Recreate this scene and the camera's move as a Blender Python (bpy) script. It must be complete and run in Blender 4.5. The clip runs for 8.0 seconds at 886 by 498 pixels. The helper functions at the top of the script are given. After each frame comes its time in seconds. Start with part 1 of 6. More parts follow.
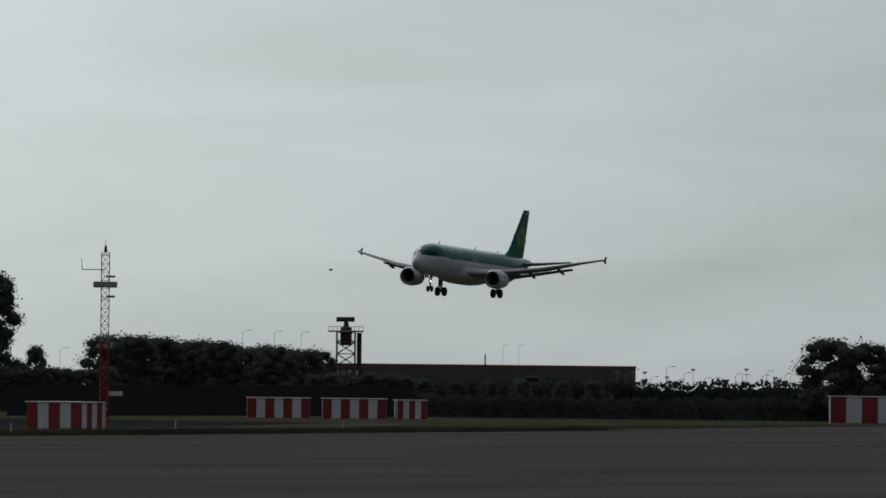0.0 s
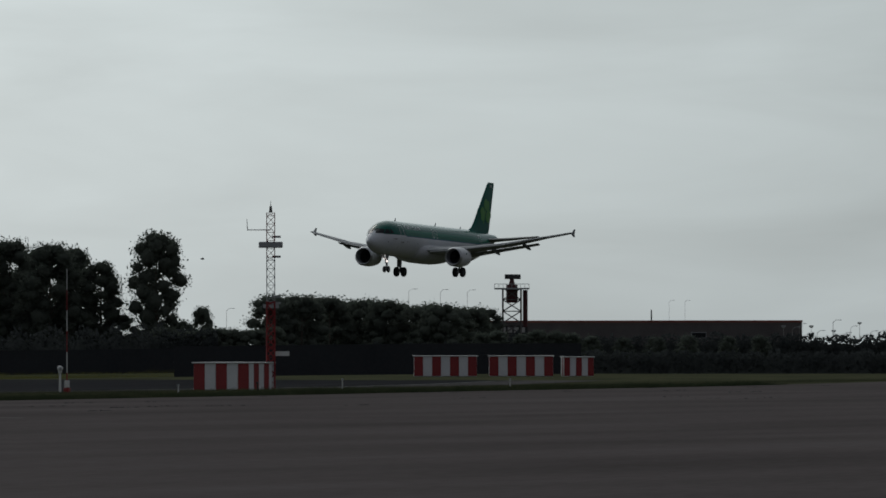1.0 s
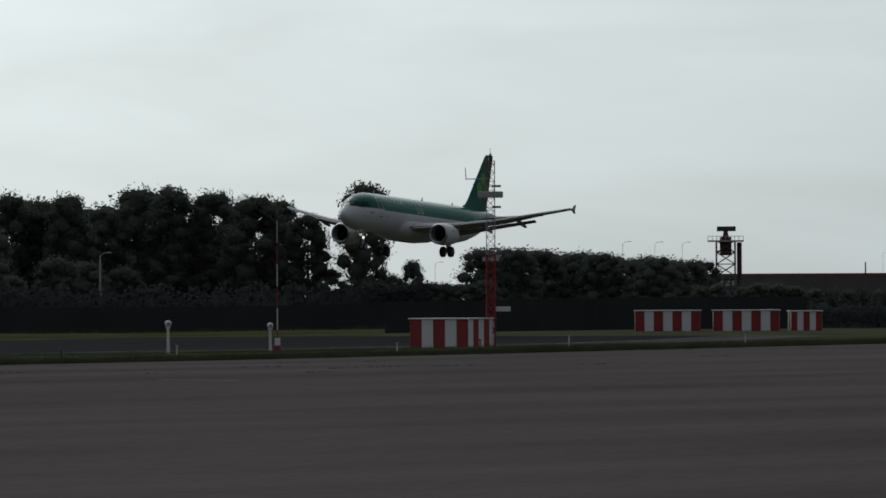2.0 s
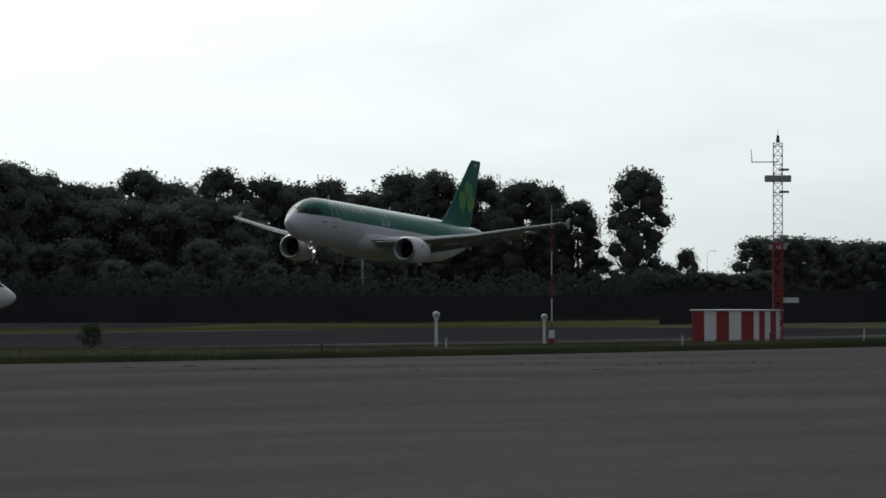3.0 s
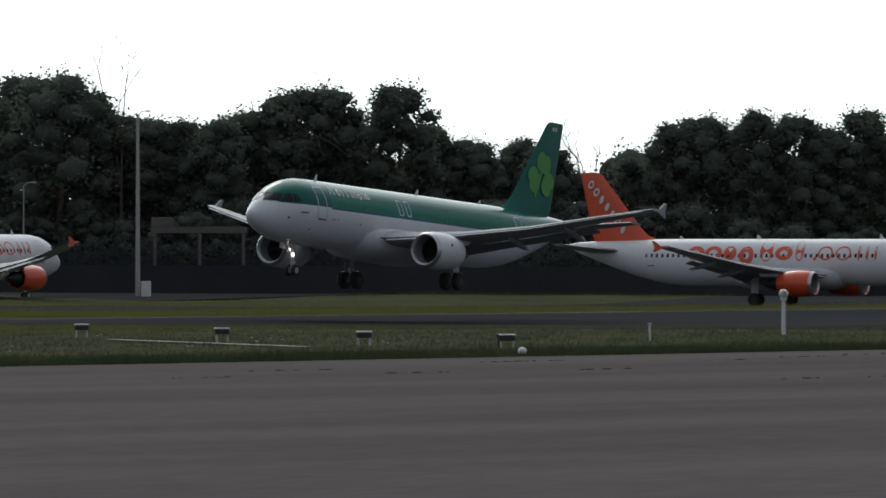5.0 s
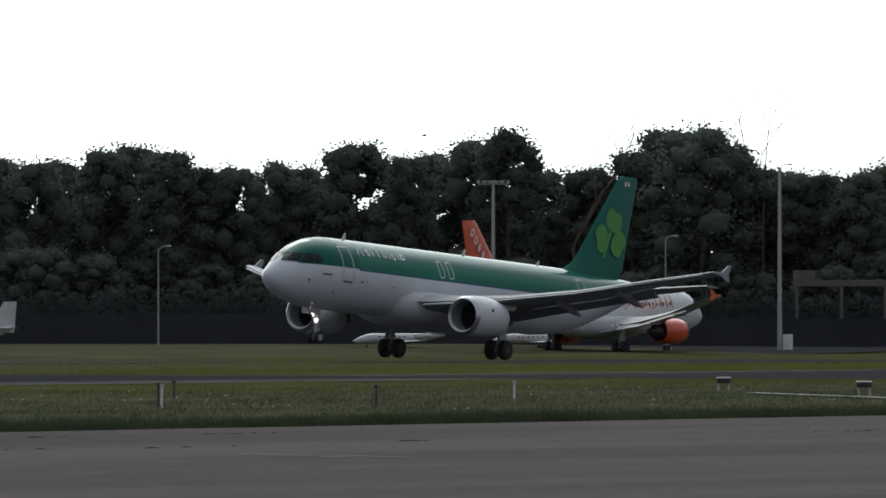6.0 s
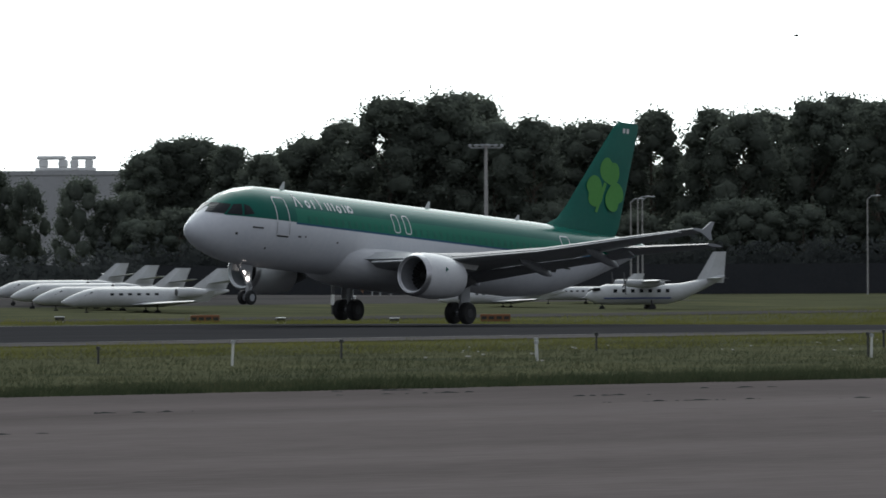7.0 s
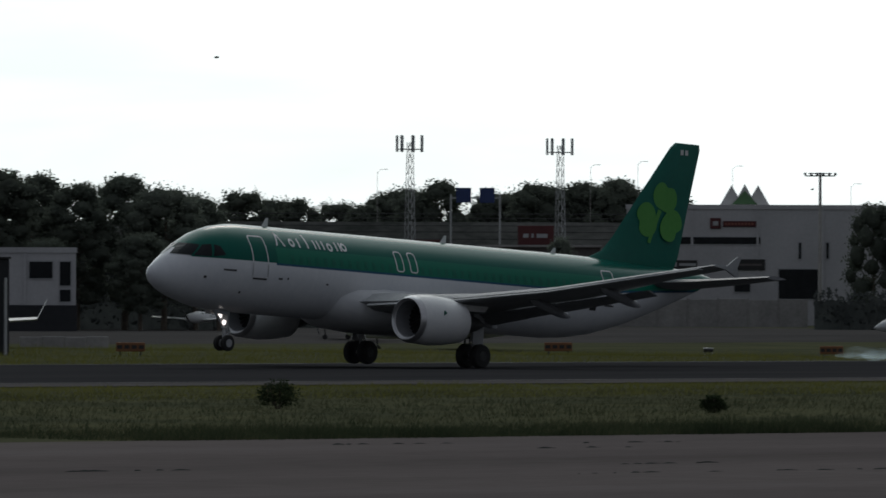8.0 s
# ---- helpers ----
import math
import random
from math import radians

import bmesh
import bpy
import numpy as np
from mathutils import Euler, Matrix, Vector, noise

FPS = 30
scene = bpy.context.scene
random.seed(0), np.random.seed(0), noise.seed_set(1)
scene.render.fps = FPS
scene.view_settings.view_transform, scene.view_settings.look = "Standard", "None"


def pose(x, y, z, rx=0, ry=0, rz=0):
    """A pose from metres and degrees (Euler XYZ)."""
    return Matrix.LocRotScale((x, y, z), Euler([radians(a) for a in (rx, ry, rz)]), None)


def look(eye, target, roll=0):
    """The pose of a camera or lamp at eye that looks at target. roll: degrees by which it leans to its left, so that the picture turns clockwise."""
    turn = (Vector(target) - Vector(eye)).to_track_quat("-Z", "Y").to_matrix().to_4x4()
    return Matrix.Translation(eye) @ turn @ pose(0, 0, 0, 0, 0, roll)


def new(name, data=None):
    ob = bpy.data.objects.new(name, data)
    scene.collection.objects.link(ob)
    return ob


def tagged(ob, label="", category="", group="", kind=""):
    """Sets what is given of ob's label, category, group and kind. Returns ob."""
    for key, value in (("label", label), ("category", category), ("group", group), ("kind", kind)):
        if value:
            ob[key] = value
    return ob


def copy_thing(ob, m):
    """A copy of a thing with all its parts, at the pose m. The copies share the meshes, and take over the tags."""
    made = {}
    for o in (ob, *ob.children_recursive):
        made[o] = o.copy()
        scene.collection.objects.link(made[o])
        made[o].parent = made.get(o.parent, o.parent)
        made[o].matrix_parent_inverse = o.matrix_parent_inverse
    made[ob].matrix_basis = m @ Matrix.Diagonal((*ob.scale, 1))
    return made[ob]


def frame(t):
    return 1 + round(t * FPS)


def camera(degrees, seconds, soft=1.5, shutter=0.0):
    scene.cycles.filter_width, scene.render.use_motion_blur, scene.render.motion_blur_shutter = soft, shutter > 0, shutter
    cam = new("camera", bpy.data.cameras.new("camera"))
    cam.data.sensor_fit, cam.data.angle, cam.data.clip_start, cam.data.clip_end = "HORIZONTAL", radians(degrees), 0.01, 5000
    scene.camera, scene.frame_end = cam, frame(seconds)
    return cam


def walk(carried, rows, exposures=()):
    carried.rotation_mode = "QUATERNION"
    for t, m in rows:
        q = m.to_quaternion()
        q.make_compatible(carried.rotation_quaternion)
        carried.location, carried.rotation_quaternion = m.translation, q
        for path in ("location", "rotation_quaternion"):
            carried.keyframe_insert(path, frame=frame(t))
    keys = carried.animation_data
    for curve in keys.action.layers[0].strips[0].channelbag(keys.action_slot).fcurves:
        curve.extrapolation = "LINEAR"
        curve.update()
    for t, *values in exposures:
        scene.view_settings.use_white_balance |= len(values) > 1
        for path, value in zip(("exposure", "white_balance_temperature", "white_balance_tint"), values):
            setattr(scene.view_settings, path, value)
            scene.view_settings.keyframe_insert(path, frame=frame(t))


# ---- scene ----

# ---- camera ----
HEIGHT = 3.9
cam = camera(5.61, 8.0, soft=1.6, shutter=0.05)
BACK = Vector((0.891, 0.454, 0))


def eye(s):
    """The camera's place, s metres along its way towards the airfield."""
    return Vector((0, 0, HEIGHT)) - BACK * (152 - s)


# seconds, metres along the way, yaw, pitch, roll
PATH = [
    (0.0, 22.0, -67.726, 0.801, 0.603), (0.5, 22.0, -67.239, 0.693, 0.317), (1.0, 22.0, -66.681, 0.525, -0.062),
    (1.2, 27.5, -66.373, 0.366, -0.106), (2.3, 66.0, -64.931, 0.265, -0.273), (2.5, 73.7, -64.520, 0.258, -0.214),
    (3.0, 93.0, -63.769, 0.173, -0.045), (3.3, 104.6, -63.188, 0.104, -0.015), (3.5, 112.3, -62.799, 0.156, -0.165),
    (4.0, 131.4, -61.220, 0.103, -0.800), (4.5, 148.0, -59.389, 0.155, -0.223), (5.0, 152.0, -57.658, -0.018, 0.012),
    (5.2, 152.0, -56.784, 0.209, -0.146), (6.3, 152.0, -52.398, 0.184, 0.058), (6.5, 152.0, -51.538, 0.120, 0.011),
    (7.0, 152.0, -49.100, 0.012, -0.255), (7.4, 152.0, -47.167, 0.047, -0.104), (7.5, 152.0, -46.700, 0.050, -0.066),
    (7.8, 152.0, -44.743, 0.176, 0.105), (8.0, 152.0, -43.517, 0.232, 0.193)]
EXPOSURES = [(0.0, -2.1), (1.0, -2.1), (2.5, -1.65), (3.5, -1.35), (4.5, -1.05), (5.2, -0.95), (6.5, -0.65), (7.2, -0.55), (7.5, -0.75), (8.0, -1.7)]
walk(cam, [(t, pose(*eye(s), 90 + p, 0, y) @ pose(0, 0, 0, 0, 0, r)) for t, s, y, p, r in PATH], EXPOSURES)

# ---- light ----
SUN_AZ, SUN_EL = 46.0, 32.0
sun_way = Vector((math.sin(radians(SUN_AZ)) * math.cos(radians(SUN_EL)), math.cos(radians(SUN_AZ)) * math.cos(radians(SUN_EL)), math.sin(radians(SUN_EL))))
sun = new("sun", bpy.data.lights.new("sun", "SUN"))
sun.data.energy, sun.data.angle, sun.data.color = 0.6, radians(14), (1.0, 0.96, 0.9)
sun.matrix_basis = look((0, 0, 300), Vector((0, 0, 300)) - sun_way)


def make_world():
    world = bpy.data.worlds.new("overcast_sky")
    scene.world = world
    world.use_nodes = True
    nt = world.node_tree
    nodes, link = nt.nodes, nt.links.new
    nodes.clear()
    out, bg = nodes.new("ShaderNodeOutputWorld"), nodes.new("ShaderNodeBackground")
    sky = nodes.new("ShaderNodeTexSky")
    sky.sky_type, sky.sun_disc = "NISHITA", False
    sky.sun_elevation, sky.sun_rotation = radians(SUN_EL), radians(SUN_AZ)
    coord = nodes.new("ShaderNodeTexCoord")
    dot = nodes.new("ShaderNodeVectorMath")
    dot.operation, dot.inputs[1].default_value = "DOT_PRODUCT", sun_way
    link(coord.outputs["Generated"], dot.inputs[0])
    glow = nodes.new("ShaderNodeMapRange")
    glow.inputs["From Min"].default_value, glow.inputs["From Max"].default_value = -0.9, 1.0
    glow.inputs["To Min"].default_value, glow.inputs["To Max"].default_value = 0.0, 1.0
    link(dot.outputs["Value"], glow.inputs["Value"])
    ramp = nodes.new("ShaderNodeValToRGB")
    cr = ramp.color_ramp
    cr.elements[0].position, cr.elements[0].color = 0.0, (0.62, 0.66, 0.75, 1)
    cr.elements[1].position, cr.elements[1].color = 1.0, (4.4, 4.7, 4.7, 1)
    for at, c in ((0.5, (0.64, 0.68, 0.77, 1)), (0.8, (0.78, 0.86, 0.94, 1)), (0.888, (1.97, 2.25, 2.34, 1)), (0.93, (3.8, 4.2, 4.3, 1))):
        e = cr.elements.new(at)
        e.color = c
    link(glow.outputs["Result"], ramp.inputs["Fac"])
    # thin cloud streaks, longer than high
    stretch = nodes.new("ShaderNodeMapping")
    stretch.inputs["Scale"].default_value = (1, 1, 5)
    link(coord.outputs["Generated"], stretch.inputs["Vector"])
    cloud = nodes.new("ShaderNodeTexNoise")
    cloud.inputs["Scale"].default_value, cloud.inputs["Detail"].default_value = 20, 8
    cloud.inputs["Distortion"].default_value = 0.4
    link(stretch.outputs["Vector"], cloud.inputs["Vector"])
    band = nodes.new("ShaderNodeMapRange")
    band.inputs["From Min"].default_value, band.inputs["From Max"].default_value = 0.3, 0.75
    band.inputs["To Min"].default_value, band.inputs["To Max"].default_value = 0.9, 1.1
    link(cloud.outputs["Fac"], band.inputs["Value"])
    veil = nodes.new("ShaderNodeMix")
    veil.data_type, veil.blend_type = "RGBA", "MULTIPLY"
    veil.inputs["Factor"].default_value = 1.0
    link(ramp.outputs["Color"], veil.inputs["A"])
    link(band.outputs["Result"], veil.inputs["B"])
    dim = nodes.new("ShaderNodeMix")
    dim.data_type, dim.blend_type, dim.clamp_result = "RGBA", "MULTIPLY", False
    dim.inputs["Factor"].default_value, dim.inputs["B"].default_value = 1.0, (0.1, 0.1, 0.1, 1)
    link(sky.outputs["Color"], dim.inputs["A"])
    mix = nodes.new("ShaderNodeMix")
    mix.data_type = "RGBA"
    mix.inputs["Factor"].default_value = 0.85
    link(dim.outputs["Result"], mix.inputs["A"])
    link(veil.outputs["Result"], mix.inputs["B"])
    # an overcast dome is brighter overhead than at its rim
    sep, up = nodes.new("ShaderNodeSeparateXYZ"), nodes.new("ShaderNodeMapRange")
    link(coord.outputs["Generated"], sep.inputs[0])
    up.inputs["From Min"].default_value, up.inputs["From Max"].default_value = 0.1, 1.0
    up.inputs["To Min"].default_value, up.inputs["To Max"].default_value = 0.0, 1.0
    link(sep.outputs["Z"], up.inputs["Value"])
    zen = nodes.new("ShaderNodeMix")
    zen.data_type, zen.blend_type = "RGBA", "ADD"
    zen.inputs["B"].default_value = (0.15, 0.16, 0.18, 1)
    link(up.outputs["Result"], zen.inputs["Factor"])
    link(mix.outputs["Result"], zen.inputs["A"])
    link(zen.outputs["Result"], bg.inputs["Color"])
    bg.inputs["Strength"].default_value = 1.0
    link(bg.outputs["Background"], out.inputs["Surface"])


make_world()


# ---- materials ----
def surface(name, a, b, scale=2.0, rough=0.6, metal=0.0, bump=0.0, fine=40.0, stretch=(1, 1, 1), random_tone=0.0, coat=0.0, spec=0.5):
    """Two-tone procedural paint: large patches between a and b, fine grain, and relief."""
    m = bpy.data.materials.new(name)
    m.use_nodes = True
    nt = m.node_tree
    nodes, link = nt.nodes, nt.links.new
    bsdf = nodes["Principled BSDF"]
    coord, mp = nodes.new("ShaderNodeTexCoord"), nodes.new("ShaderNodeMapping")
    mp.inputs["Scale"].default_value = stretch
    link(coord.outputs["Object"], mp.inputs["Vector"])
    big, small = nodes.new("ShaderNodeTexNoise"), nodes.new("ShaderNodeTexNoise")
    big.inputs["Scale"].default_value, big.inputs["Detail"].default_value = scale, 6
    small.inputs["Scale"].default_value, small.inputs["Detail"].default_value = fine, 4
    for n in (big, small):
        link(mp.outputs["Vector"], n.inputs["Vector"])
    fac = nodes.new("ShaderNodeMath")
    fac.operation = "MULTIPLY_ADD"
    fac.inputs[1].default_value = 0.4
    link(small.outputs["Fac"], fac.inputs[0])
    half = nodes.new("ShaderNodeMath")
    half.operation, half.inputs[1].default_value = "MULTIPLY", 0.6
    link(big.outputs["Fac"], half.inputs[0])
    link(half.outputs[0], fac.inputs[2])
    ramp = nodes.new("ShaderNodeValToRGB")
    ramp.color_ramp.elements[0].position, ramp.color_ramp.elements[1].position = 0.34, 0.66
    ramp.color_ramp.elements[0].color, ramp.color_ramp.elements[1].color = (*a, 1), (*b, 1)
    link(fac.outputs[0], ramp.inputs["Fac"])
    colour = ramp.outputs["Color"]
    if random_tone:
        info, mr, mul = nodes.new("ShaderNodeObjectInfo"), nodes.new("ShaderNodeMapRange"), nodes.new("ShaderNodeMix")
        mr.inputs["To Min"].default_value, mr.inputs["To Max"].default_value = 1 - random_tone, 1 + random_tone
        link(info.outputs["Random"], mr.inputs["Value"])
        mul.data_type, mul.blend_type = "RGBA", "MULTIPLY"
        mul.inputs["Factor"].default_value = 1
        link(colour, mul.inputs["A"])
        link(mr.outputs["Result"], mul.inputs["B"])
        colour = mul.outputs["Result"]
    link(colour, bsdf.inputs["Base Color"])
    bsdf.inputs["Roughness"].default_value, bsdf.inputs["Metallic"].default_value = rough, metal
    bsdf.inputs["Coat Weight"].default_value, bsdf.inputs["Specular IOR Level"].default_value = coat, spec
    if bump:
        b_ = nodes.new("ShaderNodeBump")
        b_.inputs["Strength"].default_value, b_.inputs["Distance"].default_value = bump, 0.05
        link(small.outputs["Fac"], b_.inputs["Height"])
        link(b_.outputs["Normal"], bsdf.inputs["Normal"])
    return m


def glowing(name, c, strength):
    m = bpy.data.materials.new(name)
    m.use_nodes = True
    b = m.node_tree.nodes["Principled BSDF"]
    b.inputs["Base Color"].default_value = (*c, 1)
    b.inputs["Emission Color"].default_value, b.inputs["Emission Strength"].default_value = (*c, 1), strength
    return m


def translucent(m, share):
    """Leaves let part of the light through."""
    nt = m.node_tree
    bsdf = nt.nodes["Principled BSDF"]
    thin, mix = nt.nodes.new("ShaderNodeBsdfTranslucent"), nt.nodes.new("ShaderNodeMixShader")
    nt.links.new(bsdf.inputs["Base Color"].links[0].from_socket, thin.inputs["Color"])
    mix.inputs["Fac"].default_value = share
    nt.links.new(bsdf.outputs["BSDF"], mix.inputs[1])
    nt.links.new(thin.outputs["BSDF"], mix.inputs[2])
    nt.links.new(mix.outputs["Shader"], nt.nodes["Material Output"].inputs["Surface"])
    return m


def smoke_material():
    m = bpy.data.materials.new("tyre_smoke")
    m.use_nodes = True
    nt = m.node_tree
    nt.nodes.remove(nt.nodes["Principled BSDF"])
    clear, veil, mix = nt.nodes.new("ShaderNodeBsdfTransparent"), nt.nodes.new("ShaderNodeBsdfTranslucent"), nt.nodes.new("ShaderNodeMixShader")
    veil.inputs["Color"].default_value = (0.75, 0.9, 0.95, 1)
    mix.inputs["Fac"].default_value = 0.1
    nt.links.new(clear.outputs["BSDF"], mix.inputs[1])
    nt.links.new(veil.outputs["BSDF"], mix.inputs[2])
    nt.links.new(mix.outputs["Shader"], nt.nodes["Material Output"].inputs["Surface"])
    return m


M_GRASS = surface("grass_ground", (0.046, 0.051, 0.034), (0.096, 0.096, 0.054), 0.12, 0.95, bump=0.3, fine=3.0, spec=0.0)
M_BLADE = translucent(surface("grass_blade", (0.048, 0.056, 0.034), (0.1, 0.1, 0.056), 0.12, 0.9, fine=0.6, spec=0.0), 0.35)
M_WEED = translucent(surface("weed_leaf", (0.024, 0.036, 0.02), (0.056, 0.07, 0.038), 0.3, 0.9, fine=1.2, spec=0.0), 0.3)
M_STRAW = translucent(surface("dry_grass_blade", (0.1, 0.106, 0.032), (0.18, 0.174, 0.048), 0.1, 0.9, fine=0.5, spec=0.0), 0.35)
M_APRON = surface("apron_concrete", (0.082, 0.071, 0.069), (0.138, 0.12, 0.117), 0.09, 0.9, bump=0.5, fine=3.2, stretch=(0.2, 1, 1), spec=0.0)
M_RUNWAY = surface("runway_asphalt", (0.03, 0.03, 0.032), (0.052, 0.051, 0.053), 0.05, 0.75, bump=0.3, fine=0.8, stretch=(0.1, 1, 1), spec=0.0)
M_SHOULDER = surface("runway_shoulder", (0.075, 0.07, 0.07), (0.11, 0.102, 0.1), 0.05, 0.9, fine=0.8, stretch=(0.1, 1, 1), spec=0.0)
M_STAND = surface("stand_concrete", (0.05, 0.048, 0.047), (0.085, 0.08, 0.078), 0.04, 0.9, fine=0.7, stretch=(0.3, 1, 1), spec=0.0)
M_MARK = surface("runway_marking", (0.05, 0.049, 0.048), (0.32, 0.315, 0.305), 0.05, 0.85, fine=0.5, stretch=(0.6, 1, 1), spec=0.0)
M_BARK = surface("bark", (0.06, 0.05, 0.04), (0.16, 0.13, 0.1), 0.8, 0.9, bump=0.5, fine=6)
M_LEAF = translucent(surface("leaf", (0.1, 0.116, 0.096), (0.138, 0.156, 0.126), 0.35, 0.9, fine=2.5, random_tone=0.14, spec=0.0), 0.45)
# Darker than M_LEAF: carries the shade under and inside the wood.
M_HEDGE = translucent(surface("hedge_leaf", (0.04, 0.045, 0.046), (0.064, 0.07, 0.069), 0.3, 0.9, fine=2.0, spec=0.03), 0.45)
M_NET = surface("dark_net", (0.017, 0.019, 0.023), (0.028, 0.03, 0.034), 0.2, 0.9, fine=3)
M_WHITE = surface("white_paint", (0.6, 0.61, 0.62), (0.7, 0.7, 0.7), 0.5, 0.45, fine=6, spec=0.3)
M_JET = surface("dull_jet_white", (0.42, 0.43, 0.43), (0.52, 0.53, 0.53), 0.8, 0.45, fine=6, spec=0.3)
M_GREYWHITE = surface("aged_white_paint", (0.55, 0.55, 0.54), (0.72, 0.72, 0.7), 0.8, 0.6, fine=8)
M_RED = surface("signal_red_paint", (0.2, 0.012, 0.014), (0.28, 0.02, 0.02), 0.8, 0.5, fine=8)
M_ORANGE = surface("orange_paint", (0.62, 0.075, 0.025), (0.7, 0.095, 0.03), 0.6, 0.3, fine=5, coat=0.2)
M_METAL = surface("bare_metal", (0.42, 0.42, 0.43), (0.55, 0.55, 0.56), 1.5, 0.35, 0.9, fine=12)
M_GREY = surface("grey_paint", (0.3, 0.31, 0.32), (0.4, 0.41, 0.42), 0.8, 0.5, fine=8)
M_DARK = surface("dark_metal", (0.02, 0.02, 0.022), (0.05, 0.05, 0.052), 2.0, 0.5, 0.3, fine=10)
M_TYRE = surface("tyre_rubber", (0.012, 0.012, 0.012), (0.025, 0.025, 0.025), 3.0, 0.8, fine=20)
M_GLASS = surface("cockpit_glass", (0.008, 0.01, 0.012), (0.015, 0.017, 0.02), 1.0, 0.22, fine=5, spec=0.16)
M_GREEN = surface("deep_green_paint", (0.0, 0.1, 0.075), (0.002, 0.125, 0.09), 0.5, 0.45, fine=5, spec=0.25)
M_LIME = surface("leaf_green_paint", (0.045, 0.24, 0.03), (0.065, 0.28, 0.04), 0.5, 0.4, fine=5)
M_SMOKE = smoke_material()
M_LAMP = glowing("landing_lamp", (1.0, 0.9, 0.85), 6)
M_WALL = surface("warehouse_wall", (0.37, 0.37, 0.38), (0.46, 0.46, 0.47), 0.2, 0.8, fine=3)
M_DARKWALL = surface("dark_cladding", (0.1, 0.09, 0.09), (0.15, 0.135, 0.13), 0.2, 0.85, fine=3, spec=0.1)
# Water base colour raised pale: the glints on the sea are painted in.
M_SEA = surface("sea_water", (0.3, 0.33, 0.34), (0.5, 0.53, 0.54), 0.01, 0.12, bump=0.12, fine=0.05, spec=1.0)
M_CONCRETE = surface("concrete", (0.3, 0.29, 0.28), (0.42, 0.41, 0.39), 0.4, 0.9, fine=4)
M_BRICK = surface("red_brick_wall", (0.2, 0.07, 0.05), (0.28, 0.1, 0.075), 0.3, 0.85, fine=4)
M_BLUE = surface("blue_sign_paint", (0.012, 0.03, 0.12), (0.018, 0.04, 0.15), 0.5, 0.5, fine=6)
M_SIGNORANGE = surface("orange_board_paint", (0.16, 0.06, 0.02), (0.22, 0.085, 0.025), 0.8, 0.6, fine=8)
M_PANEL = surface("weathered_panel", (0.2, 0.195, 0.19), (0.32, 0.31, 0.3), 0.5, 0.9, fine=3)
M_BANK = surface("scrubby_bank", (0.1, 0.108, 0.1), (0.26, 0.262, 0.25), 0.12, 0.95, fine=0.9, stretch=(1, 1, 3), spec=0.0)
M_DARKRED = surface("dark_red_board", (0.06, 0.01, 0.012), (0.09, 0.015, 0.016), 0.6, 0.6, fine=6)
M_BLACK = surface("black_paint", (0.01, 0.01, 0.01), (0.02, 0.02, 0.02), 1, 0.5, fine=10)


# ---- geometry helpers ----
def part(name, bm, material, parent=None, label=""):
    me = bpy.data.meshes.new(name)
    bm.normal_update()
    bm.to_mesh(me)
    bm.free()
    me.materials.append(material)
    ob = new(name, me)
    ob.parent = parent
    if label:
        tagged(ob, label)
    return ob


def smooth(ob, sharp=40):
    me = ob.data
    me.polygons.foreach_set("use_smooth", [True] * len(me.polygons))
    me.set_sharp_from_angle(angle=radians(sharp))
    return ob


def thing(name, m, label, category, group="", kind=""):
    ob = new(name)
    ob.matrix_basis = m
    return tagged(ob, label, category, group, kind)


def loft(bm, rings, caps=True, closed=True):
    rows = [[bm.verts.new(p) for p in ring] for ring in rings]
    n = len(rows[0])
    for a, b in zip(rows, rows[1:]):
        for i in range(n if closed else n - 1):
            j = (i + 1) % n
            bm.faces.new((a[i], a[j], b[j], b[i]))
    if caps and closed:
        bm.faces.new(rows[0][::-1])
        bm.faces.new(rows[-1])
    bmesh.ops.recalc_face_normals(bm, faces=bm.faces[:])
    return bm


def box(bm, x0, x1, y0, y1, z0, z1, bevel=0.0):
    made = bmesh.ops.create_cube(bm, size=1, matrix=Matrix.Translation(((x0 + x1) / 2, (y0 + y1) / 2, (z0 + z1) / 2)) @ Matrix.Diagonal((x1 - x0, y1 - y0, z1 - z0, 1)))
    if bevel:
        edges = {e for v in made["verts"] for e in v.link_edges}
        bmesh.ops.bevel(bm, geom=list(edges), offset=bevel, segments=1, affect="EDGES")
    return bm


def rod(bm, a, b, r0, r1=None, n=8):
    a, b, r1 = Vector(a), Vector(b), r0 if r1 is None else r1
    q = (b - a).to_track_quat("Z", "Y").to_matrix()
    rings = [[p + q @ Vector((r * math.cos(2 * math.pi * i / n), r * math.sin(2 * math.pi * i / n), 0)) for i in range(n)] for p, r in ((a, r0), (b, r1))]
    rows = [[bm.verts.new(p) for p in ring] for ring in rings]
    for i in range(n):
        j = (i + 1) % n
        bm.faces.new((rows[0][i], rows[0][j], rows[1][j], rows[1][i]))
    bm.faces.new(rows[0][::-1])
    bm.faces.new(rows[1])
    return bm


def wheel(bm, c, r, w, n=24):
    """A tyre-shaped ring about the y axis."""
    prof = [(-0.5 * w, 0.55 * r), (-0.5 * w, 0.86 * r), (-0.36 * w, 0.97 * r), (0, r), (0.36 * w, 0.97 * r), (0.5 * w, 0.86 * r), (0.5 * w, 0.55 * r)]
    rings = [[Vector(c) + Vector((rr * math.cos(2 * math.pi * i / n), y, rr * math.sin(2 * math.pi * i / n))) for i in range(n)] for y, rr in prof]
    return loft(bm, rings)


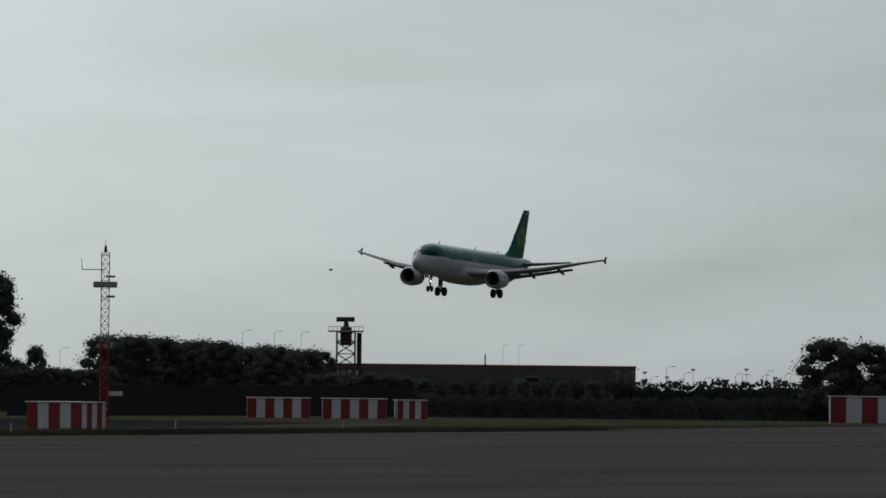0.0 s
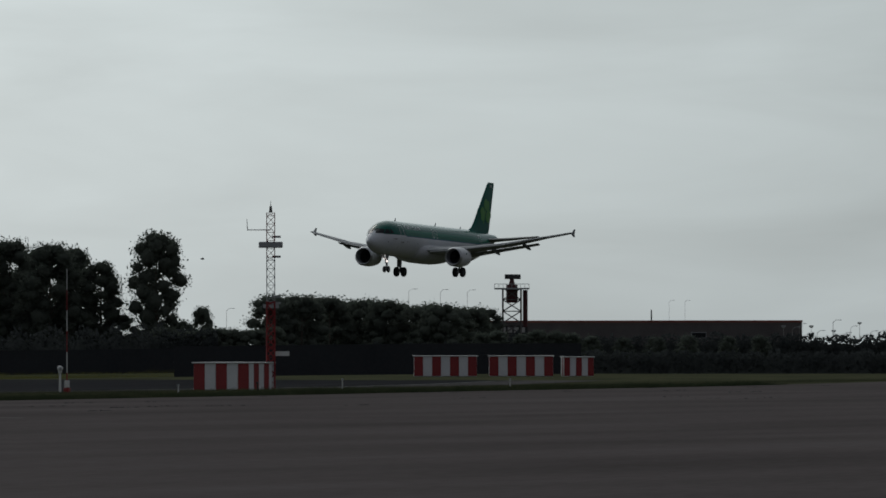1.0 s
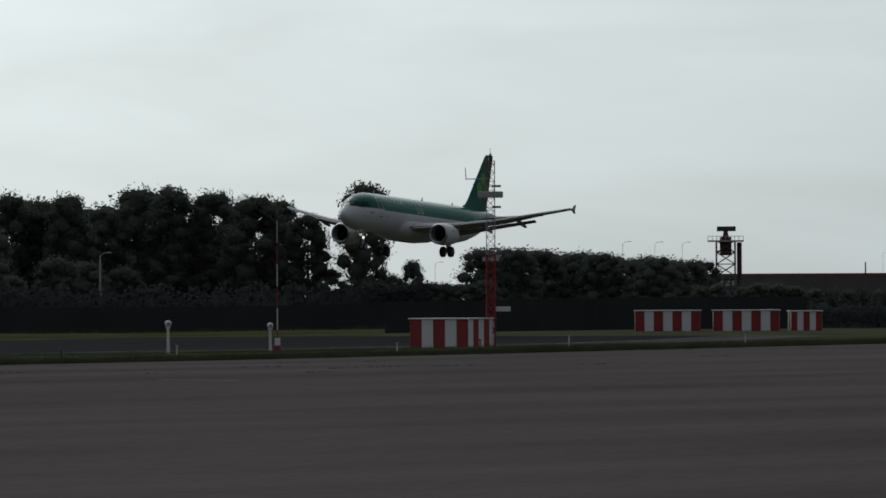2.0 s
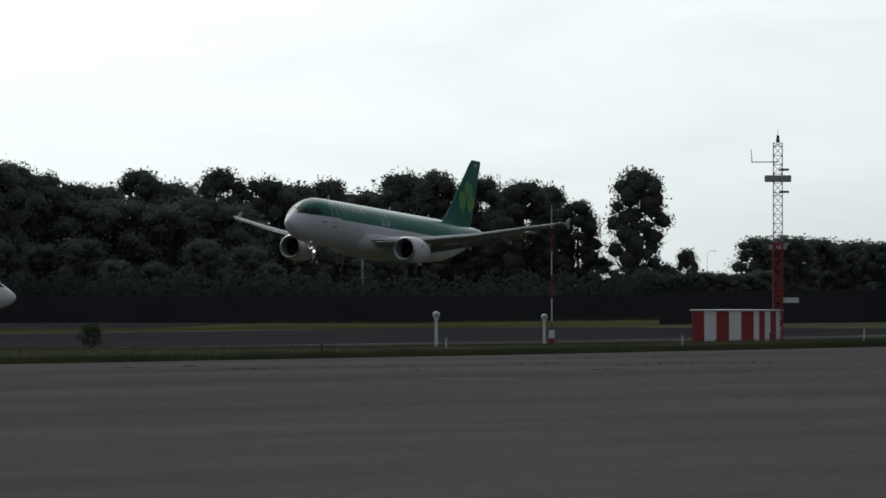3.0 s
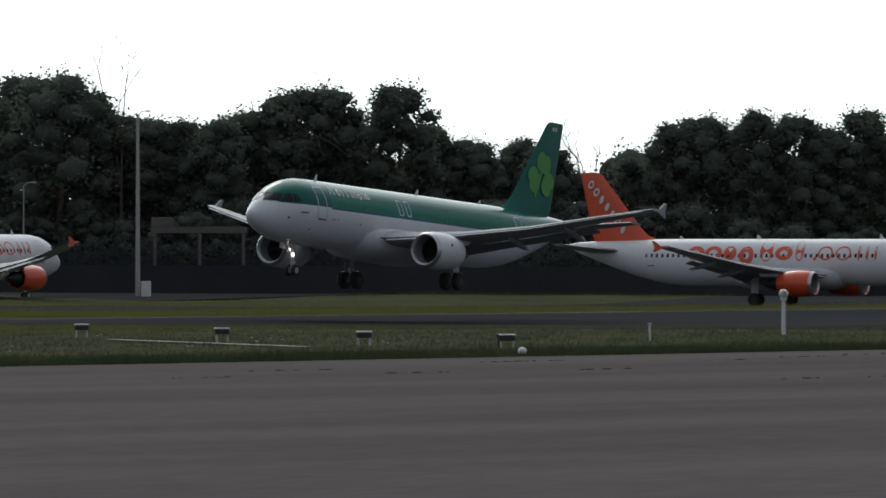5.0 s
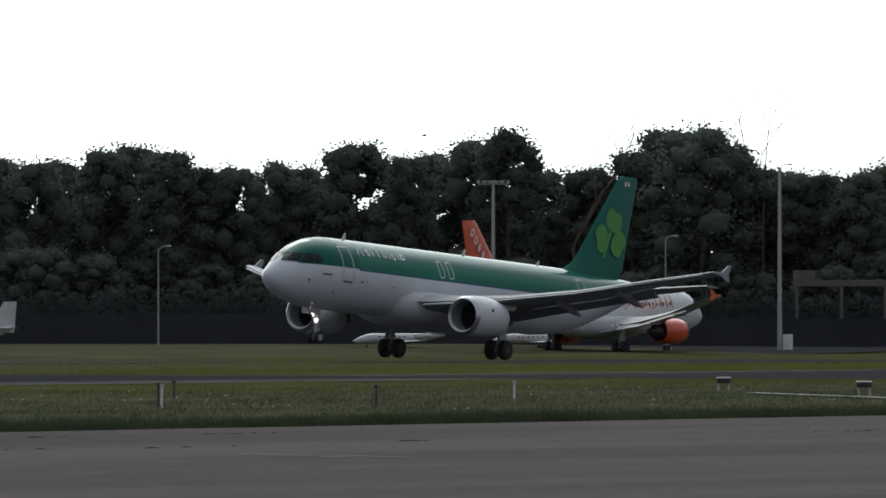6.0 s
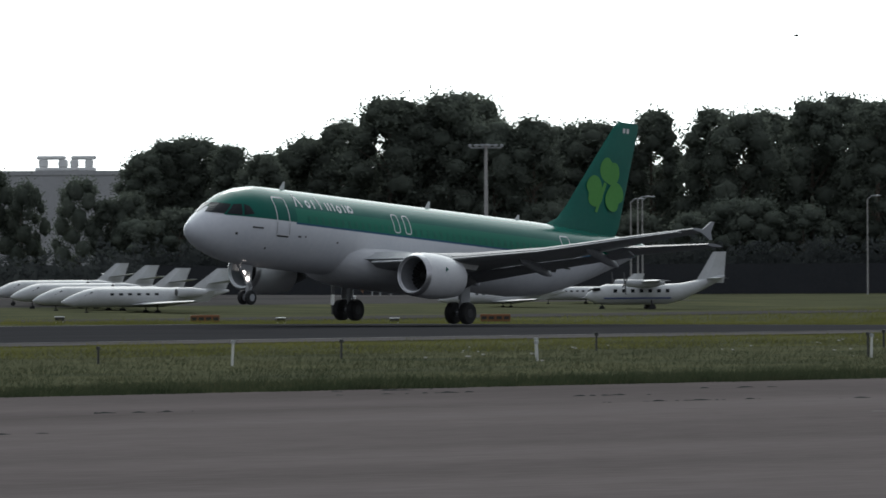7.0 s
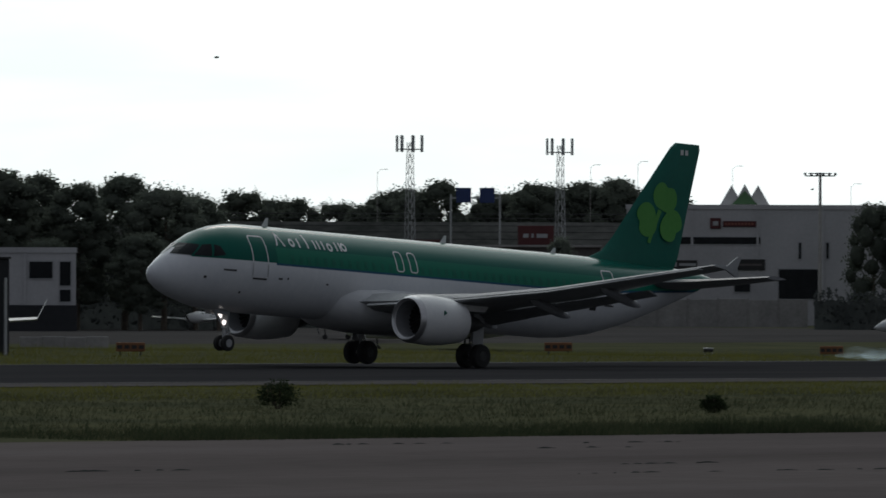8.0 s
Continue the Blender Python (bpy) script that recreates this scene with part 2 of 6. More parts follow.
def ellipsoid(bm, c, rx, ry, rz, u=20, v=12):
    bmesh.ops.create_uvsphere(bm, u_segments=u, v_segments=v, radius=1, matrix=Matrix.Translation(c) @ Matrix.Diagonal((rx, ry, rz, 1)))
    return bm


def polar(az, dist, z=0.0):
    return Vector((dist * math.sin(radians(az)), dist * math.cos(radians(az)), z))


def ease(a, b, x):
    u = min(max((x - a) / (b - a), 0), 1)
    return u * u * (3 - 2 * u)


def terrain(x, y):
    """The airfield falls by about a metre towards the far end of the runway."""
    rise = 1 - 0.6 * ease(620, 690, x) * (1 - ease(300, 345, y))
    hollow = 1 + 0.42 * ease(600, 670, x) * ease(335, 380, y) * (1 - ease(428, 465, y))
    bank = (1 - 0.5 * ease(812, 842, math.hypot(x, y))) * (1 - 0.25 * ease(285, 335, y) * (1 - ease(345, 375, y)))
    return -1.0 * hollow * rise * bank * ease(350, 450, x) * ease(185, 260, y) * (1 - 0.95 * ease(475, 520, y))


def at(x, y, rz=0.0):
    return pose(x, y, terrain(x, y), 0, 0, rz)


# ---- the large structure ----
def strip(name, near, far, xs, rise, material, label, category, rows=8):
    """A paved strip between two edges y = near(x) and y = far(x), lying on the terrain."""
    bm = bmesh.new()
    grid = []
    for x in xs:
        line = []
        for i in range(rows + 1):
            y = near(x) + (far(x) - near(x)) * i / rows
            line.append(bm.verts.new((x, y, terrain(x, y) + rise)))
        grid.append(line)
    for a, b in zip(grid, grid[1:]):
        for i in range(rows):
            bm.faces.new((a[i], b[i], b[i + 1], a[i + 1]))
    return tagged(part(name, bm, material), label, category, kind="structure")


def apron_edge(x):
    return 168 + 8 * ease(340, 480, x) + 30 * ease(450, 680, x)


def make_ground():
    bm = bmesh.new()
    xs = [-4800, -2000, -800, -300] + [-100 + 20 * i for i in range(61)] + [1400, 2000, 3000, 4800]
    ys = [-4800, -2000, -800, -300, -100, 0, 100] + [140 + 10 * i for i in range(30)] + [450, 500, 600, 800, 1200, 2000, 3000, 4800]
    grid = [[bm.verts.new((x, y, terrain(x, y) - 0.02)) for y in ys] for x in xs]
    for a, b in zip(grid, grid[1:]):
        for i in range(len(ys) - 1):
            bm.faces.new((a[i], b[i], b[i + 1], a[i + 1]))
    tagged(smooth(part("ground", bm, M_GRASS)), "rough green and yellowish airfield grass reaching the horizon", "ground", kind="structure")


def make_strips():
    xs = [-300] + [-100 + 20 * i for i in range(66)]
    strip("apron", lambda x: -300, apron_edge, xs, 0.02, M_APRON, "worn grey concrete apron with dark tyre streaks", "apron", 20)
    rs = [x for x in xs if x < 670]
    strip("shoulder", lambda x: 259, lambda x: 267, rs, 0.012, M_SHOULDER, "pale weathered asphalt runway shoulder", "road", 1)
    strip("runway", lambda x: 267, lambda x: 331, rs, 0.016, M_RUNWAY, "dark asphalt runway with worn white edge line", "runway", 4)
    for i, (a, b) in enumerate(((267.6, 268.5), (329.2, 330.1))):
        strip("runway_edge_line", lambda x: a, lambda x: b, rs, 0.022, M_MARK, "worn white painted runway edge line", "marking", 1)
    strip("taxiway", lambda x: 456, lambda x: 494, [590 + 20 * i for i in range(24)], 0.012, M_RUNWAY, "dark asphalt taxiway along the wood", "road", 4)
    strip("taxiway", lambda x: 388, lambda x: 426, [560 + 20 * i for i in range(25)], 0.012, M_RUNWAY, "dark asphalt taxiway beyond the runway", "road", 8)
    strip("stand", lambda x: 432, lambda x: 640, [200 + 20.5 * i for i in range(21)], 0.010, M_STAND, "grey weathered concrete parking stand", "road", 8)
    bm = bmesh.new()
    bm.faces.new([bm.verts.new(polar(az, d, 0.03)) for az, d in ((62, 1950), (62, 4700), (70, 4750), (80, 4700), (80, 1950), (70, 1950))][::-1])
    bmesh.ops.recalc_face_normals(bm, faces=bm.faces[:])
    tagged(part("sea_water", bm, M_SEA), "distant sea under the horizon, pale with painted-in glints", "water", kind="structure")


# ---- airliners ----
FUS = [(0.0, 0.04, -0.55), (0.1, 0.26, -0.55), (0.32, 0.46, -0.57), (0.8, 0.77, -0.52), (1.4, 1.07, -0.43), (2.1, 1.39, -0.29), (2.9, 1.68, -0.16), (3.8, 1.86, -0.06),
       (4.8, 1.95, 0.0), (6.0, 1.975, 0.0), (26.0, 1.975, 0.0), (27.5, 1.92, 0.06), (29.0, 1.80, 0.16), (31.0, 1.52, 0.38), (33.0, 1.18, 0.68), (35.0, 0.80, 1.02), (36.6, 0.46, 1.28), (37.57, 0.16, 1.42)]
ZC = 3.88


def stretch_x(x, cut):
    """Takes cut metres out of the tube, half before and half behind the wing."""
    return x - 0.5 * cut * ease(7.5, 10.5, x) - 0.5 * cut * ease(21, 25, x)


def fuselage_mesh(cut=0.0, n=40):
    bm = bmesh.new()
    dense = []
    for (x0, r0, c0), (x1, r1, c1) in zip(FUS, FUS[1:]):
        steps = 10 if x1 - x0 > 10 else 2
        for i in range(steps):
            u = i / steps
            dense.append((x0 + (x1 - x0) * u, r0 + (r1 - r0) * u, c0 + (c1 - c0) * u))
    dense.append(FUS[-1])
    rings = []
    for x, r, c in dense:
        rings.append([Vector((stretch_x(x, cut), r * math.sin(2 * math.pi * i / n), ZC + c + 1.045 * r * math.cos(2 * math.pi * i / n))) for i in range(n)])
    return loft(bm, rings)


def side_at(x, z):
    """Half width of the tube at a place along it and a height."""
    for (x0, r0, c0), (x1, r1, c1) in zip(FUS, FUS[1:]):
        if x0 <= x <= x1:
            u = (x - x0) / (x1 - x0)
            r, c = r0 + (r1 - r0) * u, c0 + (c1 - c0) * u
            d = (z - ZC - c) / (1.045 * r)
            return r * math.sqrt(max(0.0, 1 - d * d))
    return 0.0


def skin_patch(bm, x0, x1, z0, z1, side, off=0.012, cut=0.0, slant=0.0, nx=2, nz=4):
    """A thin panel that follows the tube's side."""
    rows = []
    for i in range(nx + 1):
        row = []
        for j in range(nz + 1):
            z = z0 + (z1 - z0) * j / nz
            x = x0 + (x1 - x0) * i / nx + slant * (z - z0)
            row.append(bm.verts.new((stretch_x(x, cut), side * (side_at(x, z) + off), z)))
        rows.append(row)
    for a, b in zip(rows, rows[1:]):
        for j in range(nz):
            bm.faces.new((a[j], b[j], b[j + 1], a[j + 1]) if side < 0 else (a[j], a[j + 1], b[j + 1], b[j]))
    return bm


def door_ring(x0, x1, z0, z1, side, cut=0.0, band=0.06, r=0.16):
    """A thin rounded outline that follows the tube's side."""
    bm = bmesh.new()
    rows = []
    for inset in (0.0, band):
        loop = []
        for cx, cz, a0 in ((x1 - r, z1 - r, 0), (x0 + r, z1 - r, 90), (x0 + r, z0 + r, 180), (x1 - r, z0 + r, 270)):
            for k in range(4):
                a = radians(a0 + 30 * k)
                loop.append((cx + (r - inset) * math.cos(a), cz + (r - inset) * math.sin(a)))
        fine = []
        for (ax, az), (bx, bz) in zip(loop, loop[1:] + loop[:1]):
            n = 5 if abs(bz - az) > 0.4 else 1
            fine += [(ax + (bx - ax) * k / n, az + (bz - az) * k / n) for k in range(n)]
        rows.append([bm.verts.new((stretch_x(x, cut), side * (side_at(x, z) + 0.014), z)) for x, z in fine])
    n = len(rows[0])
    for k in range(n):
        q = (rows[0][k], rows[0][(k + 1) % n], rows[1][(k + 1) % n], rows[1][k])
        bm.faces.new(q if side < 0 else q[::-1])
    return bm


def glazing_mesh(corners, side, cut=0.0, n=4):
    """A pane that follows the nose, between four corners (along, above the axis)."""
    bm = bmesh.new()
    rows = []
    (ax, az), (bx, bz), (cx, cz), (dx, dz) = corners
    for i in range(n + 1):
        row = []
        for j in range(n + 1):
            u, v = i / n, j / n
            x = (1 - v) * ((1 - u) * ax + u * bx) + v * ((1 - u) * dx + u * cx)
            z = (1 - v) * ((1 - u) * az + u * bz) + v * ((1 - u) * dz + u * cz)
            row.append(bm.verts.new((stretch_x(x, cut) - 0.018, side * (side_at(x, ZC + z) + 0.02), ZC + z + 0.012)))
        rows.append(row)
    for a, b in zip(rows, rows[1:]):
        for j in range(n):
            bm.faces.new((a[j], b[j], b[j + 1], a[j + 1]) if side < 0 else (a[j], a[j + 1], b[j + 1], b[j]))
    return bm


def foil(le, chord, y, z, thick, n=9, droop=0.0):
    """A wing section: points round an aerofoil of that chord, its leading edge at le."""
    pts = []
    for i in range(n):
        u = 1 - i / (n - 1)
        pts.append((u, thick * 2.6 * (math.sqrt(u) * 0.6 - 0.1 * u - 0.5 * u * u) + 0.02 * (1 - u)))
    for i in range(1, n - 1):
        u = i / (n - 1)
        pts.append((u, -thick * 1.6 * (math.sqrt(u) * 0.6 - 0.1 * u - 0.5 * u * u)))
    return [Vector((le + u * chord, y, z + v * chord - droop * max(0, u - 0.65) * chord)) for u, v in pts]


def wing_mesh(side, cut=0.0):
    bm = bmesh.new()
    rings = []
    for y, le, chord, z, th in ((1.2, 10.9, 7.3, 2.55, 0.13), (2.0, 11.5, 6.7, 2.6, 0.13), (4.0, 12.9, 5.2, 2.82, 0.12), (6.4, 14.35, 3.75, 3.12, 0.11), (10.0, 16.3, 2.9, 3.7, 0.1), (14.0, 18.5, 2.1, 4.6, 0.1), (16.65, 20.25, 1.5, 5.22, 0.09)):
        rings.append(foil(stretch_x(le, cut), chord, side * y, z, th, droop=0.16 if y < 13 else 0.0))
    return loft(bm, rings)


def fence_mesh(side, cut=0.0):
    bm = bmesh.new()
    rings = []
    for y in (16.63, 16.73):
        rings.append([Vector((stretch_x(x, cut), side * y, z)) for x, z in ((20.25, 5.22), (21.15, 5.3), (21.8, 5.75), (22.05, 5.75), (21.8, 5.22), (21.95, 4.81), (21.7, 4.81), (21.05, 5.11))])
    return loft(bm, rings)


def flap_mesh(side, cut=0.0):
    bm = bmesh.new()
    rings = []
    for y, le, chord, z in ((2.1, 17.7, 1.3, 2.3), (6.3, 17.7, 1.0, 2.8), (6.5, 17.7, 0.95, 2.82), (12.9, 19.9, 0.65, 4.0)):
        ring = foil(stretch_x(le, cut), chord, side * y, z, 0.12, 7)
        rings.append([Vector((p.x, p.y, p.z - 0.36 * (p.x - ring[0].x + chord))) for p in ring])
    return loft(bm, rings)


def slat_mesh(side, cut=0.0):
    bm = bmesh.new()
    rings = []
    for y, le, z, c in ((2.6, 11.75, 2.56, 0.75), (6.0, 13.95, 2.98, 0.7), (10.0, 16.2, 3.62, 0.55), (16.2, 19.82, 5.04, 0.38)):
        rings.append(foil(stretch_x(le, cut) - 0.12, c, side * y, z, 0.22, 6))
    return loft(bm, rings)


def tailplane_mesh(side, cut=0.0):
    bm = bmesh.new()
    rings = [foil(stretch_x(le, cut), c, side * y, z, 0.1) for y, le, c, z in ((0.4, 31.8, 4.0, 4.75), (3.0, 33.3, 2.7, 5.0), (6.22, 35.1, 1.4, 5.4))]
    return loft(bm, rings)


def fin_mesh(cut=0.0):
    bm = bmesh.new()
    rings = []
    for z, le, c, t in ((5.3, 27.6, 7.1, 0.34), (5.85, 28.8, 6.3, 0.32), (6.3, 29.9, 5.4, 0.28), (7.0, 30.6, 4.85, 0.25), (9.0, 32.2, 3.65, 0.19), (11.6, 34.3, 2.12, 0.12), (11.88, 34.65, 1.72, 0.05)):
        ring = []
        for i in range(16):
            a = 2 * math.pi * i / 16
            u = 0.5 - 0.5 * math.cos(a)
            ring.append(Vector((stretch_x(le + c * u, cut), t * math.sin(a) * (1.25 - 0.7 * u), z)))
        rings.append(ring)
    return loft(bm, rings)


def nacelle_mesh(side, cut=0.0, n=28):
    """Cowl with a rounded lip and a deep intake."""
    bm = bmesh.new()
    c = Vector((0.32, side * 5.75, 2.0))
    prof = [(11.05, 0.88), (10.92, 0.96), (10.96, 1.03), (11.15, 1.10), (11.6, 1.17), (12.4, 1.20), (13.3, 1.13), (14.2, 0.98), (14.25, 0.92), (13.6, 0.85)]
    rings = [[c + Vector((stretch_x(x, cut), r * math.sin(2 * math.pi * i / n), r * (0.97 if math.cos(2 * math.pi * i / n) < 0 else 1.0) * math.cos(2 * math.pi * i / n))) for i in range(n)] for x, r in prof]
    return loft(bm, rings, caps=False)


def fan_mesh(side, cut=0.0):
    bm = bmesh.new()
    c = Vector((stretch_x(12.17, cut), side * 5.75, 2.0))
    rings = []
    for r in (0.2, 0.5, 0.82):
        rings.append([c + Vector((0.1 * (i % 2), r * math.sin(2 * math.pi * i / 48), r * math.cos(2 * math.pi * i / 48))) for i in range(48)])
    loft(bm, rings, caps=False)
    rod(bm, c - Vector((0.35, 0, 0)), c + Vector((0.05, 0, 0)), 0.02, 0.27, 14)
    return bm


def core_mesh(side, cut=0.0):
    bm = bmesh.new()
    c = Vector((0.32, side * 5.75, 2.0))
    rings = [[c + Vector((stretch_x(x, cut), r * math.sin(2 * math.pi * i / 20), r * math.cos(2 * math.pi * i / 20))) for i in range(20)] for x, r in ((13.2, 0.8), (14.2, 0.66), (15.1, 0.42), (15.5, 0.3), (16.1, 0.04))]
    return loft(bm, rings)


def pylon_mesh(side, cut=0.0):
    bm = bmesh.new()
    rings = []
    for z, x0, x1, w in ((2.6, 13.2, 16.4, 0.2), (3.05, 11.9, 16.8, 0.24), (3.2, 12.9, 17.2, 0.2)):
        rings.append([Vector((stretch_x(x, cut), side * 5.75 + dy, z)) for x, dy in ((x0, 0), ((x0 + x1) / 2, w), (x1, 0.03), ((x0 + x1) / 2, -w))])
    return loft(bm, rings)


def fairing_mesh(cut=0.0):
    """The bulge under the wing roots."""
    bm = bmesh.new()
    rings = []
    for x, w, d in ((10.2, 0.7, 0.3), (10.8, 1.75, 1.2), (11.8, 2.25, 1.75), (13.5, 2.42, 1.95), (17.5, 2.42, 1.98), (19.3, 2.1, 1.75), (21.0, 1.2, 1.2), (22.2, 0.4, 0.5)):
        rings.append([Vector((stretch_x(x, cut), w * math.copysign(abs(math.sin(a)) ** 0.8, math.sin(a)), 2.85 + (0.45 if math.cos(a) > 0 else 0.66) * d * math.cos(a) - (0.25 if math.cos(a) < 0 else 0))) for a in (2 * math.pi * i / 24 for i in range(24))])
    return loft(bm, rings)


def canoe_mesh(side, y, x, z, cut=0.0):
    bm = bmesh.new()
    m = Matrix.Translation((stretch_x(x, cut), side * y, z)) @ pose(0, 0, 0, 0, 14) @ Matrix.Diagonal((1.5, 0.17, 0.24, 1))
    bmesh.ops.create_uvsphere(bm, u_segments=10, v_segments=8, radius=1, matrix=m)
    return bm


def livery(name, lower, upper, band, line):
    """White hull under a coloured upper half: zones set by the hull's own coordinates."""
    m = surface(name, lower[0], lower[1], 0.4, 0.2, fine=4, spec=0.14)
    nt = m.node_tree
    nodes, link = nt.nodes, nt.links.new
    bsdf = nodes["Principled BSDF"]
    base = bsdf.inputs["Base Color"].links[0].from_socket
    coord, sep = nodes.new("ShaderNodeTexCoord"), nodes.new("ShaderNodeSeparateXYZ")
    link(coord.outputs["Object"], sep.inputs[0])

    def math_node(op, a, b):
        n = nodes.new("ShaderNodeMath")
        n.operation = op
        for s, v in zip(n.inputs, (a, b)):
            if isinstance(v, (int, float)):
                s.default_value = v
            else:
                link(v, s)
        return n.outputs[0]

    def over(fac, c, under):
        mix = nodes.new("ShaderNodeMix")
        mix.data_type = "RGBA"
        link(fac, mix.inputs["Factor"])
        link(under, mix.inputs["A"])
        mix.inputs["B"].default_value = (*c, 1)
        return mix.outputs["Result"]

    x, z = sep.outputs["X"], sep.outputs["Z"]
    # the boundary rises round the nose
    nose = math_node("MULTIPLY", math_node("MAXIMUM", math_node("SUBTRACT", 1.75, x), 0.0), 1.6)
    edge = math_node("ADD", nose, ZC + 0.34)
    tail = math_node("MULTIPLY", math_node("MAXIMUM", math_node("SUBTRACT", x, 27.5), 0.0), 0.06)
    edge = math_node("ADD", edge, tail)
    c = over(math_node("GREATER_THAN", z, math_node("SUBTRACT", edge, math_node("MULTIPLY", math_node("GREATER_THAN", x, 6.3), 0.1))), line, base)
    c = over(math_node("GREATER_THAN", z, edge), upper, c)
    in_band = math_node("MULTIPLY", math_node("GREATER_THAN", x, 6.4), math_node("LESS_THAN", z, ZC + 1.08))
    in_band = math_node("MULTIPLY", in_band, math_node("GREATER_THAN", z, math_node("ADD", edge, 0.0)))
    c = over(in_band, band, c)
    link(c, bsdf.inputs["Base Color"])
    return m


M_HULL_GREEN = livery("green_and_white_hull", ((0.56, 0.58, 0.61), (0.65, 0.66, 0.68)), (0.0, 0.098, 0.072), (0.008, 0.15, 0.095), (0.012, 0.075, 0.14))
M_HULL_WHITE = surface("white_hull", (0.64, 0.65, 0.66), (0.72, 0.72, 0.72), 0.4, 0.4, fine=4, spec=0.3)
# Fairing white darkened for the hull's shaded underside, with slight belly dirt.
M_BELLY = surface("shaded_belly_white", (0.46, 0.47, 0.49), (0.58, 0.59, 0.6), 0.5, 0.4, fine=4, stretch=(0.4, 1, 1), spec=0.2)
# Darker than the wing grey: shade on flap and tailplane undersides is in it.
M_FLAP = surface("shaded_flap_grey", (0.15, 0.155, 0.165), (0.21, 0.215, 0.225), 0.5, 0.5, fine=5)
M_WING = surface("wing_grey", (0.26, 0.27, 0.28), (0.35, 0.36, 0.37), 0.5, 0.55, fine=5, spec=0.2)


def add_gear(root, x, y, r, width, gap, top, cut, lamp=False):
    """One leg with its twin wheels."""
    x = stretch_x(x, cut)
    bm = bmesh.new()
    rod(bm, (x, y, r), (x, y, r + 0.9), 0.1, 0.1, 10)
    rod(bm, (x, y, r + 0.7), (x, y, top), 0.17, 0.2, 10)
    rod(bm, (x, y - gap, r), (x, y + gap, r), 0.09, 0.09, 8)
    rod(bm, (x - 0.05, y, r + 0.75), (x + (-1.1 if lamp else 0.9), y, top), 0.07, 0.07, 6)
    rod(bm, (x + 0.1, y, r + 0.2), (x + 0.32, y, r + 0.55), 0.05, 0.05, 6)
    rod(bm, (x + 0.32, y, r + 0.55), (x + 0.1, y, r + 0.9), 0.05, 0.05, 6)
    leg = smooth(part("landing_gear_leg", bm, M_GREY, root, "grey steel landing gear leg"))
    for dy in (-gap, gap):
        bm = bmesh.new()
        wheel(bm, (x, y + dy, r), r, width)
        w = smooth(part("wheel", bm, M_TYRE, leg, "black rubber tyre"))
        bm = bmesh.new()
        rod(bm, (x, y + dy - 0.53 * width, r), (x, y + dy + 0.53 * width, r), (0.5 if lamp else 0.4) * r, (0.5 if lamp else 0.4) * r, 16)
        part("rim", bm, M_GREY if lamp else M_DARK, w, "grey metal wheel rim" if lamp else "dark wheel rim")
    spots = [(x - 1.0, x - 0.1, y + dy - 0.02, y + dy + 0.02, top - 0.5, top - 0.05) for dy in (-0.32, 0.32)] if lamp else [(x - 0.35, x + 0.35, y + math.copysign(0.24, y), y + math.copysign(0.28, y), r + 0.55, top)]
    for x0, x1, y0, y1, z0, z1 in spots:
        bm = bmesh.new()
        box(bm, x0, x1, min(y0, y1), max(y0, y1), z0, z1)
        part("gear_door", bm, M_GREY, leg, "pale landing gear door")
    if lamp:
        for dz, s in ((1.25, 0.12), (0.95, 0.12), (1.6, 0.08)):
            bm = bmesh.new()
            ellipsoid(bm, (x - 0.22, y + (0.16 if dz == 1.25 else -0.16 if dz < 1.2 else 0), r + dz), 0.07, s, s, 10, 8)
            part("landing_lamp", bm, M_LAMP, leg, "bright white landing lamp")
    return leg


def skin_oval(bm, cx, cz, rx, rz, side, hole=0.0, off=0.02):
    """A plain oval, or a ring, painted on the tube's side."""
    n = 18
    rows = []
    for f in ((hole, 1.0) if hole else (0.02, 1.0)):
        rows.append([bm.verts.new((cx + f * rx * math.cos(2 * math.pi * i / n), side * (side_at(cx, cz + f * rz * math.sin(2 * math.pi * i / n)) + off), cz + f * rz * math.sin(2 * math.pi * i / n))) for i in range(n)])
    for i in range(n):
        k = (i + 1) % n
        q = (rows[0][i], rows[0][k], rows[1][k], rows[1][i])
        bm.faces.new(q if side > 0 else q[::-1])
    return bm


def name_strokes(root):
    """Plain thin bars and rings standing for the airline's painted name, on its port side."""
    bars = ((6.5, 0.0, 0.62, 0.42), (7.0, 0.0, 0.62, -0.42), (8.0, 0.0, 0.42, 0.0), (8.55, 0.0, 0.62, 0.0), (9.05, 0.0, 0.4, 0.0), (9.3, 0.0, 0.4, 0.0), (9.6, 0.0, 0.4, 0.0), (10.45, 0.0, 0.4, 0.0), (10.72, 0.0, 0.4, 0.0))
    for x, lo, hi, slant in bars:
        bm = bmesh.new()
        skin_patch(bm, x, x + 0.1, ZC + 1.16 + lo, ZC + 1.16 + hi, -1, 0.02, 0.0, slant, 1, 4)
        part("name_bar", bm, M_WHITE, root, "plain white bar of the airline's painted name")
    for x, z in ((7.6, 0.2), (10.05, 0.14), (11.0, 0.2)):
        bm = bmesh.new()
        skin_oval(bm, x, ZC + 1.16 + z, 0.18, 0.2, -1, 0.5)
        part("name_ring", bm, M_WHITE, root, "plain white ring of the airline's painted name")


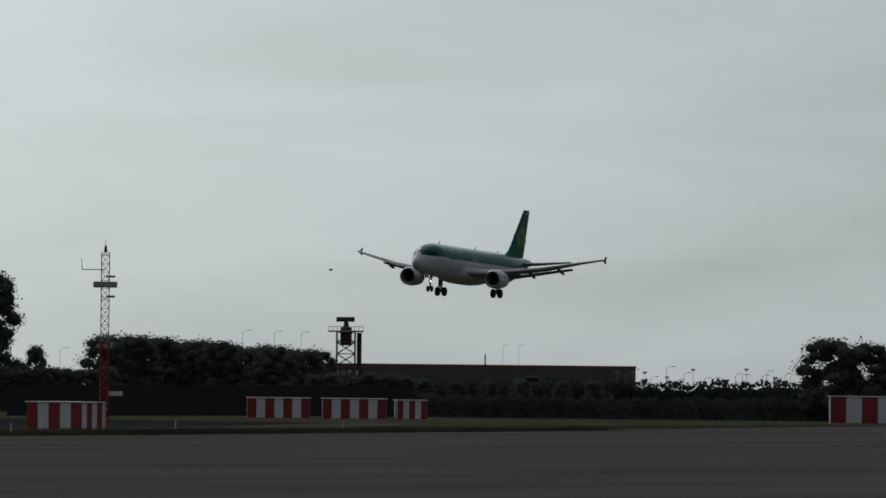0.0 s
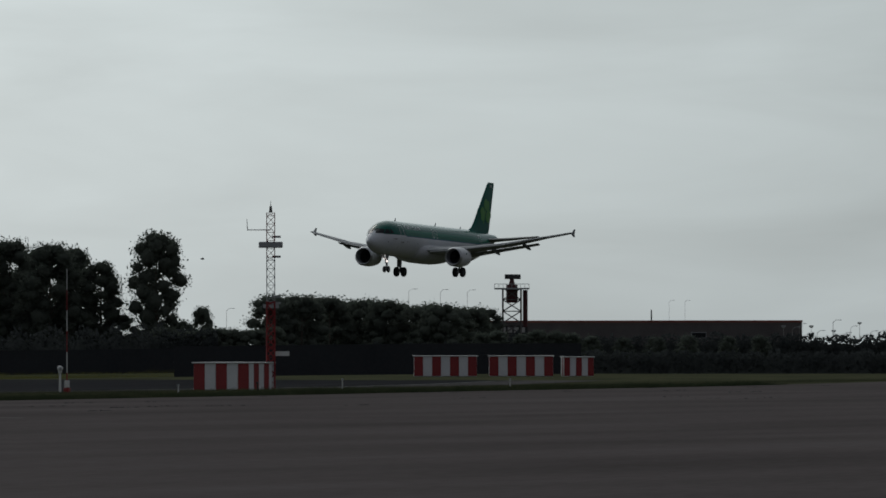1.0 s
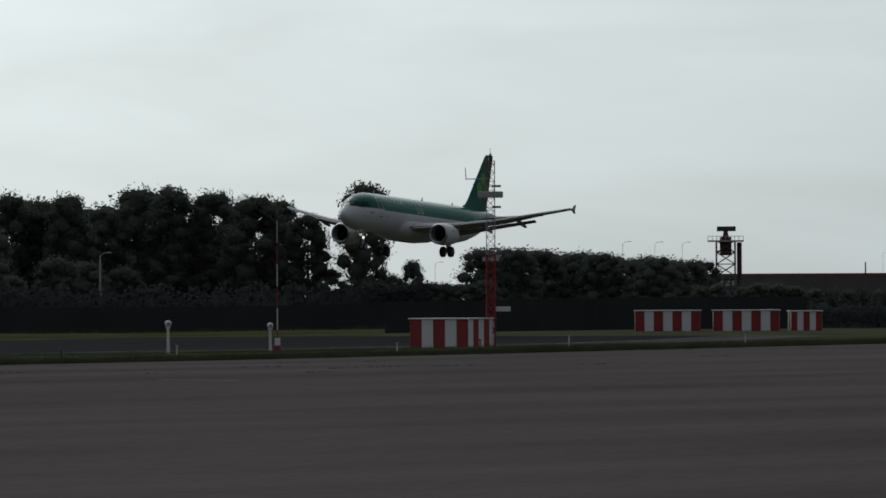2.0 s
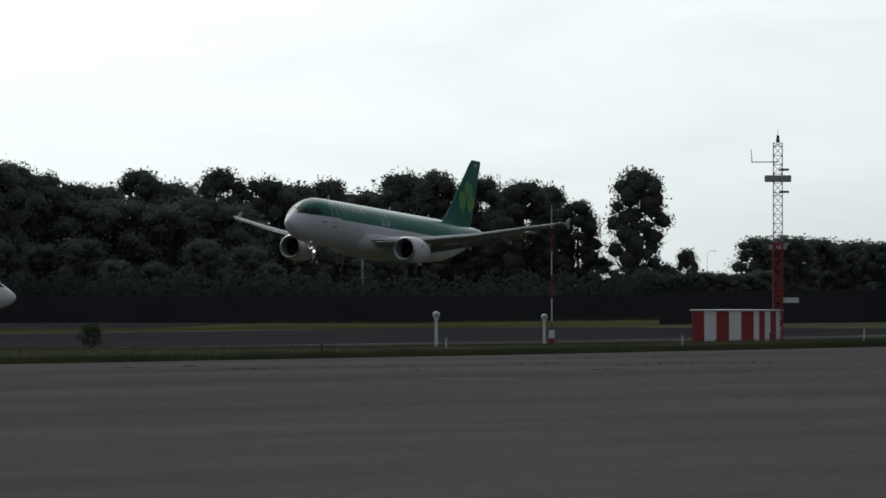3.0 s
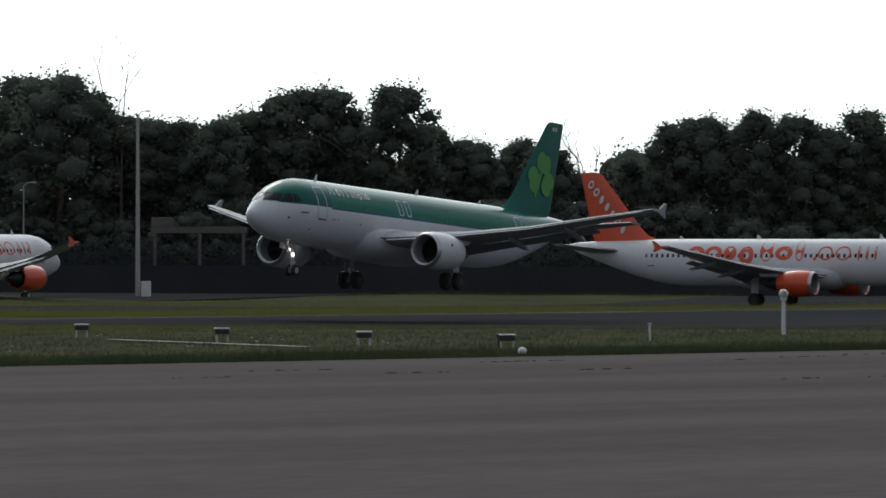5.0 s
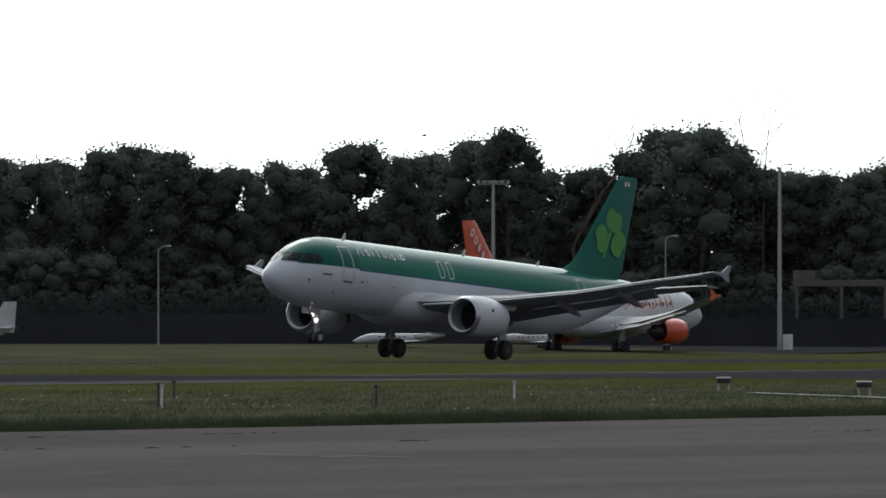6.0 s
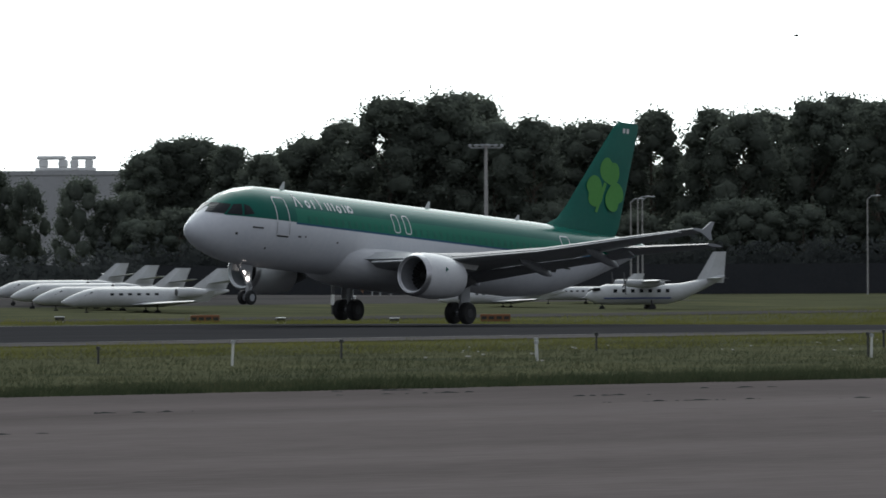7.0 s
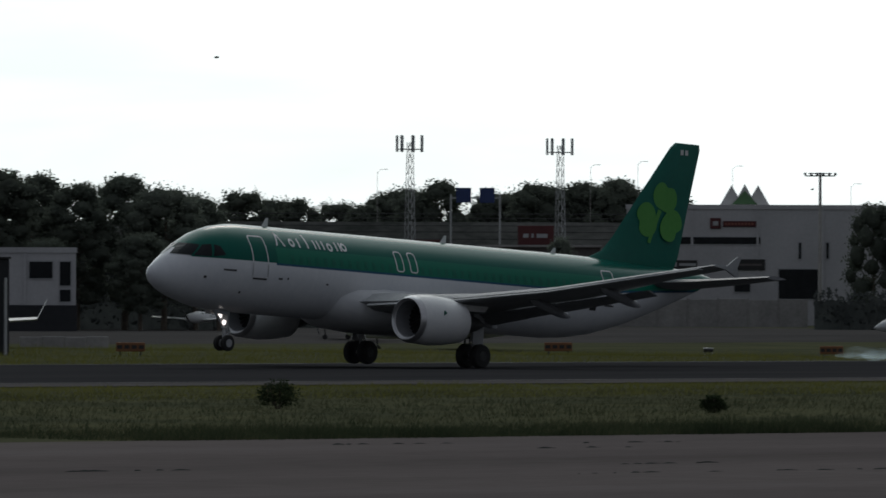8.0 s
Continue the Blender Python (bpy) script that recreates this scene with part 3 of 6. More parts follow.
def airliner(name, m, label, hull, fin_mat, engine_mat, cut=0.0, far_lights=True):
    root = thing(name, m, label, "airliner")
    hull_ob = smooth(part("fuselage", fuselage_mesh(cut), hull, root))
    smooth(part("belly_fairing", fairing_mesh(cut), M_BELLY, root, "belly fairing, white darkened for underside shade and slight dirt"))
    for side in (-1, 1):
        wing = smooth(part("wing", wing_mesh(side, cut), M_WING, root, "pale grey metal wing"), 60)
        part("wingtip_fence", fence_mesh(side, cut), fin_mat if fin_mat is M_ORANGE else M_WING, wing, "small arrow-shaped wingtip fence")
        smooth(part("flap", flap_mesh(side, cut), M_FLAP, wing, "lowered trailing flap, grey darkened for its shaded underside"), 60)
        smooth(part("slat", slat_mesh(side, cut), M_WING, wing, "extended pale slat"), 60)
        for y, x, z in ((3.7, 17.9, 2.35), (8.2, 18.2, 2.95), (11.6, 19.4, 3.6)):
            smooth(part("flap_track_fairing", canoe_mesh(side, y, x, z, cut), M_FLAP, wing, "pointed grey flap fairing"))
        engine = smooth(part("engine_cowl", nacelle_mesh(side, cut), engine_mat, root, "round engine cowl with bare metal lip"))
        bm = bmesh.new()
        c = Vector((0.32, side * 5.75, 2.0))
        loft(bm, [[c + Vector((stretch_x(x, cut), r * math.sin(2 * math.pi * i / 28), r * math.cos(2 * math.pi * i / 28))) for i in range(28)] for x, r in ((12.05, 0.8), (11.3, 0.83), (11.06, 0.875))], caps=False)
        smooth(part("intake_duct", bm, M_FLAP, engine, "grey lined intake duct"))
        part("fan", fan_mesh(side, cut), M_BLACK, engine, "dark turbofan blades")
        smooth(part("exhaust_core", core_mesh(side, cut), M_DARK, engine, "dark exhaust cone"))
        part("pylon", pylon_mesh(side, cut), M_GREYWHITE, engine)
        bm = bmesh.new()
        c = Vector((stretch_x(11.24, cut), side * 5.75, 2.0))
        rings = [[c + Vector((dx, r * math.sin(2 * math.pi * i / 28), r * math.cos(2 * math.pi * i / 28))) for i in range(28)] for dx, r in ((0.22, 0.86), (0.05, 0.91), (-0.02, 0.97), (0.05, 1.05), (0.24, 1.115))]
        loft(bm, rings, caps=False)
        smooth(part("intake_lip", bm, M_METAL, engine, "bare metal intake lip"), 80)
        # darker grey than the wing, standing in for the shaded underside
        smooth(part("tailplane", tailplane_mesh(side, cut), M_FLAP, root, "tailplane, grey darkened for its shaded underside"), 60)
        # cabin windows
        me = None
        for i in range(46):
            x = 7.4 + 0.533 * i
            if x > 29.5 - 0.2 or 13.9 < x < 15.9 or (cut and 26 < x < 28):
                continue
            bm = bmesh.new()
            skin_patch(bm, x - 0.11, x + 0.11, ZC + 0.42, ZC + 0.75, side, 0.008, cut, 0, 1, 2)
            part("cabin_window", bm, M_WINDOW_GREEN if hull is M_HULL_GREEN else M_GLASS, hull_ob)
        # doors, outlined
        for x, z0, z1, w in ((4.8, -0.45, 1.55, 1.0), (28.4, -0.3, 1.4, 0.85), (14.2, 0.42, 1.4, 0.52), (15.1, 0.42, 1.4, 0.52)):
            part("door_outline", door_ring(x, x + w, ZC + z0, ZC + z1, side, cut), M_WHITE if hull is M_HULL_GREEN else M_GREYWHITE, hull_ob, "thin pale door outline")
            if w > 0.6:
                bm = bmesh.new()
                skin_patch(bm, x + 0.06, x + w - 0.06, ZC + z0 - 0.05, ZC + z0 + 0.03, side, 0.016, cut, 0, 2, 1)
                part("door_sill", bm, M_DARK, hull_ob, "dark door sill")
        # flight deck glazing: windscreen, sliding pane, rear pane
        for corners in (((1.06, 0.43), (1.74, 0.4), (2.28, 0.92), (1.8, 0.97)), ((1.83, 0.4), (2.6, 0.4), (2.76, 0.97), (2.38, 0.93)), ((2.7, 0.41), (3.32, 0.52), (3.14, 0.9), (2.87, 0.97))):
            part("cockpit_window", glazing_mesh(corners, side, cut), M_GLASS, hull_ob, "dark cockpit window pane")
        add_gear(root, 17.71, side * 3.795, 0.58, 0.42, 0.46, 2.7, cut)
    smooth(part("fin", fin_mesh(cut), fin_mat, root), 60)
    add_gear(root, 5.07, 0, 0.38, 0.22, 0.25, 2.2, cut, lamp=True)
    for x, h in ((7.2, 0.45), (19.0, 0.4), (26.5, 0.3)):
        bm = bmesh.new()
        loft(bm, [[Vector((stretch_x(x + a, cut), b, ZC + 2.03)) for a, b in ((-0.2, 0), (0, 0.04), (0.25, 0), (0, -0.04))], [Vector((stretch_x(x, cut) + a, b, ZC + 2.03 + h)) for a, b in ((0.1, 0), (0.15, 0.02), (0.25, 0), (0.15, -0.02))]])
        part("antenna", bm, M_GREYWHITE, hull_ob, "small blade antenna")
    return root


M_WINDOW_GREEN = surface("tinted_cabin_window", (0.004, 0.115, 0.076), (0.006, 0.128, 0.083), 1, 0.3, fine=6, spec=0.14)


def shamrock(root):
    """Three plain lobes and a stalk on each side of the fin."""
    for side in (-1, 1):
        bm = bmesh.new()
        for cx, cz, r, out, lift in ((33.95, 9.05, 0.88, 70, 0.25), (32.84, 8.02, 0.88, 195, 0.256), (34.36, 7.86, 0.86, -40, 0.262)):
            rows = []
            for i in range(28):
                a = 2 * math.pi * i / 28
                off = (math.degrees(a) - out + 180) % 360 - 180
                rr = r * (1 - 0.3 * math.exp(-(off / 20) ** 2) - 0.36 * math.exp(-((abs(off) - 180) / 62) ** 2))
                rows.append(bm.verts.new((cx + rr * math.cos(a), side * (lift - 0.03 * (cz + rr * math.sin(a) - 7)), cz + rr * math.sin(a))))
            bm.faces.new(rows if side < 0 else rows[::-1])
        q = [bm.verts.new((x, side * (0.268 - 0.03 * (z - 7)), z)) for x, z in ((33.5, 8.55), (33.74, 8.45), (33.0, 6.85), (32.8, 6.9))]
        bm.faces.new(q if side < 0 else q[::-1])
        part("fin_emblem", bm, M_LIME, root, "bright green leaf-shaped emblem")


def make_green_airliner():
    root = airliner("landing_airliner", Matrix.Identity(4), "green and white twin-engine airliner, landing with gear and flaps down", M_HULL_GREEN, M_GREEN, M_WHITE)
    shamrock(root)
    name_strokes(root)
    for x0, x1, z0, z1 in ((3.15, 3.85, -0.2, -0.12), (2.2, 2.34, -0.62, -0.5), (6.5, 6.75, -0.42, -0.34), (7.05, 7.15, -0.4, -0.3), (4.3, 4.42, -1.2, -1.1), (9.6, 9.75, -0.5, -0.42), (27.4, 27.9, -0.6, -0.25)):
        bm = bmesh.new()
        skin_patch(bm, x0, x1, ZC + z0, ZC + z1, -1, 0.01, 0.0, 0.0, 1, 2)
        part("hull_mark", bm, M_DARK, root, "small dark port or plain mark on the hull")
    for i in range(5):
        bm = bmesh.new()
        skin_patch(bm, 24.3 + 0.42 * i, 24.58 + 0.42 * i, ZC - 0.62, ZC - 0.2, -1, 0.01, 0.0, 0.0, 1, 2)
        part("registration_bar", bm, M_DARK, root, "plain dark bar on the rear hull")
    for i in range(2):
        bm = bmesh.new()
        box(bm, 34.95 + 0.32 * i, 35.15 + 0.32 * i, -0.14, -0.13, 11.3, 11.55)
        part("fin_bar", bm, M_GREYWHITE, root, "small pale bar near the fin's top")
    bm = bmesh.new()
    rod(bm, (12.6, -6.9, 2.38), (12.6, -6.93, 2.38), 0.13, 0.13, 3)
    part("cowl_emblem", bm, M_GREEN, root, "small green mark on the engine cowl")
    for x in (4.8, 5.75):
        bm = bmesh.new()
        skin_patch(bm, x, x + 0.05, ZC - 0.35, ZC + 0.24, -1, 0.018, 0.0, 0.0, 1, 3)
        part("door_edge", bm, M_GREY, root, "grey door edge on the white hull")
    return root


plane = make_green_airliner()
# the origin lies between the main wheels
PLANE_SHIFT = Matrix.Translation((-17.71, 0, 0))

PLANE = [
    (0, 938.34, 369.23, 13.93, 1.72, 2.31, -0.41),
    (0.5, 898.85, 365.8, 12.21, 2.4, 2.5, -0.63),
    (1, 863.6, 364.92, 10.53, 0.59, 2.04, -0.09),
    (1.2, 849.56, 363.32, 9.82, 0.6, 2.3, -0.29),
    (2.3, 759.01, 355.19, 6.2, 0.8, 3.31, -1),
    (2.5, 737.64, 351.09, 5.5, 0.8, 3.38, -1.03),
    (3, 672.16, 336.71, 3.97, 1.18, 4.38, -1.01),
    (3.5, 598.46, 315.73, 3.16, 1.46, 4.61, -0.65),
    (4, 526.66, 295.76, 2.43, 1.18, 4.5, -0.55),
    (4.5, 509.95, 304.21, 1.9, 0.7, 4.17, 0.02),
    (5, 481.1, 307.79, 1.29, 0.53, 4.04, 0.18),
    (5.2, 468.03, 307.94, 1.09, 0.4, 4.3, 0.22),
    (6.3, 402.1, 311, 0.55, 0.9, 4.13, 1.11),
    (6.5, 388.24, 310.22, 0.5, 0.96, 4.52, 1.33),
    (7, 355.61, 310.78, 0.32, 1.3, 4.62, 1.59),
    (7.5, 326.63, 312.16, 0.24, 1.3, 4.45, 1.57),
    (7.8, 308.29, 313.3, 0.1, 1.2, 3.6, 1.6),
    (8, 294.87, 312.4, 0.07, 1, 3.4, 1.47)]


def orange_name(root, side):
    """Plain rings and bars standing for the painted name: heavy ones, then thin ones."""
    heavy = ((24.4, 0.25, 0.85, 0.62, 0.45), (22.7, 0.25, 0.85, 0.62, 0.5), (21.1, 0.25, 0.62, 0.62, 0.0), (19.5, 0.05, 0.72, 0.8, 0.4), (17.6, 0.5, 0.62, 1.0, 0.0), (15.9, 0.25, 0.85, 0.62, 0.45), (14.4, 0.45, 0.42, 0.9, 0.0))
    thin = ((12.9, -0.25, 0.16, 0.16, 0.0), (11.9, 0.25, 0.72, 0.62, 0.78), (10.2, 0.25, 0.74, 0.62, 0.8), (8.7, 0.25, 0.12, 0.62, 0.0), (7.9, 0.25, 0.12, 0.62, 0.0), (7.1, 0.25, 0.12, 0.62, 0.0))
    for x, z, rx, rz, hole in heavy + thin:
        bm = bmesh.new()
        xx = x if side > 0 else 31.6 - x
        skin_oval(bm, xx, ZC + 0.55 + z, rx, rz, side, hole)
        part("name_shape", bm, M_ORANGE, root, "plain orange shape of the airline's painted name")
    # pale bars and rings climbing the fin
    for i in range(7):
        u = i / 6
        bm = bmesh.new()
        cx, cz = 35.3 - 3.1 * u, 10.8 - 4.0 * u
        rx, hole = (0.27, 0.5) if i in (0, 1, 5) else (0.17, 0.0)
        n = 14
        rows = []
        for f in (hole or 0.02, 1.0):
            rows.append([bm.verts.new((cx + f * (rx * math.cos(a) - 0.16 * math.sin(a)), side * 0.3, cz + f * (0.36 * math.sin(a) + 0.1 * math.cos(a)))) for a in (2 * math.pi * k / n for k in range(n))])
        for k in range(n):
            q = (rows[0][k], rows[0][(k + 1) % n], rows[1][(k + 1) % n], rows[1][k])
            bm.faces.new(q if side > 0 else q[::-1])
        part("fin_shape", bm, M_WHITE, root, "plain white shape on the fin")


def make_taxiing():
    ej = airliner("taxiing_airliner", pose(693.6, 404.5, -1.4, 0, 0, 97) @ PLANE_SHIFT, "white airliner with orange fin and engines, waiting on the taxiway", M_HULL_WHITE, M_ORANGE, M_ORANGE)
    for side in (-1, 1):
        orange_name(ej, side)
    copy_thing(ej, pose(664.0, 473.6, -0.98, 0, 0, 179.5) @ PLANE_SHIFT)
    return ej


make_taxiing()


# ---- trees ----
def unit_ball():
    bm = bmesh.new()
    bmesh.ops.create_icosphere(bm, subdivisions=2, radius=1)
    bm.verts.ensure_lookup_table()
    out = [v.co.copy() for v in bm.verts], [tuple(v.index for v in f.verts) for f in bm.faces]
    bm.free()
    return out


BALL_VERTS, BALL_FACES = unit_ball()


def crown_mesh(rng, h, w, low, clumps, leaves, size, core=0.56, reach=0.46):
    """Lumpy boughs: each a dense rounded core wrapped in many small leaves, with a loose fringe and an uneven outline."""
    verts, faces, soft = [], [], []

    def leaf(o, n, s, wide):
        a = n.cross(Vector((rng.gauss(0, 1), rng.gauss(0, 1), rng.gauss(0, 1)))).normalized()
        b = n.cross(a).normalized()
        k = len(verts)
        verts.extend((o - a * s, o + b * s * wide, o + a * s, o - b * s * wide))
        faces.append((k, k + 1, k + 2, k + 3))
        soft.append(False)

    for c in range(clumps):
        cr = rng.uniform(0.6, 1.1) * reach * w
        u = 1 - (c / clumps) ** 1.25
        ring = math.sqrt(max(0.05, 1 - ((u - 0.42) / 0.62) ** 2)) * (w - 0.45 * cr)
        turn, out = c * 2.39996 + rng.uniform(-0.5, 0.5), rng.uniform(0.25, 1.0) ** 0.6
        z = low * h + 0.6 * cr + (h - low * h - 1.45 * cr) * u
        c0 = Vector((ring * out * math.cos(turn), ring * out * math.sin(turn), z))
        squash = rng.uniform(0.75, 1.0)

        def rim(d):
            return cr * (1 + 0.36 * noise.noise(d * 1.9 + c0) + 0.24 * noise.noise(d * 4.5 + c0))

        if core:
            k = len(verts)
            for d in BALL_VERTS:
                q = d * rim(d) * core
                verts.append(c0 + Vector((q.x, q.y, q.z * squash)))
            for f in BALL_FACES:
                faces.append(tuple(k + i for i in f))
                soft.append(True)
        for i in range(leaves):
            d = Vector((rng.gauss(0, 1), rng.gauss(0, 1), rng.gauss(0, 1))).normalized()
            q = d * rim(d) * (rng.uniform(0.5, 1.0) if i % 8 else rng.uniform(0.95, 1.08))
            n = (d + 1.1 * Vector((rng.gauss(0, 1), rng.gauss(0, 1), rng.gauss(0, 1)))).normalized()
            leaf(c0 + Vector((q.x, q.y, q.z * squash)), n, size * rng.uniform(0.55, 1.5), 0.55)
    me = bpy.data.meshes.new("crown")
    me.from_pydata(verts, [], faces)
    me.polygons.foreach_set("use_smooth", soft)
    return me


def make_tree(name, seed, h, w, low, clumps, leaves, size, leaf, label, category):
    rng = random.Random(seed)
    root = thing(name, Matrix.Identity(4), label, category)
    bm = bmesh.new()
    r = 0.018 * h
    lean = Vector((rng.uniform(-0.4, 0.4), rng.uniform(-0.4, 0.4), 0))
    points = [Vector((0, 0, -0.3)), lean * 0.5 + Vector((0, 0, 0.3 * h)), lean + Vector((0, 0, 0.6 * h)), lean * 0.7 + Vector((0, 0, 0.9 * h))]
    for i, (a, b) in enumerate(zip(points, points[1:])):
        rod(bm, a, b, r * (1 - 0.28 * i), r * (0.72 - 0.28 * i) if i < 2 else 0.12 * r, 8)
    for i in range(9):
        u = rng.uniform(0.28, 0.62)
        a = lean * u + Vector((0, 0, u * h))
        ang = rng.uniform(0, 6.28)
        b = a + Vector((math.cos(ang) * w * 0.6, math.sin(ang) * w * 0.6, rng.uniform(0.06, 0.18) * h))
        rod(bm, a, b, 0.35 * r, 0.08 * r, 5)
    part("trunk", bm, M_BARK, root, "pale peeling bark trunk with limbs")
    me = crown_mesh(rng, h, w, low, clumps, leaves, size)
    me.materials.append(leaf)
    crown = new("crown", me)
    crown.parent = root
    tagged(crown, "loose dark grey-green leaf clumps")
    return root


TREE_LABEL = "tall dark eucalyptus tree with loose ragged crown"
BROAD_LABEL = "broad dark evergreen tree with dense rounded crown"
KINDS = []


def plant(kind, az, dist, h, rng, wide=1.0, lift=0.0):
    base, unit, used = KINDS[kind]
    p = polar(az, dist)
    z = terrain(p.x, p.y) + lift
    s = h / unit
    m = pose(p.x, p.y, z, 0, 0, rng.uniform(0, 360)) @ Matrix.Diagonal((s * wide, s * wide, s, 1))
    if not used:
        base.matrix_basis = m
        KINDS[kind][2] = True
        return base
    return place_copy(base, m)


def plant_at(kind, p, h, rng, wide=1.0):
    base, unit, used = KINDS[kind]
    s = h / unit
    return place_copy(base, pose(p.x, p.y, terrain(p.x, p.y), 0, 0, rng.uniform(0, 360)) @ Matrix.Diagonal((s * wide, s * wide, s, 1)))


def place_copy(base, m):
    keep = base.matrix_basis.copy()
    base.matrix_basis = Matrix.Identity(4)
    ob = copy_thing(base, Matrix.Identity(4))
    base.matrix_basis = keep
    ob.matrix_basis = m
    return ob


for i in range(6):
    KINDS.append([make_tree("eucalyptus_tree", 10 + i, 16, 3.2 + 0.4 * (i % 3), 0.14, 38, 200, 0.15, M_LEAF, TREE_LABEL, "tree"), 16, False])
for i in range(2):
    KINDS.append([make_tree("evergreen_tree", 30 + i, 10, 3.4, 0.03, 26, 125, 0.15, M_LEAF, BROAD_LABEL, "tree"), 10, False])

# azimuth and height of the tops along the wood's front
FRONT_A = [(47.21, 14.0), (47.37, 15.2), (47.53, 15.7), (47.75, 14.9), (47.96, 13.9), (48.25, 15.9), (48.45, 17.3), (48.77, 19.6), (48.94, 18.7), (49.15, 19.6), (49.32, 19.9), (49.45, 17.4),
           (49.68, 17.1), (49.85, 16.8), (50.08, 17.4), (50.43, 18.0), (50.81, 18.1), (51.0, 17.7), (51.17, 17.8), (51.44, 19.0), (51.65, 19.6), (51.87, 18.9), (52.07, 17.0), (52.26, 17.7),
           (52.53, 17.5), (52.71, 17.5), (53.04, 19.8), (53.35, 18.1), (53.53, 18.9), (53.81, 20.1), (54.01, 20.7)]
FRONT_B = [(54.2, 17.0), (54.52, 17.4), (54.8, 19.3), (55.0, 21.2), (55.21, 21.8), (55.43, 19.4), (55.63, 17.5), (55.84, 17.3), (56.02, 16.8), (56.22, 17.0), (56.41, 18.1), (56.68, 19.9),
           (56.9, 20.3), (57.04, 17.9), (57.36, 20.4), (57.58, 16.6), (57.83, 15.4), (58.15, 15.1), (58.33, 14.7), (58.53, 12.0), (58.85, 13.7), (59.11, 17.0), (59.32, 17.9), (59.65, 17.9), (59.89, 17.9), (60.1, 17.0), (60.33, 18.5)]
FRONT_C = [(60.58, 17.3), (60.75, 17.6), (60.93, 16.6), (61.11, 16.2), (61.35, 15.2), (61.55, 14.6), (61.77, 16.5), (62.0, 15.4), (62.32, 16.6), (62.62, 15.7), (62.9, 15.1), (63.06, 15.4), (63.31, 14.0),
           (63.57, 16.5), (63.78, 16.2), (64.07, 15.9), (64.36, 15.4), (64.55, 14.8), (64.72, 12.9)]


def make_wood():
    rng = random.Random(5)
    n = 0
    for line in (FRONT_A, FRONT_B, FRONT_C):
        for az, h in line:
            plant(n % 6, az, 872 + 35 * ease(60.5, 62.5, az) + rng.uniform(-6, 8), h * rng.uniform(0.975, 1.005), rng, rng.uniform(0.95, 1.2))
            n += 1
    # the lone tree at the wood's end, and a low one beside it
    plant(2, 65.14, 905, 16.6, rng, 0.9)
    plant(6, 65.47, 905, 7.9, rng, 0.62)
    for i in range(62):
        az = 47.4 + 17.0 * (i + rng.uniform(-0.3, 0.3)) / 62
        if 58.2 < az < 58.75:
            continue
        plant(6 + n % 2, az, 884 + 55 * ease(62, 64, az) + rng.uniform(0, 10), rng.uniform(12.5, 15.5), rng, 1.2)
        n += 1
    for i in range(70):
        az = 47.2 + 18.4 * (i + rng.uniform(-0.3, 0.3)) / 70
        plant(6 + n % 2, az, 858 + 45 * ease(62, 64, az) + rng.uniform(0, 8), rng.uniform(6.0, 9.5), rng, 1.15)
        n += 1


make_wood()


def bare_tree(az, dist, h, seed):
    """A dead tree: pale forking limbs and twigs above the wood."""
    rng = random.Random(seed)
    p = polar(az, dist)
    root = thing("dead_tree", at(p.x, p.y), "bare pale dead tree standing among eucalyptus", "tree")
    trunk, twigs = bmesh.new(), bmesh.new()

    def fork(a, way, length, r, depth):
        b = a + way * length
        rod(trunk if depth < 2 else twigs, a, b, r, 0.65 * r, 6 if depth < 2 else 4)
        if depth < 5:
            for _ in range(2 if depth else 3):
                turn = Vector((rng.gauss(0, 0.36), rng.gauss(0, 0.36), rng.gauss(0.1, 0.2)))
                fork(b, (way + turn).normalized(), length * rng.uniform(0.42 if depth == 0 else 0.6, 0.55 if depth == 0 else 0.85), 0.62 * r, depth + 1)

    fork(Vector((0, 0, -0.3)), Vector((0, 0, 1)), 0.5 * h, 0.2, 0)
    part("trunk", trunk, M_BARK, root, "pale bare trunk and limbs")
    part("twigs", twigs, M_BARK, root, "thin bare twigs")
    return root


for az, dist, h, seed in ((55.62, 868, 20.5, 1), (54.42, 868, 19.0, 2), (57.12, 868, 18.5, 3), (58.65, 868, 14.0, 4)):
    bare_tree(az, dist, h, seed)


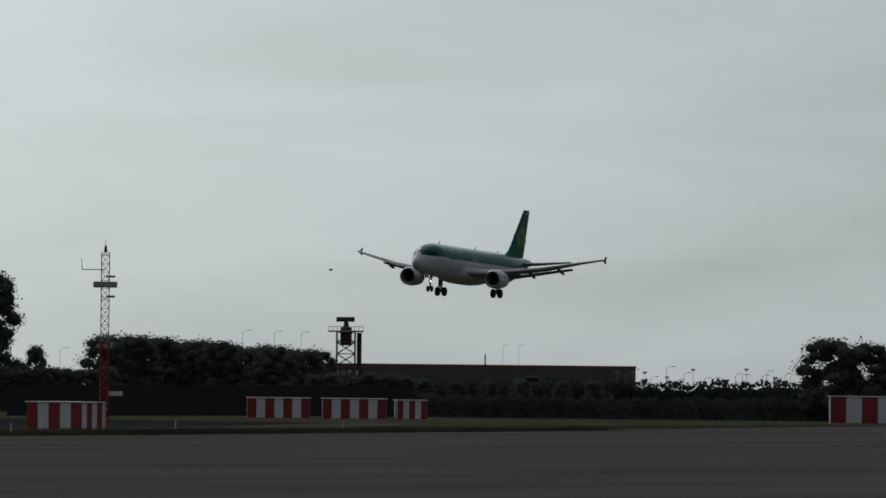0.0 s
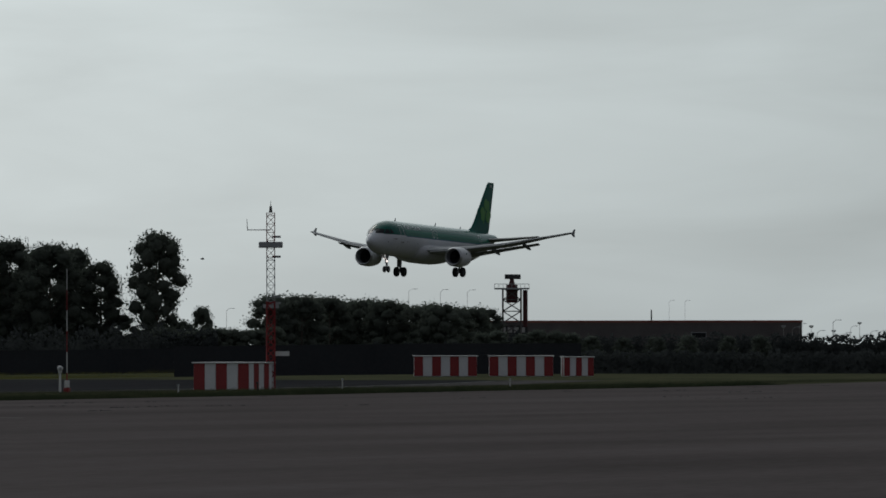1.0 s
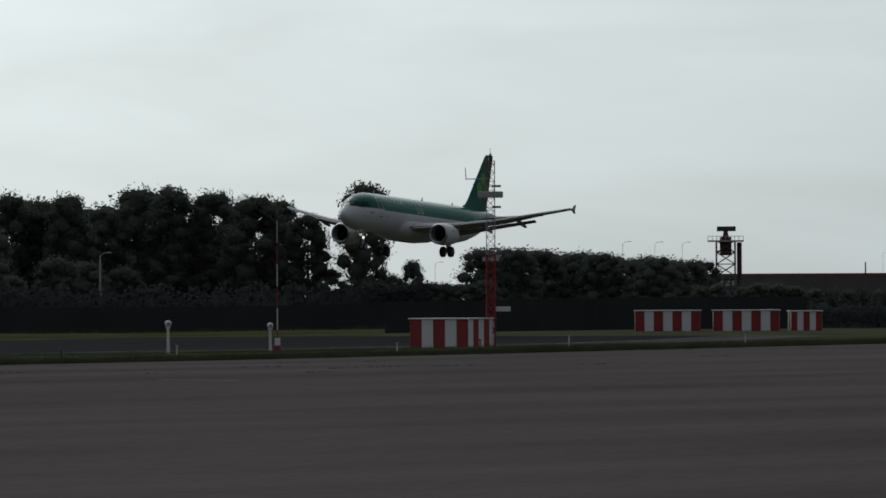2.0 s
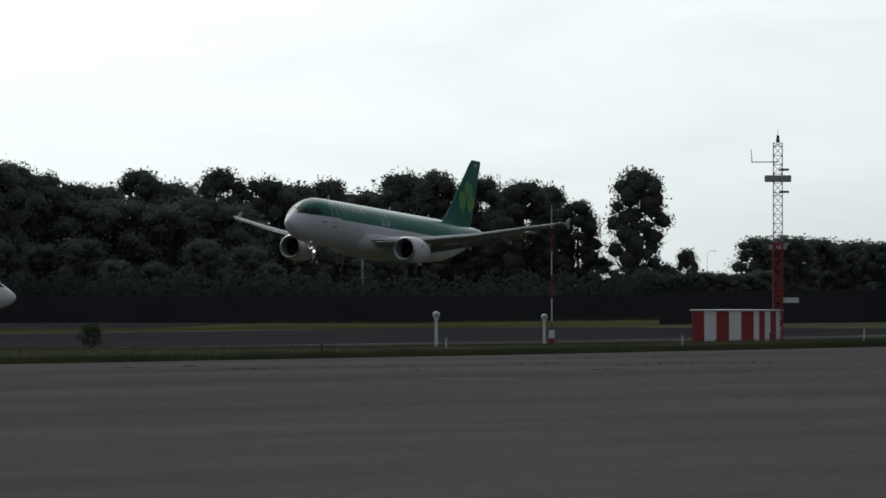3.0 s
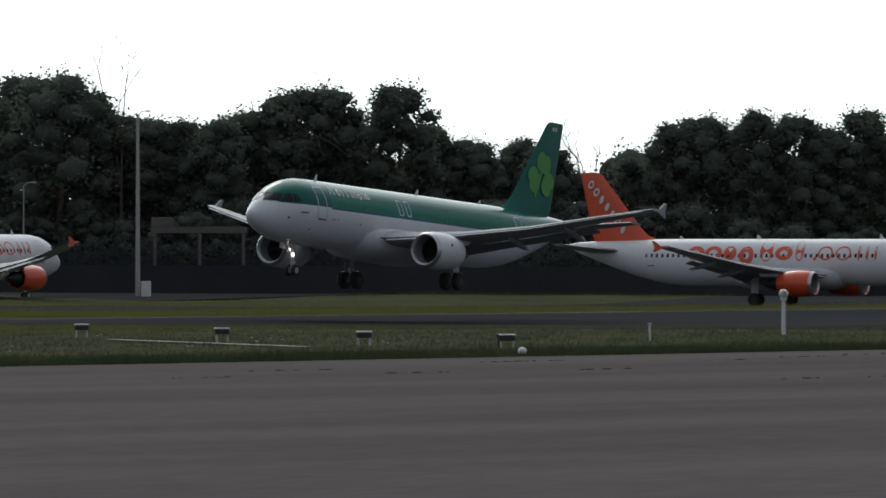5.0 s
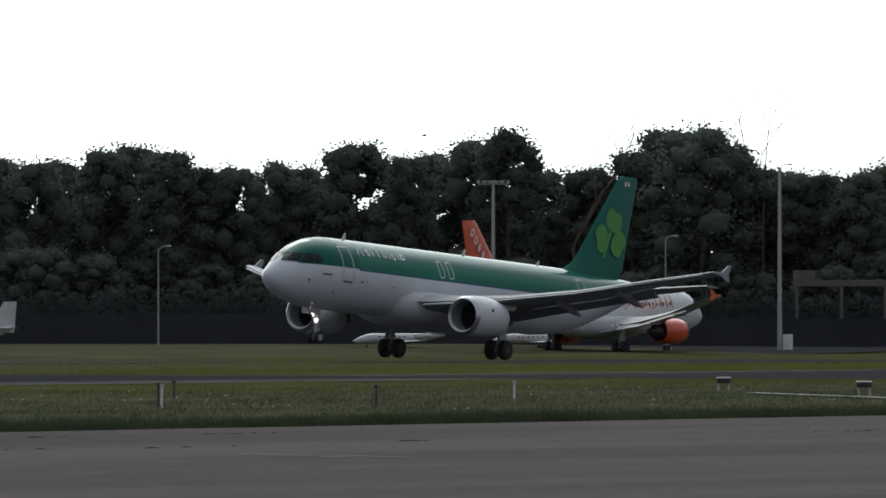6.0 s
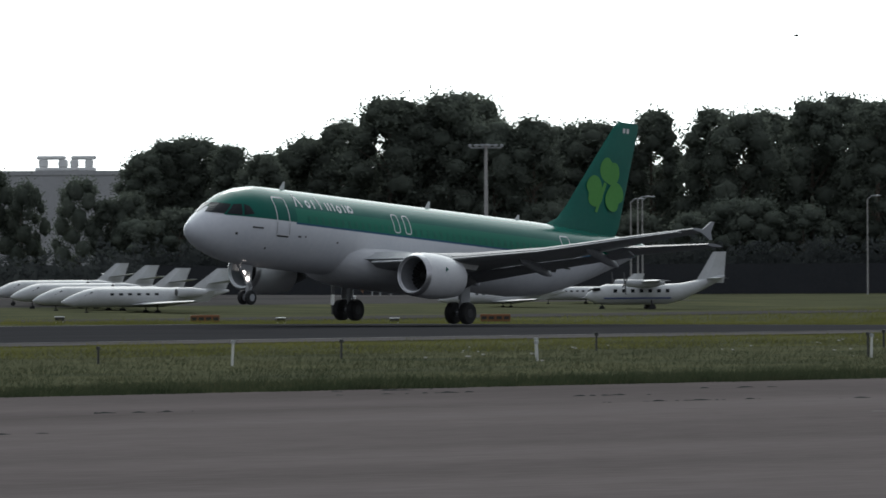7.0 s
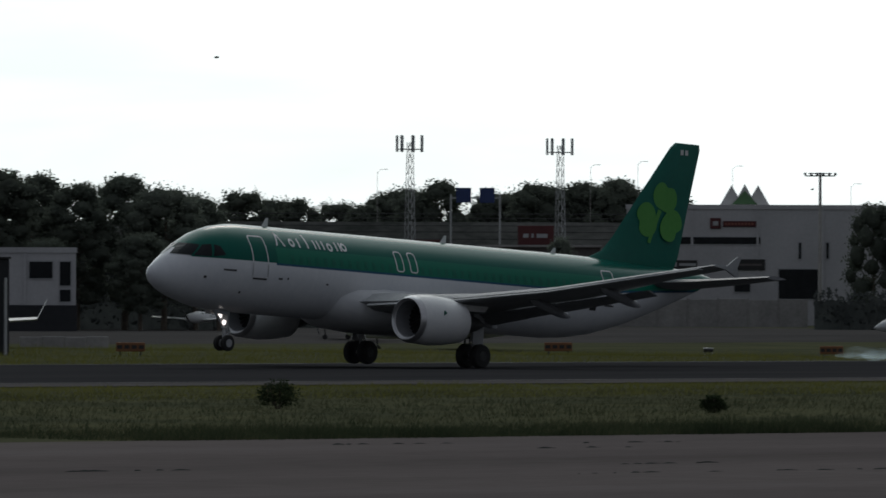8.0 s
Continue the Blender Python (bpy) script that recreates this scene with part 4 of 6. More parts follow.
def hedge(name, spans, height, material, label, seed, leaf=0.3, dense=9):
    """A continuous ragged belt of leaves along pieces of an arc: (azimuth from, to, distance, height)."""
    rng = random.Random(seed)
    verts, faces = [], []
    for a0, a1, dist, hh in spans:
        length = radians(a1 - a0) * dist
        for i in range(int(length * hh * dense)):
            az = rng.uniform(a0, a1)
            top = hh * (0.78 + 0.22 * noise.noise(Vector((az * 9, dist * 0.1, 0))) + 0.12 * noise.noise(Vector((az * 40, dist * 0.1, 3))))
            p = polar(az, dist + rng.uniform(-2, 2))
            p.z = terrain(p.x, p.y) + top * rng.uniform(0, 1) ** 0.6
            a = Vector((rng.gauss(0, 1), rng.gauss(0, 1), rng.gauss(0, 1))).normalized()
            b = a.cross(Vector((rng.gauss(0, 1), rng.gauss(0, 1), rng.gauss(0, 1)))).normalized()
            s = leaf * rng.uniform(0.6, 1.4)
            k = len(verts)
            verts += [p - a * s, p + b * s * 0.6, p + a * s, p - b * s * 0.6]
            faces.append((k, k + 1, k + 2, k + 3))
        # the thick inside of the belt, with an uneven top
        n, k = int(length / 0.8), len(verts)
        for i in range(n + 1):
            az = a0 + (a1 - a0) * i / n
            p = polar(az, dist + 0.8 * noise.noise(Vector((az * 50, 0, 7))))
            z = terrain(p.x, p.y)
            verts += [Vector((p.x, p.y, z - 0.3)), Vector((p.x, p.y, z + hh * (0.6 + 0.2 * noise.noise(Vector((az * 9, dist * 0.1, 0))) + 0.16 * noise.noise(Vector((az * 60, 2, 3))))))]
            if i:
                faces.append((k + 2 * i - 2, k + 2 * i, k + 2 * i + 1, k + 2 * i - 1))
    me = bpy.data.meshes.new(name)
    me.from_pydata(verts, [], faces)
    me.materials.append(material)
    return tagged(new(name, me), label, "hedge", kind="stuff")


def dark_fence(name, a0, a1, dist, h, label):
    bm = bmesh.new()
    rings = []
    n = int((a1 - a0) / 0.25)
    for i in range(n + 1):
        az = a0 + (a1 - a0) * i / n
        p, q = polar(az, dist), polar(az, dist + 0.15)
        z = terrain(p.x, p.y)
        rings.append([Vector((p.x, p.y, z - 0.2)), Vector((p.x, p.y, z + h)), Vector((q.x, q.y, z + h)), Vector((q.x, q.y, z - 0.2))])
    loft(bm, rings)
    return tagged(part(name, bm, M_NET), label, "fence", kind="structure")


def make_belts():
    dark_fence("screen_fence", 46.9, 65.6, 846, 2.6, "long dark netted perimeter screen fence below the trees")
    dark_fence("screen_fence", 65.3, 68.3, 795, 3.1, "dark netted screen fence behind the striped huts")
    # undergrowth leaves coloured dark for the shade below the trees
    hedge("undergrowth", [(46.9, 65.6, 852, 6.0)], 6, M_HEDGE, "tangled undergrowth along the wood's edge, darkened for the trees' shade", 3, 0.22, 17)
    # added leaf mass closing sky gaps, dark as the wood's shaded depth
    hedge("wood_shade_fill", [(47.3, 62.0, 896, 11.0), (62.0, 64.7, 950, 11.0)], 11, M_HEDGE, "added leaf mass, coloured as dark as the wood's shaded inside", 8, 0.5, 4)
    hedge("far_hedge", [(65.3, 73.2, 800, 2.8), (65.3, 67.4, 930, 3.8), (67.4, 73.6, 930, 4.7)], 3, M_HEDGE, "dark low scrub between airfield and warehouse", 4, 0.22, 36)


make_belts()
make_ground()
make_strips()


# ---- things on the airfield ----
def yaw_to(x, y, ref=(0, 0)):
    """The turn that makes a thing's own -y side face a place."""
    return math.degrees(math.atan2(-(x - ref[0]), y - ref[1]))


def striped_hut(x, y, turn, length, depth, height, stripes, label, side_stripes=3):
    """A service hut clad in upright red and white panels, with a thin roof slab."""
    hut = thing("equipment_hut", pose(x, y, terrain(x, y), 0, 0, turn), label, "hut", "striped airfield huts")
    bm = bmesh.new()
    box(bm, -length / 2 + 0.06, length / 2 - 0.06, -depth / 2 + 0.06, depth / 2 - 0.06, -0.3, height - 0.1)
    part("core", bm, M_GREYWHITE, hut)
    for n, span, other, axis in ((stripes, length, depth, 0), (side_stripes, depth, length, 1)):
        for i in range(n):
            for s in (-1, 1):
                a, b = -span / 2 + span * i / n, -span / 2 + span * (i + 1) / n
                bm = bmesh.new()
                c0, c1 = s * other / 2 - 0.06 * (s > 0), s * other / 2 + 0.06 * (s < 0)
                c0, c1 = min(c0, c1), max(c0, c1)
                if axis == 0:
                    box(bm, a + 0.01, b - 0.01, c0, c1, 0.02, height - 0.1, 0.015)
                else:
                    box(bm, c0, c1, a + 0.01, b - 0.01, 0.02, height - 0.1, 0.015)
                part("panel", bm, M_RED if i % 2 == axis else M_WHITE, hut, "red painted panel" if i % 2 == axis else "white painted panel")
    bm = bmesh.new()
    box(bm, -length / 2 - 0.1, length / 2 + 0.1, -depth / 2 - 0.1, depth / 2 + 0.1, height - 0.1, height, 0.02)
    part("roof", bm, M_GREYWHITE, hut, "thin pale roof slab")
    return hut


def lattice_mast(x, y, turn, height, half):
    """A red and white three-section lattice mast with a ring platform, side arm and tip rod."""
    mast = thing("lattice_mast", pose(x, y, terrain(x, y), 0, 0, turn), "slender red and white lattice mast with instrument arm", "mast")
    step, n = 0.62, int(height / 0.62)
    for k in range(4):
        bm = bmesh.new()
        z0, z1 = height * k / 4, height * (k + 1) / 4
        corners = [(half, half), (-half, half), (-half, -half), (half, -half)]
        for cx, cy in corners:
            rod(bm, (cx, cy, z0), (cx, cy, z1), 0.065 if k < 2 else 0.035, 0.065 if k < 2 else 0.035, 5)
        i = 0
        while z0 + i * step < z1 - 0.05:
            za, zb = z0 + i * step, min(z0 + (i + 1) * step, z1)
            for (ax, ay), (bx, by) in zip(corners, corners[1:] + corners[:1]):
                rod(bm, (ax, ay, za if i % 2 else zb), (bx, by, zb if i % 2 else za), 0.05 if k < 2 else 0.02, 0.05 if k < 2 else 0.02, 4)
                rod(bm, (ax, ay, za), (bx, by, za), 0.018, 0.018, 4)
            i += 1
        part("mast_section", bm, M_GREY if k == 2 else M_RED, mast, "white lattice section" if k == 2 else "red lattice section")
    bm = bmesh.new()
    rod(bm, (0, 0, height), (0, 0, height + 0.5), 0.14, 0.08, 8)
    rod(bm, (0, 0, height + 0.5), (0, 0, height + 0.9), 0.025, 0.015, 5)
    part("tip_rod", bm, M_DARK, mast, "thin dark tip rod")
    bm = bmesh.new()
    rod(bm, (0, 0, height - 1.3), (-1.75, 0, height - 1.3), 0.045, 0.035, 6)
    rod(bm, (-1.75, 0, height - 1.35), (-1.8, 0, height - 0.45), 0.04, 0.02, 6)
    part("instrument_arm", bm, M_GREY, mast, "side arm with upright sensor")
    bm = bmesh.new()
    box(bm, -0.9, 0.9, -0.7, 0.7, height - 2.65, height - 2.2, 0.05)
    part("ring_platform", bm, M_GREY, mast, "grey box-shaped platform")
    for z in (height - 1.9, height - 3.4, height - 6.9, height - 6.4):
        bm = bmesh.new()
        box(bm, 0.1, 0.75, -0.15, 0.15, z, z + 0.16)
        part("bracket", bm, M_GREY, mast)
    bm = bmesh.new()
    box(bm, -0.6, 0.6, -0.3, 0.3, height - 7.2, height - 6.9)
    part("lower_platform", bm, M_GREY, mast)
    bm = bmesh.new()
    box(bm, 0.3, 1.4, -0.1, 0.1, 2.6, 2.95)
    part("sign_board", bm, M_GREYWHITE, mast, "small pale board")
    return mast


def globe_post(x, y, h):
    """A white post with a round head on a collar."""
    post = thing("globe_light", at(x, y, yaw_to(x, y)), "white painted post with a round globe lamp on top", "light", "globe lights along the verge")
    bm = bmesh.new()
    rod(bm, (0, 0, -0.2), (0, 0, h - 0.35), 0.1, 0.075, 10)
    rod(bm, (0, 0, h - 0.5), (0, 0, h - 0.3), 0.13, 0.16, 10)
    smooth(part("post", bm, M_GREYWHITE, post))
    bm = bmesh.new()
    ellipsoid(bm, (0, 0, h - 0.2), 0.22, 0.22, 0.2, 14, 10)
    smooth(part("globe", bm, M_GREYWHITE, post, "pale round lamp globe"))
    bm = bmesh.new()
    box(bm, -0.06, 0.12, -0.24, -0.1, h - 0.32, h - 0.1, 0.02)
    part("lens", bm, M_GREY, post)
    return post


def banded_pole(x, y, h):
    pole = thing("wind_pole", at(x, y), "tall thin pole banded red and white on the verge", "pole")
    n = 6
    for i in range(n):
        bm = bmesh.new()
        rod(bm, (0, 0, h * i / n), (0, 0, h * (i + 1) / n), 0.05 - 0.004 * i, 0.046 - 0.004 * i, 8)
        part("pole_band", bm, M_RED if i % 2 == 0 else M_GREYWHITE, pole, "red band" if i % 2 == 0 else "white band")
    bm = bmesh.new()
    box(bm, -0.16, 0.16, -0.14, 0.14, 0.45, 0.95, 0.02)
    part("cabinet", bm, M_GREYWHITE, pole, "small white cabinet")
    bm = bmesh.new()
    box(bm, -0.2, 0.2, -0.2, 0.2, -0.1, 0.42, 0.02)
    part("footing", bm, M_RED, pole, "red footing")
    return pole


def light_pole(x, y, h, arms, label, r=0.2, head=1.2):
    """A concrete pole, with cross arms and floodlights, or a single bent lamp arm."""
    p = thing("light_pole", at(x, y, yaw_to(x, y)), label, "pole", "light poles")
    bm = bmesh.new()
    rod(bm, (0, 0, -0.3), (0, 0, h), r, r * 0.6, 10)
    smooth(part("pole", bm, M_CONCRETE, p))
    if arms:
        bm = bmesh.new()
        box(bm, -head, head, -0.08, 0.08, h - 0.4, h - 0.28)
        part("cross_arm", bm, M_GREY, p, "grey steel cross arm")
        bm = bmesh.new()
        box(bm, -head * 0.8, head * 0.8, -0.5, -0.4, h - 0.15, h - 0.05)
        part("lamp_bar", bm, M_GREY, p, "thin grey lamp bar")
        for i in range(arms):
            bm = bmesh.new()
            cx = -head + 2 * head * i / (arms - 1)
            box(bm, cx - 0.14, cx + 0.14, -0.3, 0.1, h - 0.28, h - 0.02, 0.03)
            part("floodlight", bm, M_GREY, p, "small grey floodlight")
    else:
        bm = bmesh.new()
        q = min(0.05, 0.7 * r)
        rod(bm, (0, 0, h - 0.1), (0.35, 0, h + 0.25), q, q, 6)
        rod(bm, (0.35, 0, h + 0.25), (0.8, 0, h + 0.3), q, q, 6)
        ellipsoid(bm, (0.95, 0, h + 0.28), 0.3, 2 * q, 1.6 * q, 10, 6)
        part("lamp_arm", bm, M_GREY, p, "bent arm with a lamp head")
    return p


def slab_light(x, y):
    b = thing("approach_light", at(x, y, yaw_to(x, y)), "low white light unit on short legs in the grass", "light", "low light units on the verge")
    bm = bmesh.new()
    box(bm, -0.3, 0.3, -0.3, 0.3, 0.3, 0.5, 0.03)
    part("housing", bm, M_DARK, b, "dark metal housing")
    bm = bmesh.new()
    box(bm, -0.32, 0.32, -0.32, 0.32, 0.5, 0.56, 0.015)
    part("top_plate", bm, M_WHITE, b, "white top plate")
    for dx in (-0.22, 0.22):
        bm = bmesh.new()
        rod(bm, (dx, 0, -0.1), (dx, 0, 0.31), 0.04, 0.04, 6)
        part("leg", bm, M_GREYWHITE, b)
    return b


def stake(x, y, h, dark=False, lean=0.0):
    s = thing("marker_stake", at(x, y) @ pose(0, 0, 0, 0, lean, 0), "dark thin marker stake in the grass" if dark else "white thin marker stake in the grass", "stake", "marker stakes")
    bm = bmesh.new()
    rod(bm, (0, 0, -0.2), (0, 0, h), 0.045, 0.04, 6)
    part("shaft", bm, M_DARK if dark else M_GREYWHITE, s)
    bm = bmesh.new()
    box(bm, -0.07, 0.07, -0.05, 0.05, h - 0.02, h + 0.1, 0.01)
    part("cap", bm, M_DARK if dark else M_GREY, s)
    return s


def direction_board(x, y, w, h):
    b = thing("taxi_sign", at(x, y, yaw_to(x, y)), "low dull orange and black airfield direction board", "sign", "direction boards")
    bm = bmesh.new()
    box(bm, -w / 2, w / 2, -0.12, 0.12, 0.2, h, 0.03)
    part("panel", bm, M_SIGNORANGE, b)
    for i in range(4):
        bm = bmesh.new()
        c = -w / 2 + w * (i + 0.5) / 4
        box(bm, c - 0.09 * w, c + 0.09 * w, -0.14, -0.118, 0.35, h - 0.15)
        part("character_bar", bm, M_BLACK, b, "black unreadable character bar")
    for dx in (-0.35 * w, 0.35 * w):
        bm = bmesh.new()
        rod(bm, (dx, 0, -0.1), (dx, 0, 0.25), 0.05, 0.05, 6)
        part("leg", bm, M_DARK, b)
    return b


def shrub(x, y, h, w, seed, label="dark ragged weed bush on the grass verge"):
    rng = random.Random(seed)
    root = thing("bush", at(x, y), label, "bush")
    bm = bmesh.new()
    for i in range(7):
        a = rng.uniform(0, 6.28)
        rod(bm, (0, 0, -0.1), (math.cos(a) * w * 0.35, math.sin(a) * w * 0.35, h * rng.uniform(0.6, 0.95)), 0.03, 0.01, 5)
    part("stems", bm, M_BARK, root)
    me = crown_mesh(rng, h, w * 0.5, 0.0, 22, 60, 0.05, 0.0)
    me.materials.append(M_WEED)
    crown = new("foliage", me)
    crown.parent = root
    return root


def make_near_airfield():
    lattice_mast(504.7, 222.6, -66, 13.4, 0.3)
    striped_hut(503.68, 225.2, -102, 5.2, 3.2, 2.2, 5, "red and white striped equipment hut at the mast's foot", 5)
    striped_hut(691.6, 288.8, -66, 6.1, 3.0, 2.0, 7, "red and white striped equipment hut beyond the runway end")
    striped_hut(694.4, 282.0, -66, 6.2, 3.0, 2.0, 7, "red and white striped equipment hut beyond the runway end")
    striped_hut(696.9, 277.1, -60, 2.9, 2.4, 1.9, 5, "small red and white striped equipment hut beyond the runway end")
    striped_hut(694.0, 228.0, -68, 9.0, 3.5, 2.6, 6, "long red and white striped hut beside trees")
    for x, y in ((466.3, 221.7), (412.9, 203.0), (346.6, 201.6)):
        globe_post(x, y, 2.0)
    banded_pole(471.8, 223.8, 9.0)
    light_pole(773.65, 389.5, 8.1, 0, "thin concrete lamp pole by the dark fence", 0.15)
    shrub(403.6, 220.5, 1.5, 1.5, 3)
    for x, y in ((320.0, 221.0), (307.8, 205.6), (299.0, 193.0), (292.0, 182.0)):
        slab_light(x, y)
    bm = bmesh.new()
    ellipsoid(bm, (0, 0, 0.15), 0.17, 0.17, 0.16, 10, 8)
    rod(bm, (0, 0, -0.1), (0, 0, 0.05), 0.1, 0.1, 8)
    ball = smooth(part("marker_ball", bm, M_GREYWHITE))
    ball.matrix_basis = at(273.6, 169.9)
    tagged(ball, "small white round marker at the apron's edge", "marker")
    for x, y, h, d, l in ((256.4, 201.7, 0.75, False, 2), (263.7, 197.5, 0.7, True, 0), (288.4, 209.2, 0.6, False, 0), (245.1, 207.9, 0.6, False, -3), (252.7, 214.4, 0.6, False, 0),
                          (230.4, 209.2, 0.75, False, 4), (257.1, 202.4, 0.8, True, 0), (232.0, 217.0, 0.5, True, 0), (246.0, 218.0, 0.6, True, 0), (283, 222, 0.6, True, 0), (270, 226, 0.6, True, 0)):
        stake(x, y, h, d, l)
    rng = random.Random(31)
    for i in range(9):
        x = 296 + 22.0 * i + rng.uniform(-3, 3)
        stake(x, apron_edge(x) + rng.choice((14, 20, 26)) + rng.uniform(-2, 2), rng.uniform(0.4, 0.7), i % 3 == 0, rng.uniform(-4, 4))
    shrub(193.2, 211.0, 0.9, 1.4, 7)
    shrub(198.8, 197.2, 0.55, 0.9, 8)
    for az, d, w in ((49.43, 600, 2.0), (47.59, 560, 1.8), (44.25, 520, 1.6), (45.98, 540, 1.4), (41.54, 500, 1.6)):
        p = polar(az, d)
        direction_board(p.x, p.y, w, 0.7)
    for az in (46.67, 48.07, 48.79, 45.2):
        p = polar(az, 560)
        slab_light(p.x, p.y)


make_near_airfield()


def make_taxi_side():
    for x, y, w, h in ((746.7, 455.0, 1.1, 1.9), (752.0, 446.0, 0.6, 1.8), (757.0, 438.5, 2.6, 1.6)):
        c = thing("cabinet", at(x, y, yaw_to(x, y)), "small white service cabinet on the grass", "cabinet", "service cabinets")
        bm = bmesh.new()
        box(bm, -w / 2, w / 2, -0.3, 0.3, -0.1, h, 0.03)
        part("body", bm, M_GREYWHITE, c)
        bm = bmesh.new()
        box(bm, -w / 2 + 0.08, w / 2 - 0.08, -0.33, -0.302, 0.1, h - 0.1, 0.01)
        part("door", bm, M_GREY, c)
    p = polar(48.51, 715)
    c = thing("cabinet", at(p.x, p.y, -48.5), "small white service cabinet on the grass", "cabinet", "service cabinets")
    bm = bmesh.new()
    box(bm, -0.45, 0.45, -0.3, 0.3, -0.1, 1.4, 0.03)
    part("body", bm, M_GREYWHITE, c)
    bm = bmesh.new()
    box(bm, -0.36, 0.36, -0.33, -0.302, 0.1, 1.3, 0.01)
    part("door", bm, M_GREY, c)
    light_pole(684.5, 466.5, 16.7, 0, "tall grey concrete lamp pole beside the taxiway", 0.22)
    c = thing("pole_cabinet", at(684.8, 465.8, 20), "pale cabinet at the foot of a lamp pole", "cabinet")
    bm = bmesh.new()
    box(bm, -0.5, 0.5, -0.35, 0.35, -0.1, 1.4, 0.03)
    part("body", bm, M_GREYWHITE, c)
    light_pole(711.4, 467.0, 10.0, 2, "slim lamp pole with two small floodlights", 0.1, 0.4)
    light_pole(686.9, 500.7, 15.3, 6, "tall concrete floodlight pole with a cross arm", 0.22, 1.4)
    light_pole(607.2, 520.9, 13.4, 6, "tall concrete floodlight pole with a cross arm", 0.22, 1.4)
    light_pole(646.4, 626.3, 15.3, 6, "tall concrete floodlight pole with a cross arm", 0.22, 1.5)
    for x, y, h in ((644, 534, 8.6), (649.5, 538, 8.6), (697, 488.0, 10.0), (643, 534, 8.4), (658, 518, 8.6), (620, 560, 8.0)):
        light_pole(x, y, h, 0, "slim street lamp with bent arm before the trees", 0.08)


make_taxi_side()


# ---- parked aircraft ----
def tube(bm, prof, n=16, squash=1.0):
    """A body of revolution with a drifting axis: (x, radius, height of axis)."""
    return loft(bm, [[Vector((x, r * math.sin(2 * math.pi * i / n), z + squash * r * math.cos(2 * math.pi * i / n))) for i in range(n)] for x, r, z in prof])


def slab_wing(pts, thick):
    """A thin tapered surface: root and tip as (leading x, trailing x, y, z)."""
    bm = bmesh.new()
    rings = []
    for le, te, y, z in pts:
        c = te - le
        rings.append([Vector((le, y, z)), Vector((le + 0.3 * c, y, z + thick * c)), Vector((te, y, z)), Vector((le + 0.4 * c, y, z - 0.6 * thick * c))])
    return loft(bm, rings)


def slab_fin(pts, thick):
    bm = bmesh.new()
    rings = []
    for le, te, z in pts:
        c = te - le
        rings.append([Vector((le, 0, z)), Vector((le + 0.35 * c, thick, z)), Vector((te, 0, z)), Vector((le + 0.35 * c, -thick, z))])
    return loft(bm, rings)


def business_jet(m, length, label):
    s = length / 16.0
    root = thing("business_jet", m @ Matrix.Diagonal((s, s, 0.84 * s if length < 16 else 1.03 * s, 1)), label, "small jet", "parked business jets")
    bm = bmesh.new()
    tube(bm, [(0, 0.05, 1.45), (0.4, 0.35, 1.5), (1.2, 0.68, 1.65), (2.2, 0.92, 1.85), (3.2, 1.05, 1.95), (9.5, 1.05, 1.95), (12, 0.85, 2.1), (14.5, 0.45, 2.4), (16, 0.12, 2.6)], 18)
    smooth(part("fuselage", bm, M_JET, root))
    for side in (-1, 1):
        smooth(part("wing", slab_wing([(6.3, 10.0, side * 0.7, 1.15), (9.6, 11.2, side * 7.6, 1.55)], 0.07), M_JET, root), 60)
        part("winglet", slab_wing([(9.7, 11.2, side * 7.6, 1.55), (11.0, 11.6, side * 8.2, 2.65)], 0.04), M_JET, root)
        bm = bmesh.new()
        tube(bm, [(10.4, 0.42, 2.45), (10.6, 0.52, 2.45), (11.8, 0.55, 2.45), (13.2, 0.34, 2.45)], 14)
        bmesh.ops.translate(bm, verts=bm.verts, vec=(0, side * 1.55, 0))
        eng = smooth(part("engine", bm, M_JET, root, "white rear engine pod"))
        bm = bmesh.new()
        rod(bm, (10.36, side * 1.55, 2.45), (10.42, side * 1.55, 2.45), 0.38, 0.38, 14)
        part("intake", bm, M_DARK, eng, "dark engine intake")
        smooth(part("tailplane", slab_wing([(13.9, 15.5, side * 0.2, 3.4), (15.0, 15.9, side * 2.7, 3.75)], 0.05), M_JET, root), 60)
        for i in range(6):
            bm = bmesh.new()
            x = 4.3 + 0.85 * i
            box(bm, x, x + 0.36, side * 1.0 - 0.02, side * 1.0 + 0.02, 2.1, 2.42, 0.0)
            part("cabin_window", bm, M_GLASS, root, "dark cabin window")
        bm = bmesh.new()
        q = [(1.5, 0.3, 2.2), (2.4, 0.3, 2.72), (2.75, 0.78, 2.5), (1.95, 0.78, 2.1)]
        bm.faces.new([bm.verts.new((x, side * (y + 0.04), z + 0.03)) for x, y, z in (q if side > 0 else q[::-1])])
        part("windscreen", bm, M_GLASS, root, "dark windscreen pane")
        bm = bmesh.new()
        rod(bm, (8.6, side * 1.5, 0.3), (8.6, side * 1.5, 1.2), 0.07, 0.07, 6)
        wheel(bm, (8.6, side * 1.5, 0.32), 0.32, 0.24, 14)
        part("main_gear", bm, M_TYRE, root, "black wheel on short leg")
    part("fin", slab_fin([(11.8, 15.6, 2.4), (14.9, 16.5, 5.0)], 0.14), M_JET, root)
    bm = bmesh.new()
    rod(bm, (2.4, 0, 0.25), (2.4, 0, 1.2), 0.06, 0.06, 6)
    wheel(bm, (2.4, 0, 0.26), 0.26, 0.2, 14)
    part("nose_gear", bm, M_TYRE, root, "black nose wheel")
    return root


